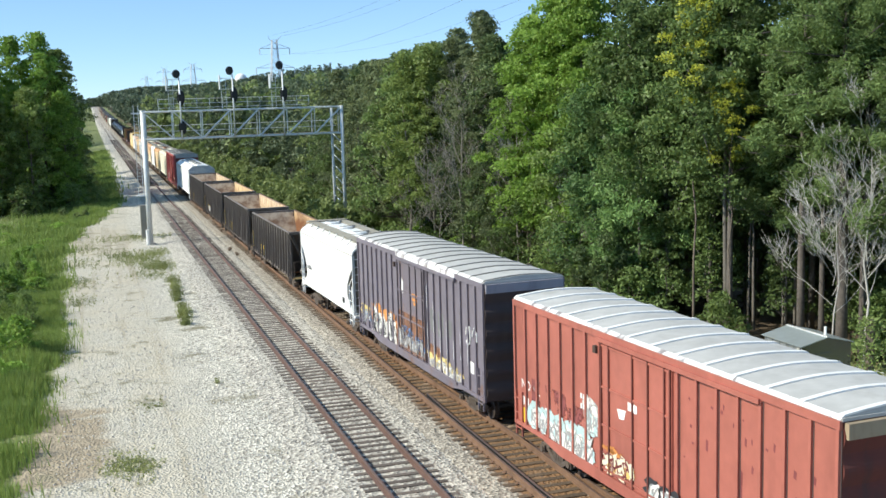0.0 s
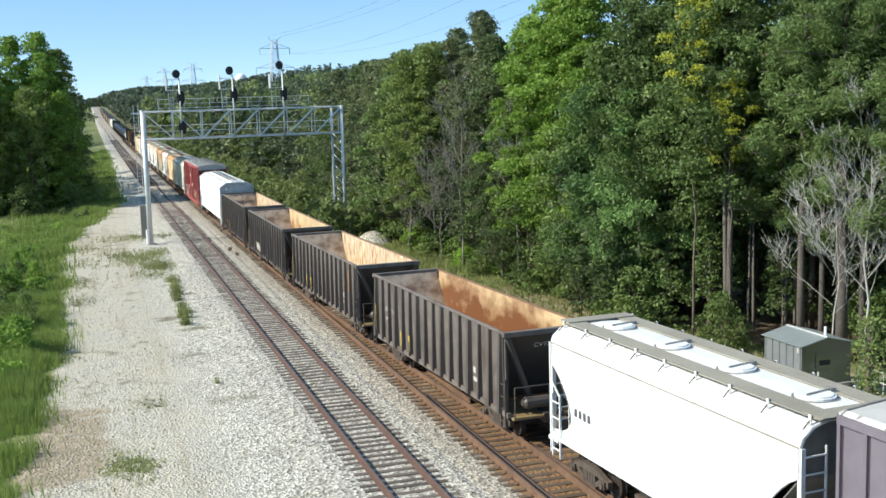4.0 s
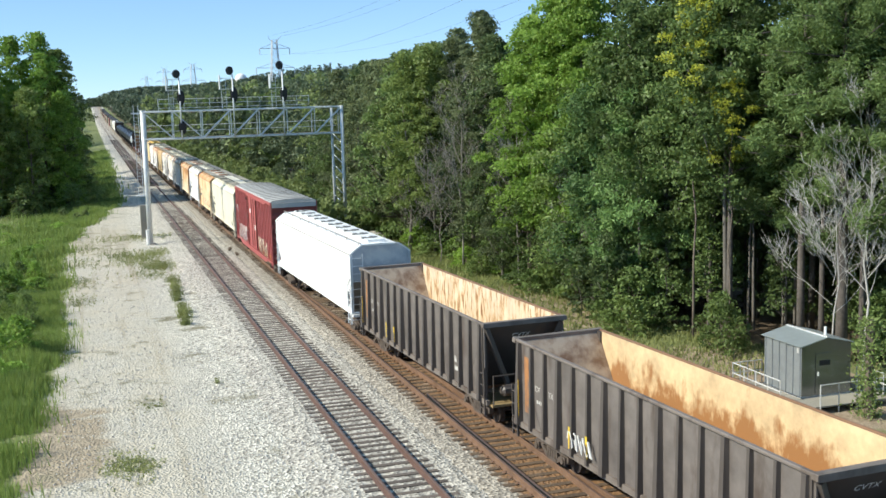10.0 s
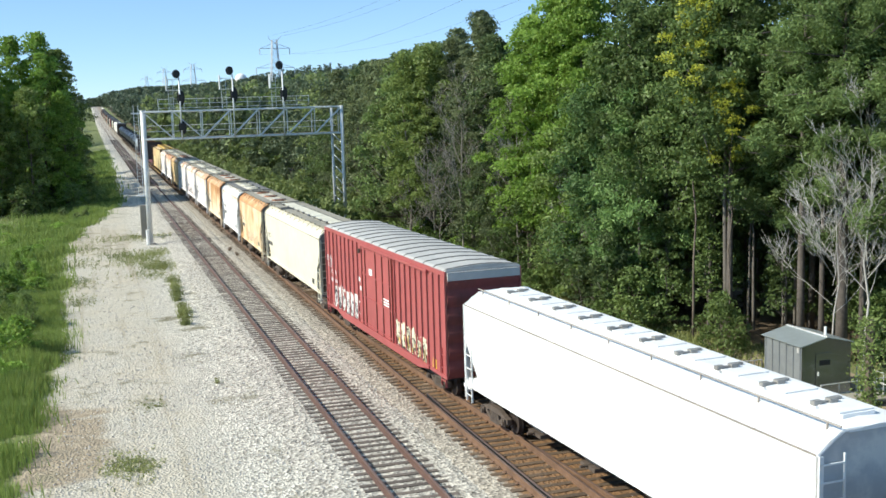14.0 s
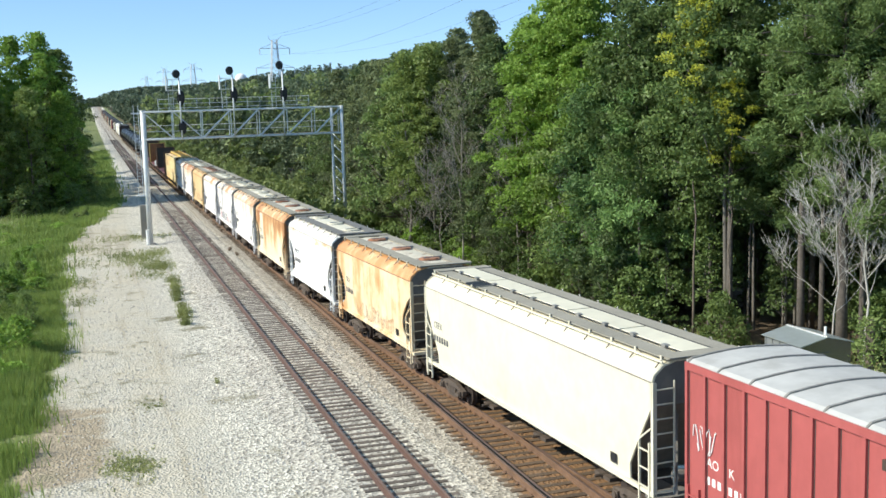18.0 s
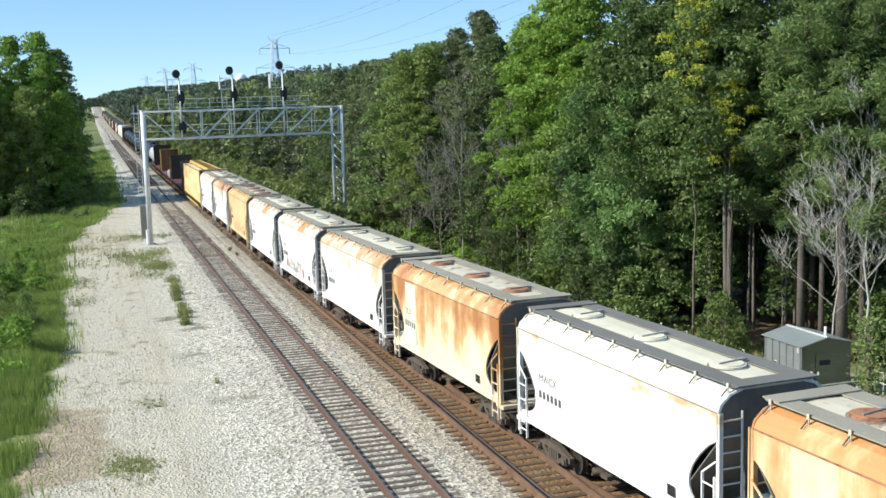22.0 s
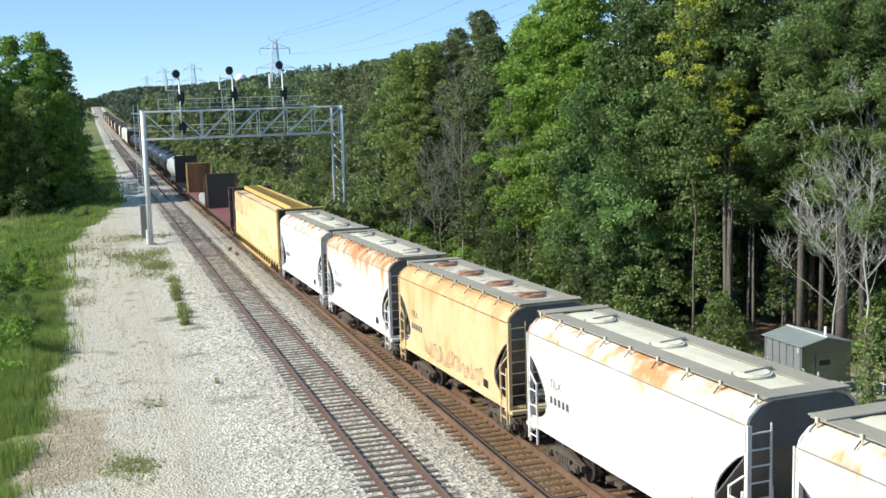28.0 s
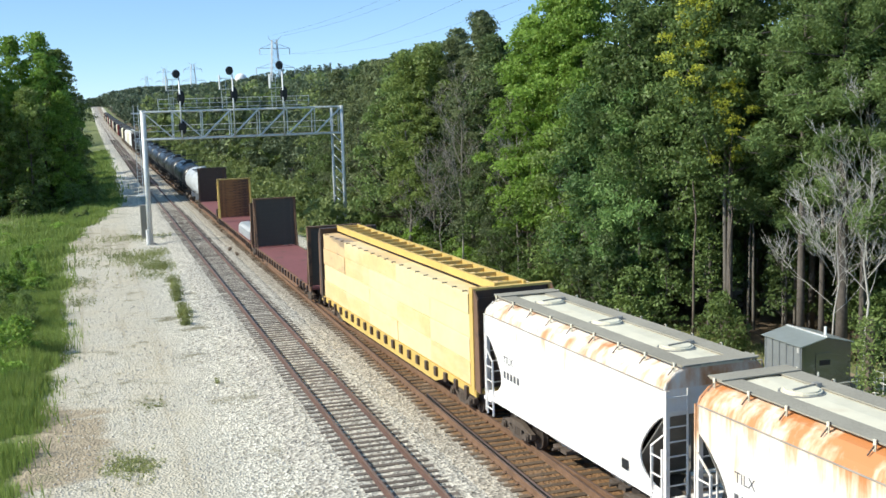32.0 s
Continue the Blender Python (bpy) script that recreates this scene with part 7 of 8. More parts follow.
KINDS = {
    "edge_a": broadleaf(11, 15, 0.8, 4.0, LEAF_MID, n=14000, lobes=62, size=0.135), "edge_b": broadleaf(12, 14, 0.6, 4.3, LEAF_GLOSS, n=14000, lobes=62, size=0.135), "edge_c": broadleaf(13, 15, 0.8, 3.8, LEAF_OLIVE, n=13000, lobes=56, size=0.135),
    "edge_d": broadleaf(20, 16, 1.5, 3.4, LEAF_GREY, n=11000, lobes=52, size=0.135, bark=PALE_BARK),
    "light": broadleaf(14, 21, 4.6, 3.7, LEAF_LIGHT, n=21000, lobes=78, size=0.125), "tall": broadleaf(15, 22, 8.0, 4.0, LEAF_GLOSS, n=14000, lobes=60, size=0.13, r=0.17, bark=PALE_BARK), "stem": broadleaf(18, 17, 9.0, 2.4, LEAF_GLOSS, n=4200, lobes=40, size=0.135, r=0.11, bark=PALE_BARK),
    "glossy": broadleaf(27, 22, 5.5, 4.3, LEAF_GLOSS, n=22000, lobes=72, size=0.125, r=0.2, bark=PALE_BARK),
    "silver": broadleaf(28, 20, 3.0, 3.3, LEAF_GREY, n=17000, lobes=80, size=0.125, bark=PALE_BARK),
    "fresh": broadleaf(39, 18, 4.2, 3.3, LEAF_FRESH, n=15000, lobes=58, size=0.13, r=0.16, bark=PALE_BARK),
    "dark": broadleaf(16, 19, 3.0, 3.6, LEAF_DARK, n=15000, lobes=66, size=0.135), "yellow": broadleaf(17, 17, 11.5, 1.9, LEAF_YELLOW, n=2600, lobes=26, size=0.085, r=0.07),
    "pine_a": pine(21, 25, 11.5, 4.8, NEEDLE), "pine_f": pine(26, 25, 12.5, 4.4, NEEDLE, r=0.36), "pine_b": pine(22, 22, 9.0, 4.4, NEEDLE), "pine_c": pine(23, 12, 2.0, 3.2, NEEDLE_BLUE, n=30000), "pine_e": pine(24, 20, 7.0, 4.2, NEEDLE),
    "stand": broadleaf(25, 21, 0.8, 4.6, LEAF_LIGHT, n=12000, lobes=75, size=0.205), "stand_b": broadleaf(29, 19, 0.8, 4.2, LEAF_FRESH, n=10500, lobes=70, size=0.205),
    "back_a": broadleaf(36, 20, 3.0, 4.0, LEAF_DARK, n=5200, lobes=70, size=0.24), "back_b": broadleaf(37, 19, 3.0, 4.0, LEAF, n=5200, lobes=70, size=0.24), "back_pine": pine(38, 24, 9.0, 4.6, NEEDLE, n=10500, needle=0.30),
    "sapling_b": broadleaf(35, 7.0, 1.6, 1.9, LEAF_GLOSS, n=2400, lobes=40, size=0.12, r=0.06, bark=PALE_BARK), "sapling": broadleaf(34, 6.5, 0.8, 1.7, LEAF_DARK, n=1500, lobes=30, size=0.14, r=0.05, bark=PALE_BARK),
    "bush_a": broadleaf(31, 3.0, 0.1, 1.9, LEAF_MID, n=1700, lobes=34, size=0.12, r=0.05), "bush_b": broadleaf(32, 2.6, 0.1, 1.8, LEAF_LIGHT, n=1700, lobes=34, size=0.12, r=0.05),
    "bush_c": broadleaf(33, 3.2, 0.1, 2.0, LEAF_GLOSS, n=1700, lobes=34, size=0.12, r=0.05),
}
LABELS = {"edge_a": "leafy green broadleaf tree with foliage down to the ground", "edge_b": "dark green broadleaf tree at the edge of the woods", "edge_c": "olive-green broadleaf tree at the edge of the woods",
          "light": "tall light-green broadleaf tree in full leaf", "tall": "tall broadleaf tree with a bare pale trunk", "dark": "tall dark green broadleaf tree", "fresh": "slender yellow-green tree with bare lower branches", "pine_e": "pine with boughs hanging low over the bank", "stand": "broad fresh-green tree in a roadside stand", "stand_b": "broad olive-green tree in a roadside stand", "glossy": "tall glossy green broadleaf tree with a pale trunk", "silver": "tall slender grey-green tree", "back_a": "dark green tree deeper in the woods", "back_b": "green tree deeper in the woods", "back_pine": "tall pine deeper in the woods", "sapling_b": "young leafy tree among bare trunks", "sapling": "thin leafy sapling in the undergrowth", "edge_d": "grey-green broadleaf tree with thin foliage", "stem": "slender tree with a bare pale stem", "yellow": "thin tree with yellowing leaves",
          "pine_a": "tall pine with a bare trunk and layered boughs", "pine_f": "stout tall pine with a thick bare trunk", "pine_b": "tall pine with a bare trunk and layered boughs", "pine_c": "young pine with soft green boughs",
          "bush_a": "green leafy bush growing wild", "bush_b": "light green leafy bush growing wild", "bush_c": "dark green leafy bush growing wild"}


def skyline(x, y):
    """Tree-top limit by bearing, fitted to the camera's view: low by the gantry, tall by the signal house."""
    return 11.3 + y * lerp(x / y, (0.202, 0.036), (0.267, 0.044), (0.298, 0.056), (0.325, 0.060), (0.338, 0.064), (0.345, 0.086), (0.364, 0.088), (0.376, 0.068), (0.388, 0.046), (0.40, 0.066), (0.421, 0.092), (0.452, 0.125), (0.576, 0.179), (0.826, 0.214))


def put(kind, x, y, s=1.0, sz=None):
    bush = kind.startswith("bush")
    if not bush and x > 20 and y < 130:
        # cap the tree at the skyline seen from the camera
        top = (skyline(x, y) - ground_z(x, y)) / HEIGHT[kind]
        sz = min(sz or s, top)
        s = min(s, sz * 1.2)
    plant("bush" if bush else "pine_tree" if kind.startswith("pine") else "broadleaf_tree", KINDS[kind], x, y, s, PLACE.uniform(0, 6.28), LABELS[kind],
          "bush" if bush else "tree", "undergrowth" if bush else "trees along the line", sz)


HEIGHT = {k: max(v.co.z for v in me[1].vertices) for k, me in KINDS.items()}
PLACE = random.Random(41)


def build_woods():
    r = PLACE
    # the wood's edge, from the signal house to the gantry and beyond
    y = 36.0
    while y < 124:
        e = forest_edge(y)
        if y < 57:
            front, back, offs = ("pine_b", "pine_a", "pine_e"), ("back_pine", "back_pine", "back_a"), (4.5, 9.5)
        elif y < 67:
            front, back, offs = ("tall", "stem", "glossy"), ("back_pine", "back_a", "back_a", "back_b"), (4.5, 9.5)
        elif y < 77:
            front, back, offs = ("light", "edge_a", "light"), ("back_b", "back_a"), (6.5,)
        elif y < 91:
            front, back, offs = ("edge_d", "dark", "edge_b"), ("silver", "back_a", "dark"), (5.0,)
        else:
            front, back, offs = ("edge_d", "edge_b", "edge_d", "dark"), ("back_a", "edge_d", "back_a"), (5.0,)
        put(r.choice(front), e + r.uniform(0.0, 2.0), y + r.uniform(-0.8, 0.8), r.uniform(0.80, 1.16) * (1.0 if y < 80 else 0.95))
        for off in offs:
            put(r.choice(back), e + off + r.uniform(-1.5, 1.5), y + r.uniform(-1.5, 1.5), r.uniform(0.85, 1.15))
        y += 3.2 if y < 77 else 4.3
    # chosen trees that stand out
    for kind, x, yy, s, sz in (("light", 30.3, 73.4, 1.02, 1.15), ("light", 31.2, 70.4, 1.10, 1.2), ("light", 31.8, 67.8, 1.0, 1.1), ("light", 33.0, 71.2, 1.1, 1.2), ("edge_b", 29.6, 72.6, 0.62, 0.55), ("edge_b", 30.8, 69.2, 0.55, 0.5), ("edge_d", 28.6, 75.2, 0.6, 0.7),
                               ("fresh", 25.4, 88.4, 1.0, 1.0), ("fresh", 26.9, 86.4, 1.05, 1.1), ("fresh", 27.6, 89.6, 1.0, 1.1), ("dark", 29.4, 140.0, 0.85, 0.80),
                               ("glossy", 34.6, 61.4, 1.05, 1.1), ("glossy", 34.0, 63.0, 0.85, None), ("glossy", 36.4, 59.0, 1.0, 1.1), ("tall", 35.6, 56.2, 1.05, None),
                               ("silver", 29.3, 79.8, 1.0, 1.1), ("silver", 30.0, 82.6, 0.95, 1.0), ("dark", 29.4, 78.0, 0.9, 1.08), ("silver", 28.6, 85.6, 0.85, 0.92),
                               ("edge_d", 26.0, 98.4, 0.8, None), ("edge_d", 27.2, 94.5, 0.85, None), ("edge_d", 26.6, 101.0, 0.8, None),
                               ("pine_f", 38.0, 48.7, 1.0, None), ("pine_c", 31.4, 65.5, 1.25, None), ("pine_c", 32.6, 63.0, 1.15, None),
                               ("yellow", 33.6, 56.6, 1.2, None), ("yellow", 34.6, 54.2, 0.92, None), ("pine_a", 40.2, 49.6, 1.0, None), ("pine_e", 38.6, 51.2, 0.85, None),
                               ("pine_b", 42.2, 46.0, 1.05, None), ("pine_e", 42.6, 48.2, 1.0, None), ("pine_e", 40.8, 45.2, 0.9, None)):
        put(kind, x, yy, s, sz)
    for _ in range(9):
        yy = r.uniform(53, 68)
        put("stem", forest_edge(yy) + r.uniform(2, 8), yy, r.uniform(0.85, 1.2))
    for _ in range(8):
        yy = r.uniform(44, 69)
        put("sapling", forest_edge(yy) + r.uniform(6, 12), yy, r.uniform(0.6, 1.25))
    for _ in range(6):
        yy = r.uniform(58, 67)
        put("sapling_b", forest_edge(yy) + r.uniform(-0.3, 4.5), yy, r.uniform(0.8, 1.25), r.uniform(0.9, 1.6))
    for yy, off, s in ((44, 8, 0.55), (47, 7, 0.48), (49.5, 10, 0.6), (52, 7.5, 0.5), (54, 10, 0.62), (56, 6.5, 0.42), (57.5, 9, 0.58), (59.5, 6.5, 0.46), (61, 9.5, 0.6), (62.5, 6, 0.44), (64, 9, 0.6), (65.5, 6, 0.5), (67.5, 8, 0.6)):
        put(r.choice(("back_a", "back_b")), forest_edge(yy) + off, yy, s, s * 0.85)
    for yy, off, s in ((58.2, 1.6, 0.9), (60.3, 0.6, 1.0), (62.2, 2.4, 1.2), (63.6, 0.4, 0.9), (65.6, 1.2, 1.2), (54.6, 3.2, 0.9), (51.6, 4.2, 0.8)):
        put("sapling_b", forest_edge(yy) + off, yy, s * 1.1, s)
    # undergrowth
    y = 59.0
    while y < 122:
        e = forest_edge(y)
        for _ in range(1 if y < 68 else 2):
            put(r.choice(("bush_c", "bush_c", "bush_c", "bush_a") if y < 68 else ("bush_a", "bush_c", "bush_b")), e + (r.uniform(-1.0, 3.5) if y < 68 else r.uniform(-1.6, 2.0)), y + r.uniform(-0.8, 0.8), r.uniform(0.5, 1.15), r.uniform(0.3, 0.8))
        y += 2.2 if y > 68 else 5.0
    for x, yy, s in ((33.2, 52.8, 0.9), (34.4, 54.6, 0.9), (30.2, 58.6, 0.9), (31.4, 60.4, 1.1), (30.4, 62.0, 0.8), (39.8, 47.6, 1.3), (41.2, 49.4, 1.4)):
        put(r.choice(("bush_c", "bush_a")), x, yy, s, s * r.uniform(0.85, 1.1))
    for _ in range(8):
        yy = r.uniform(58, 68)
        put("sapling", forest_edge(yy) - r.uniform(0, 3.0), yy, r.uniform(0.5, 0.9))
    for _ in range(10):
        yy = r.uniform(38, 56)
        put(r.choice(("bush_a", "bush_c")), forest_edge(yy) + r.uniform(9, 14), yy, r.uniform(0.8, 1.4))
    # the stand on the other side of the line
    for k, x, yy, s in (("stand", -8.6, 147.5, 1.02), ("stand", -5.4, 147.0, 1.04), ("stand_b", -3.4, 149.5, 1.05), ("stand", -11.6, 146, 0.92), ("stand_b", -14.0, 148, 0.9), ("stand_b", -7.0, 143.0, 0.80), ("stand", -3.0, 145.5, 0.68),
                        ("stand_b", -10.6, 142.0, 0.74), ("stand", -4.6, 154, 0.95), ("stand_b", -2.6, 160, 0.72), ("stand", -13.6, 141, 0.8), ("stand", -17.5, 146, 1.0), ("edge_a", -1.6, 152, 0.5), ("edge_c", -1.2, 166, 0.55)):
        put(k, x, yy, s)
    for _ in range(16):
        put(r.choice(("bush_a", "bush_c")), r.uniform(-14, 0.6), r.uniform(138, 152), r.uniform(0.7, 1.25))
    # bushes along the grass on the near side of the line
    for _ in range(90):
        yy = r.uniform(40, 128)
        far = yy > 88
        put("bush_b" if far else r.choice(("bush_a", "bush_b", "bush_b", "bush_b")), grass_edge(yy) - 1.4 - 10 * r.random() ** 1.5, yy, r.uniform(0.3, 0.9), r.uniform(0.15, 0.45) if far else r.uniform(0.3, 0.85))


build_woods()


def far_woods():
    """The woods that line the track into the distance, as bodies of foliage."""
    rng = np.random.default_rng(9)
    base = [crown_points(np.random.default_rng(seed), 2100, 14.5, 1.0, 4.2, 20)[0] for seed in (51, 52, 53)]
    spots = []
    for _ in range(520):
        y = 118 + 900 * rng.random() ** 1.7
        spots.append((forest_edge(y) + 1 + (18 + y * 0.10) * rng.random() ** 1.3, y, 1.0))
    for _ in range(150):
        y = 160 + 900 * rng.random() ** 1.4
        spots.append((-3.6 - y * 0.001 - (8 + y * 0.04) * rng.random(), y, 1.0))
    for _ in range(330):        # the low hills behind
        y = 230 + 1500 * rng.random()
        spots.append((60 + y * rng.uniform(0.05, 0.42), y, 1.0))
    for _ in range(170):        # deeper in the near wood
        y = rng.uniform(36, 122)
        spots.append((forest_edge(y) + rng.uniform(20, 70), y, 1.0))
    for _ in range(420):        # the ridge that closes the view
        x = rng.uniform(-170, 420)
        spots.append((x, rng.uniform(1510, 1760), lerp(x, (-170, 1.2), (8, 1.15), (40, 1.6), (75, 1.75), (160, 1.75), (220, 1.9), (300, 2.3))))
    for _ in range(170):
        spots.append((rng.uniform(24, 170), rng.uniform(1000, 1500), 1.15))
    # far tree-top limit, again fitted by bearing from the camera
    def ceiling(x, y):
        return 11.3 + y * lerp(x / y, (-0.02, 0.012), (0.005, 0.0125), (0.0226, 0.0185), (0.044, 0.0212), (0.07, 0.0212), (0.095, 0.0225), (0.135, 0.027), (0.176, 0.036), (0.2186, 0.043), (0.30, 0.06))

    bodies = {"near": [], "light": [], "olive": [], "hazed": []}
    for x, y, tall in spots:
        pts = base[rng.integers(3)]
        a = rng.uniform(0, 6.28)
        s = rng.uniform(0.8, 1.2)
        deep = y < 122 and x > forest_edge(y) + 18
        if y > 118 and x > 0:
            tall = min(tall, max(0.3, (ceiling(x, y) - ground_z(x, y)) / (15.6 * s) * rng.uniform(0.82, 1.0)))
        step, size = (9, 0.6) if deep else (1, 0.20) if y < 165 else (3, 0.40) if y < 300 else (5, 0.60) if y < 600 else (8, 0.9) if y < 1000 else (10, 1.35)
        rot = np.array([[math.cos(a), -math.sin(a), 0], [math.sin(a), math.cos(a), 0], [0, 0, 1]])
        wide = 1.0 if y < 1000 else 1.5
        leaves = leaf_cloud(pts[::step] @ rot.T * np.array([s * wide, s * wide, s * tall]) + np.array([x, y, ground_z(x, y)]), size, rng, 0.8)
        pick = rng.random()
        # beyond 520 m the leaf colour itself carries the haze
        bodies["hazed" if y > 520 else "near" if pick < 0.80 else "light" if pick < 0.88 else "olive"].append(leaves)
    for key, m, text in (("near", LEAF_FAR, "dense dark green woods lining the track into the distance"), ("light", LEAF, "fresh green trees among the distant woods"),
                         ("olive", LEAF_OLIVE, "olive-green trees among the distant woods"), ("hazed", LEAF_BLUE, "wooded ridge along the skyline, leaf colour paled for haze")):
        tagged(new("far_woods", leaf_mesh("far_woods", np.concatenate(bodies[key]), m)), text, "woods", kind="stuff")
    scrub = []
    for _ in range(420):
        y = 96 + 330 * rng.random() ** 1.5
        x = 18.6 + (forest_edge(y) - 17.5) * rng.random() ** 0.7
        if y > 125 and rng.random() < 0.25:
            x = -0.8 - 3.0 * rng.random()
        pts = base[rng.integers(3)][::5]
        s = rng.uniform(0.10, 0.26) * (1.0 if x > 0 else 0.35)
        scrub.append(leaf_cloud(pts[::3] * np.array([s * 1.5, s * 1.5, s]) + np.array([x, y, ground_z(x, y) - 0.2]), 0.26 if y < 220 else 0.4, rng, 0.7))
    tagged(new("scrub", leaf_mesh("scrub", np.concatenate(scrub), LEAF_OLIVE)), "low olive-green scrub along the foot of the woods", "scrub", kind="stuff")


far_woods()


# ---- dead trees ----
GREYWOOD = mat("weathered_grey_wood", (0.27, 0.245, 0.215), 0.9, 0, 0.3, 6)


def dead_tree(name, x, y, H, r, seed, label, spread=1.0, m=None):
    rng = random.Random(seed)
    t = thing(name, label, "tree", "dead trees")
    gz = ground_z(x, y)
    s = Shape()
    line = [Vector((x + rng.uniform(-0.15, 0.15), y + rng.uniform(-0.15, 0.15), gz - 0.3 + H * i / 6)) for i in range(7)]
    s.tube(line, r, 8, radii=[r * (1 - 0.82 * i / 6) for i in range(7)])
    part("trunk", s, m or DEADWOOD, t, smooth=True)

    def grow(p, d, ln, rad, depth):
        pts = [p]
        for _ in range(3):
            d = (d + Vector((rng.uniform(-0.25, 0.25), rng.uniform(-0.25, 0.25), rng.uniform(-0.12, 0.25)))).normalized()
            pts.append(pts[-1] + d * ln / 3)
        s2.tube(pts, rad, 4, radii=[rad, rad * 0.8, rad * 0.6, rad * 0.35])
        if depth:
            for k in range(4):
                b = pts[rng.choice((1, 2, 3))]
                dd = (d + Vector((rng.uniform(-0.9, 0.9), rng.uniform(-0.9, 0.9), rng.uniform(-0.2, 0.7)))).normalized()
                grow(b, dd, ln * rng.uniform(0.45, 0.7), max(0.011, rad * 0.5), depth - 1)

    for k in range(13):
        s2 = Shape()
        f = 0.32 + 0.66 * k / 12
        p = line[0].lerp(line[6], f)
        a = k * 2.4
        grow(p, Vector((math.cos(a), math.sin(a), rng.uniform(0.7, 1.5))).normalized(), spread * H * 0.26 * (1.25 - 0.6 * f), r * 0.34 * (1.2 - f * 0.6), 3)
        part("limb", s2, m or DEADWOOD, t)


dead_tree("dead_tree", 37.9, 46.6, 12.2, 0.08, 3, "bare bleached dead tree with many fine branches", 1.1)
dead_tree("dead_tree", 37.2, 48.2, 9.6, 0.06, 8, "bare bleached dead tree with many fine branches", 1.1)
dead_tree("dead_tree", 27.0, 79.6, 13.0, 0.09, 5, "thin grey dead tree standing among green trees", 0.95, GREYWOOD)
dead_tree("dead_tree", 26.2, 82.6, 7.5, 0.05, 21, "low tangle of bare grey branches below the trees", 1.3, GREYWOOD)
dead_tree("dead_tree", 25.2, 88.0, 5.2, 0.045, 22, "low tangle of bare grey branches below the trees", 1.2, GREYWOOD)
dead_tree("dead_tree", 30.6, 66.8, 8.5, 0.07, 6, "small grey dead tree at the edge of the woods", 1.0, GREYWOOD)
dead_tree("dead_tree", 29.0, 73.0, 12.0, 0.07, 16, "small grey dead tree at the edge of the woods", 0.8, GREYWOOD)
vine = thing("vine_covered_stump", "tall stump wrapped in bright green creeper", "tree")
vx, vy = 33.1, 40.4
vg = ground_z(vx, vy)
part("trunk", Shape().tube([(vx, vy, vg - 0.3), (vx, vy, vg + 4.6)], 0.2, 8), BARK, vine)
vpts = np.stack([RNG.normal(size=2200) * 0.33 + vx, RNG.normal(size=2200) * 0.33 + vy, vg + 4.7 * RNG.random(2200)], 1)
part("creeper", leaf_mesh("creeper", leaf_cloud(vpts, 0.085, RNG), LEAF), LEAF, vine)


# ---- grass and weeds ----
def blades(spots, h, rng, w=0.03):
    n = len(spots)
    a = rng.uniform(0, 2 * math.pi, n)
    d = np.stack([np.cos(a), np.sin(a), np.zeros(n)], 1)
    lean = rng.normal(size=(n, 3)) * 0.22
    lean[:, 2] = 0
    hh = (h * rng.uniform(0.5, 1.3, n))[:, None]
    up = np.array([0, 0, 1.0])
    b = spots
    tip = b + (up + lean) * hh
    ww = w * hh / np.maximum(h, 0.1)[:, None]
    return np.stack([b + d * ww, tip, b - d * ww], 1).reshape(-1, 3)


def build_grass():
    rng = np.random.default_rng(3)
    out = []
    for n, ya, yb in ((115000, 32, 75), (50000, 75, 150), (16000, 150, 330)):
        y = rng.uniform(ya, yb, n)
        e = np.array([grass_edge(v) for v in y])
        x = e - 0.3 - np.abs(rng.normal(size=n)) * 4.2 + rng.normal(size=n) * 0.6
        clump = np.array([noise.noise(Vector((u * 0.4, v * 0.4, 1))) for u, v in zip(x, y)])
        keep = clump > -0.35
        x, y, clump = x[keep], y[keep], clump[keep]
        z = np.array([ground_z(u, v) for u, v in zip(x, y)])
        hgt = 0.34 + 0.75 * np.clip(clump + 0.2, 0, 1)
        out.append(blades(np.stack([x, y, z - 0.03], 1), hgt, rng, 0.024 if ya < 75 else 0.05 if ya < 150 else 0.14))
    tagged(new("tall_grass", leaf_mesh("tall_grass", np.concatenate(out), GRASS)), "tall bright green grass and weeds beside the gravel", "grass", kind="stuff")
    n = 60000
    y = rng.uniform(48, 130, n)
    e = np.array([forest_edge(v) for v in y])
    x = 18.5 + (e - 18.0) * rng.random(n)
    z = np.array([ground_z(u, v) for u, v in zip(x, y)])
    tagged(new("verge_grass", leaf_mesh("verge_grass", blades(np.stack([x, y, z - 0.03], 1), np.full(n, 0.20) + 0.25 * rng.random(n) ** 3, rng, 0.055), GRASS_DRY)), "dry yellow-green grass on the bank below the woods", "grass", kind="stuff")


GRASS_DRY = leaf_mat("dry_grass_blades", (0.17, 0.21, 0.065), (0.28, 0.30, 0.12), 0.3, 0.38)
build_grass()


def weed(x, y, n, r, h, seed):
    rng = np.random.default_rng(seed)
    sp = np.stack([x + rng.normal(size=n) * r, y + rng.normal(size=n) * r * 1.8, np.full(n, 0.0)], 1)
    sp[:, 2] = [ground_z(u, v) for u, v in sp[:, :2]]
    t = thing("weed_clump", "low green weeds growing through the gravel", "weeds", "weeds in the gravel")
    tips = np.repeat(sp, 5, 0) + np.concatenate([rng.normal(size=(5 * n, 2)) * 0.07, h * rng.random((5 * n, 1)) ** 1.3], 1)
    part("leaves", leaf_mesh("leaves", np.concatenate([blades(sp, np.full(n, h), rng, 0.02), leaf_cloud(tips, 0.05, rng, 0.5)]), GRASS_DRY), GRASS_DRY, t)


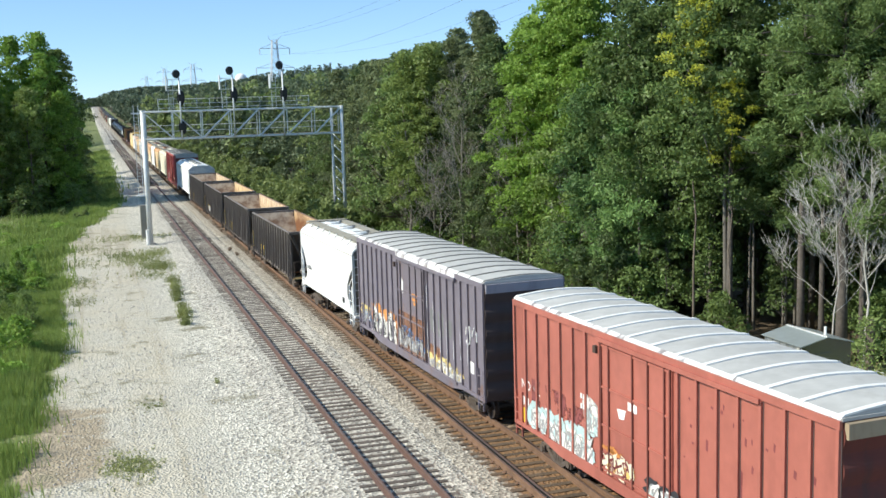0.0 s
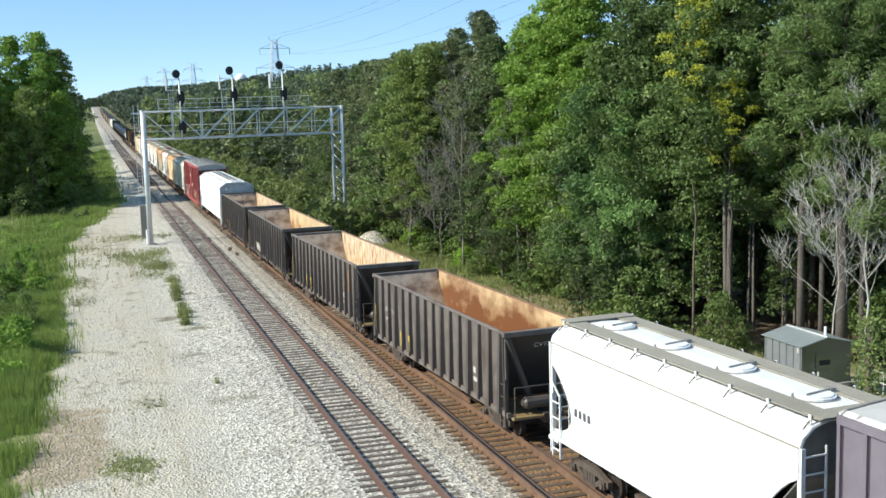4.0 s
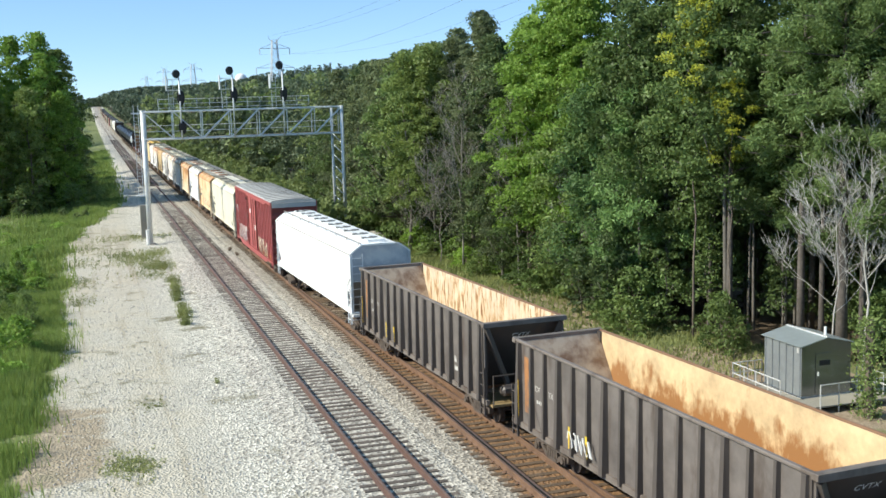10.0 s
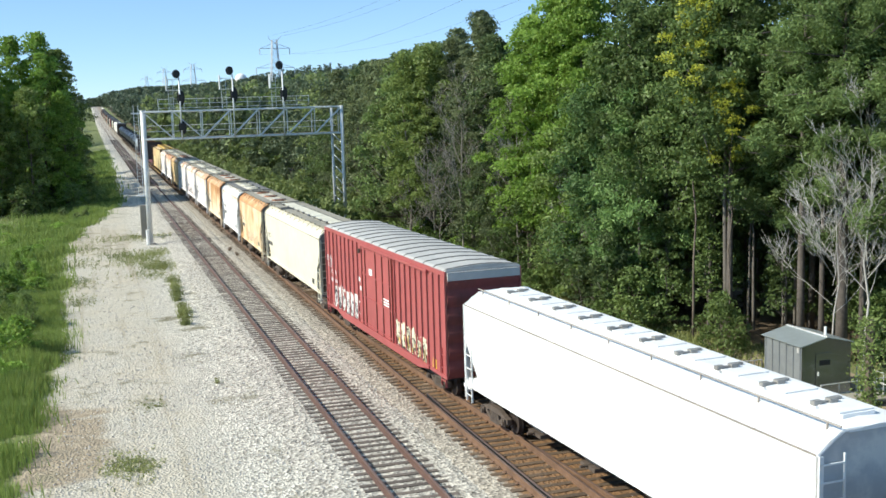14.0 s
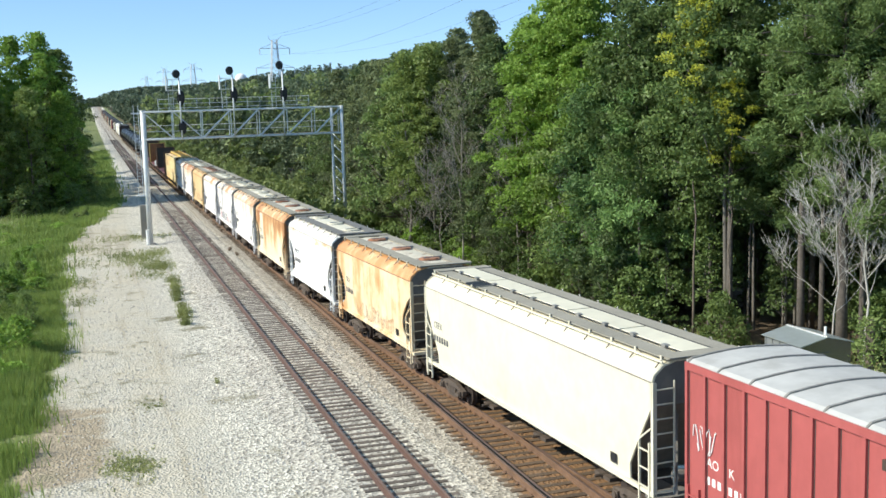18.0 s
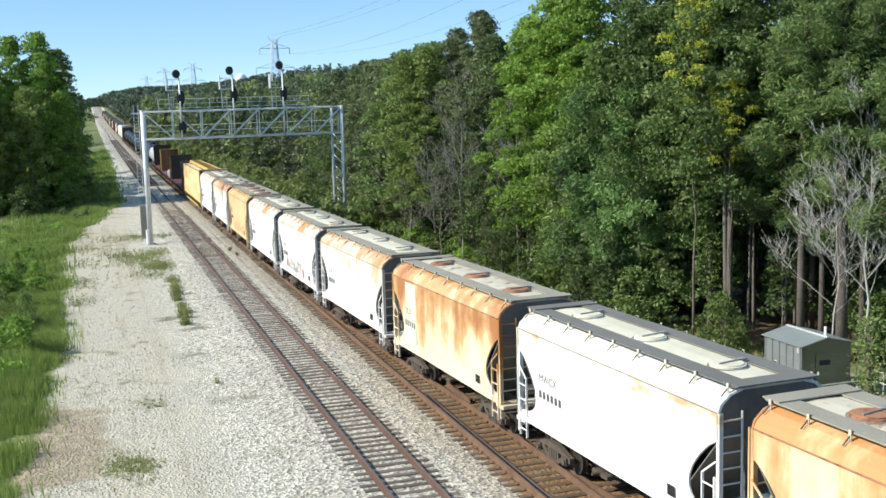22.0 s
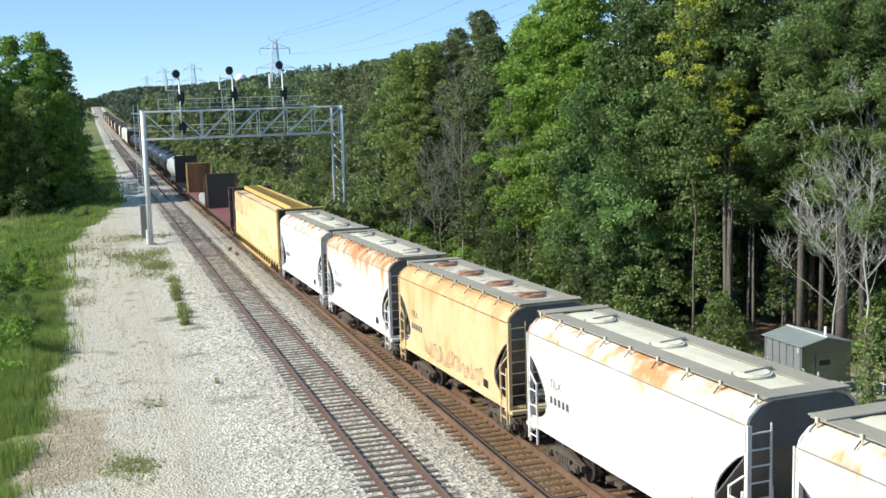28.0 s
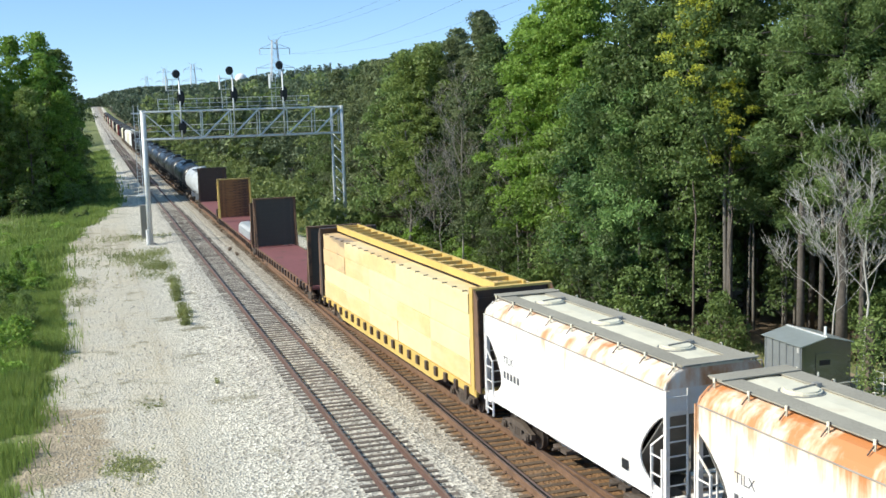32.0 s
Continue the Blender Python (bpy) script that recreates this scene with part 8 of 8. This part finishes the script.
for i, (wx, wy, wn, wr, wh) in enumerate(((1.9, 91.3, 420, 0.8, 0.3), (3.2, 88.2, 620, 0.8, 0.42), (4.3, 83.5, 480, 0.45, 0.6), (4.75, 76.0, 130, 0.18, 0.6), (4.7, 73.2, 130, 0.14, 0.6), (4.62, 70.6, 150, 0.14, 0.7), (4.5, 68.2, 110, 0.12, 0.6), (4.5, 64.2, 170, 0.12, 0.75), (4.4, 62.2, 190, 0.14, 0.8), (4.3, 60.2, 120, 0.12, 0.6), (4.4, 91.5, 320, 0.5, 0.5), (3.4, 80.0, 260, 0.7, 0.25),
                                          (0.4, 36.5, 240, 0.35, 0.2), (0.9, 36.2, 120, 0.25, 0.18), (4.5, 46.5, 16, 0.05, 0.3), (-1.2, 98, 240, 0.8, 0.25), (-1.6, 88, 260, 0.9, 0.3), (-1.4, 78, 220, 0.7, 0.3), (-1.5, 70, 160, 0.5, 0.3), (1.4, 104, 200, 0.8, 0.25),
                                          (3.6, 104, 240, 0.6, 0.4), (6.1, 104, 160, 0.5, 0.4), (-1.9, 54, 90, 0.3, 0.3), (1.6, 44, 60, 0.3, 0.12))):
    weed(wx, wy, wn * 2 // 3, wr * 1.2, wh * 0.75, 100 + i)


# ---- loose stones ----
def loose_stones():
    rng = np.random.default_rng(5)
    n = 11000
    y = 20 + 62 * rng.random(n) ** 1.2
    x = np.where(rng.random(n) < 0.5, rng.uniform(-1.8, 7.0, n), rng.uniform(6.2, 15.5, n))
    oct_v = np.array([[1, 0, 0], [0, 1, 0], [-1, 0, 0], [0, -1, 0], [0, 0, 1], [0, 0, -1.0]])
    oct_f = np.array([[0, 1, 4], [1, 2, 4], [2, 3, 4], [3, 0, 4], [1, 0, 5], [2, 1, 5], [3, 2, 5], [0, 3, 5]])
    s = rng.uniform(0.018, 0.045, (n, 1, 1)) * rng.uniform(0.6, 1.3, (n, 6, 3))
    z = np.where(x > 5.9, -0.24, np.array([ground_z(u, v) for u, v in zip(x, y)]) + 0.01)
    v = oct_v[None] * s + np.stack([x, y, z], 1)[:, None, :]
    f = (oct_f[None] + 6 * np.arange(n)[:, None, None]).reshape(-1, 3)
    me = bpy.data.meshes.new("loose_stones")
    me.from_pydata(v.reshape(-1, 3).tolist(), [], f.tolist())
    me.materials.append(LOOSE)
    tagged(new("loose_stones", me), "loose pale crushed stones scattered over the ballast", "stones", kind="stuff")


def island_stone():
    m = bpy.data.materials.new("loose_pale_stone")
    m.use_nodes = True
    nt = m.node_tree
    geo = nt.nodes.new("ShaderNodeNewGeometry")
    mx = nt.nodes.new("ShaderNodeMix")
    mx.data_type = "RGBA"
    mx.inputs["A"].default_value, mx.inputs["B"].default_value = (0.25, 0.235, 0.22, 1), (0.64, 0.61, 0.57, 1)
    nt.links.new(geo.outputs["Random Per Island"], mx.inputs["Factor"])
    nt.links.new(mx.outputs["Result"], nt.nodes["Principled BSDF"].inputs["Base Color"])
    nt.nodes["Principled BSDF"].inputs["Roughness"].default_value = 0.9
    return m


LOOSE = island_stone()
loose_stones()


# ---- ties, last of all ----
def tie_mesh(name, half, m):
    return Shape().box(-half, half, -0.105, 0.105, -0.34, -0.185, bev=0.012).mesh(name, m)


def build_ties():
    ta, tb = tie_mesh("tie", 1.3, TIE), tie_mesh("tie", 1.3, TIE_B)
    plate_a = Shape().box(-0.18, 0.18, -0.1, 0.1, -0.185, -0.168).mesh("tie_plate", RAIL_A)
    jig = random.Random(8)
    step = 0.53

    def far_ties(name, cx, y0, y1, m, parent):
        s = Shape()
        y = y0
        while y < y1:
            s.box(cx(y) - 1.3, cx(y) + 1.3, y - 0.115, y + 0.115, rise(y) - 0.30, rise(y) - 0.185)
            y += step if y < 260 else 1.06
        tagged(part(name, s, m, parent), kind="stuff")

    y, k = 18.0, 0
    while k < 290:
        part("tie", ta, TIE, track_a, at=pose(XA + jig.uniform(-0.05, 0.05), y + jig.uniform(-0.04, 0.04), jig.uniform(-0.015, 0.01), 0, 0, jig.uniform(-1.2, 1.2)))
        y += step
        k += 1
    far_ties("far_ties", lambda v: XA, y, 420, TIE, track_a)
    # turnout timbers reach across both routes
    y, k = 18.0, 0
    while k < 250:
        w = branch(y)
        if w < 2.75:
            key = round(w * 4)
            me = shared(("timber", key), lambda: Shape().box(-1.3, 1.3 + key / 4, -0.115, 0.115, -0.34, -0.185, bev=0.012).mesh("tie", TIE_B))
            part("tie", me, TIE_B, track_b, at=pose(XB + jig.uniform(-0.05, 0.05), y + jig.uniform(-0.04, 0.04), jig.uniform(-0.01, 0.01), 0, 0, jig.uniform(-1, 1)))
        else:
            part("tie", tb, TIE_B, track_b, at=pose(XB, y + jig.uniform(-0.04, 0.04), 0, 0, 0, jig.uniform(-1, 1)))
            part("tie", tb, TIE_B, track_c, at=pose(XB + w, y + jig.uniform(-0.04, 0.04), 0, 0, 0, jig.uniform(-1, 1) + 3))
        y += step
        k += 1
    far_ties("far_ties", lambda v: XB, y, 420, TIE_B, track_b)
    # spikes and plates beside the rails of the rusty track
    clip = Shape().box(-0.19, 0.19, -0.09, 0.09, -0.186, -0.170).box(-0.12, -0.085, -0.05, -0.015, -0.17, -0.135).box(0.085, 0.12, 0.015, 0.05, -0.17, -0.135).mesh("tie_plate", RAIL_B)
    y = 18.0
    for k in range(130):
        part("tie_plate", clip, RAIL_B, track_b, at=pose(XB - GAUGE / 2, y, 0))
        part("tie_plate", clip, RAIL_B, track_c, at=pose(XB + branch(y) - GAUGE / 2, y, 0.001))
        y += step
    # a few old ties left lying beside the line
    for ox, oy, oa in ((10.4, 90.5, 80), (10.55, 87.2, 86)):
        o = thing("loose_tie", "old dark wooden tie lying on the ballast", "railway tie")
        part("timber", Shape().box(-0.9, 0.9, -0.1, 0.1, 0, 0.12, bev=0.01), TIE_B, o)
        o.matrix_basis = pose(ox, oy, -0.27, 0, 0, oa)


build_ties()


# ---- what moves ----
def travelled(t):
    """Metres the train has rolled by t seconds: it gathers a little speed as it passes."""
    return 8.42 * t - 3.6 * (1 - math.exp(-t / 9))


def train_pose(y, a):
    p, q = (Vector((XB + branch(yy), yy, rise(yy))) for yy in (y + a, y - a))
    d = p - q
    return Matrix.Translation((p + q) / 2) @ pose(0, 0, 0, math.degrees(math.atan2(d.z, d.y)), 0, math.degrees(math.atan2(-d.x, d.y)))


def motions():
    for ob, s, a in MOVING:
        walk(ob, [(0.5 * i, train_pose(s - travelled(0.5 * i), a)) for i in range(65)])
    times = [0.07 * i for i in range(458)] + [32.0]
    for ob, y in SPINNING:
        walk(ob, [(t, pose(0, y, 0.42, math.degrees(travelled(t) / 0.42))) for t in times])


motions()
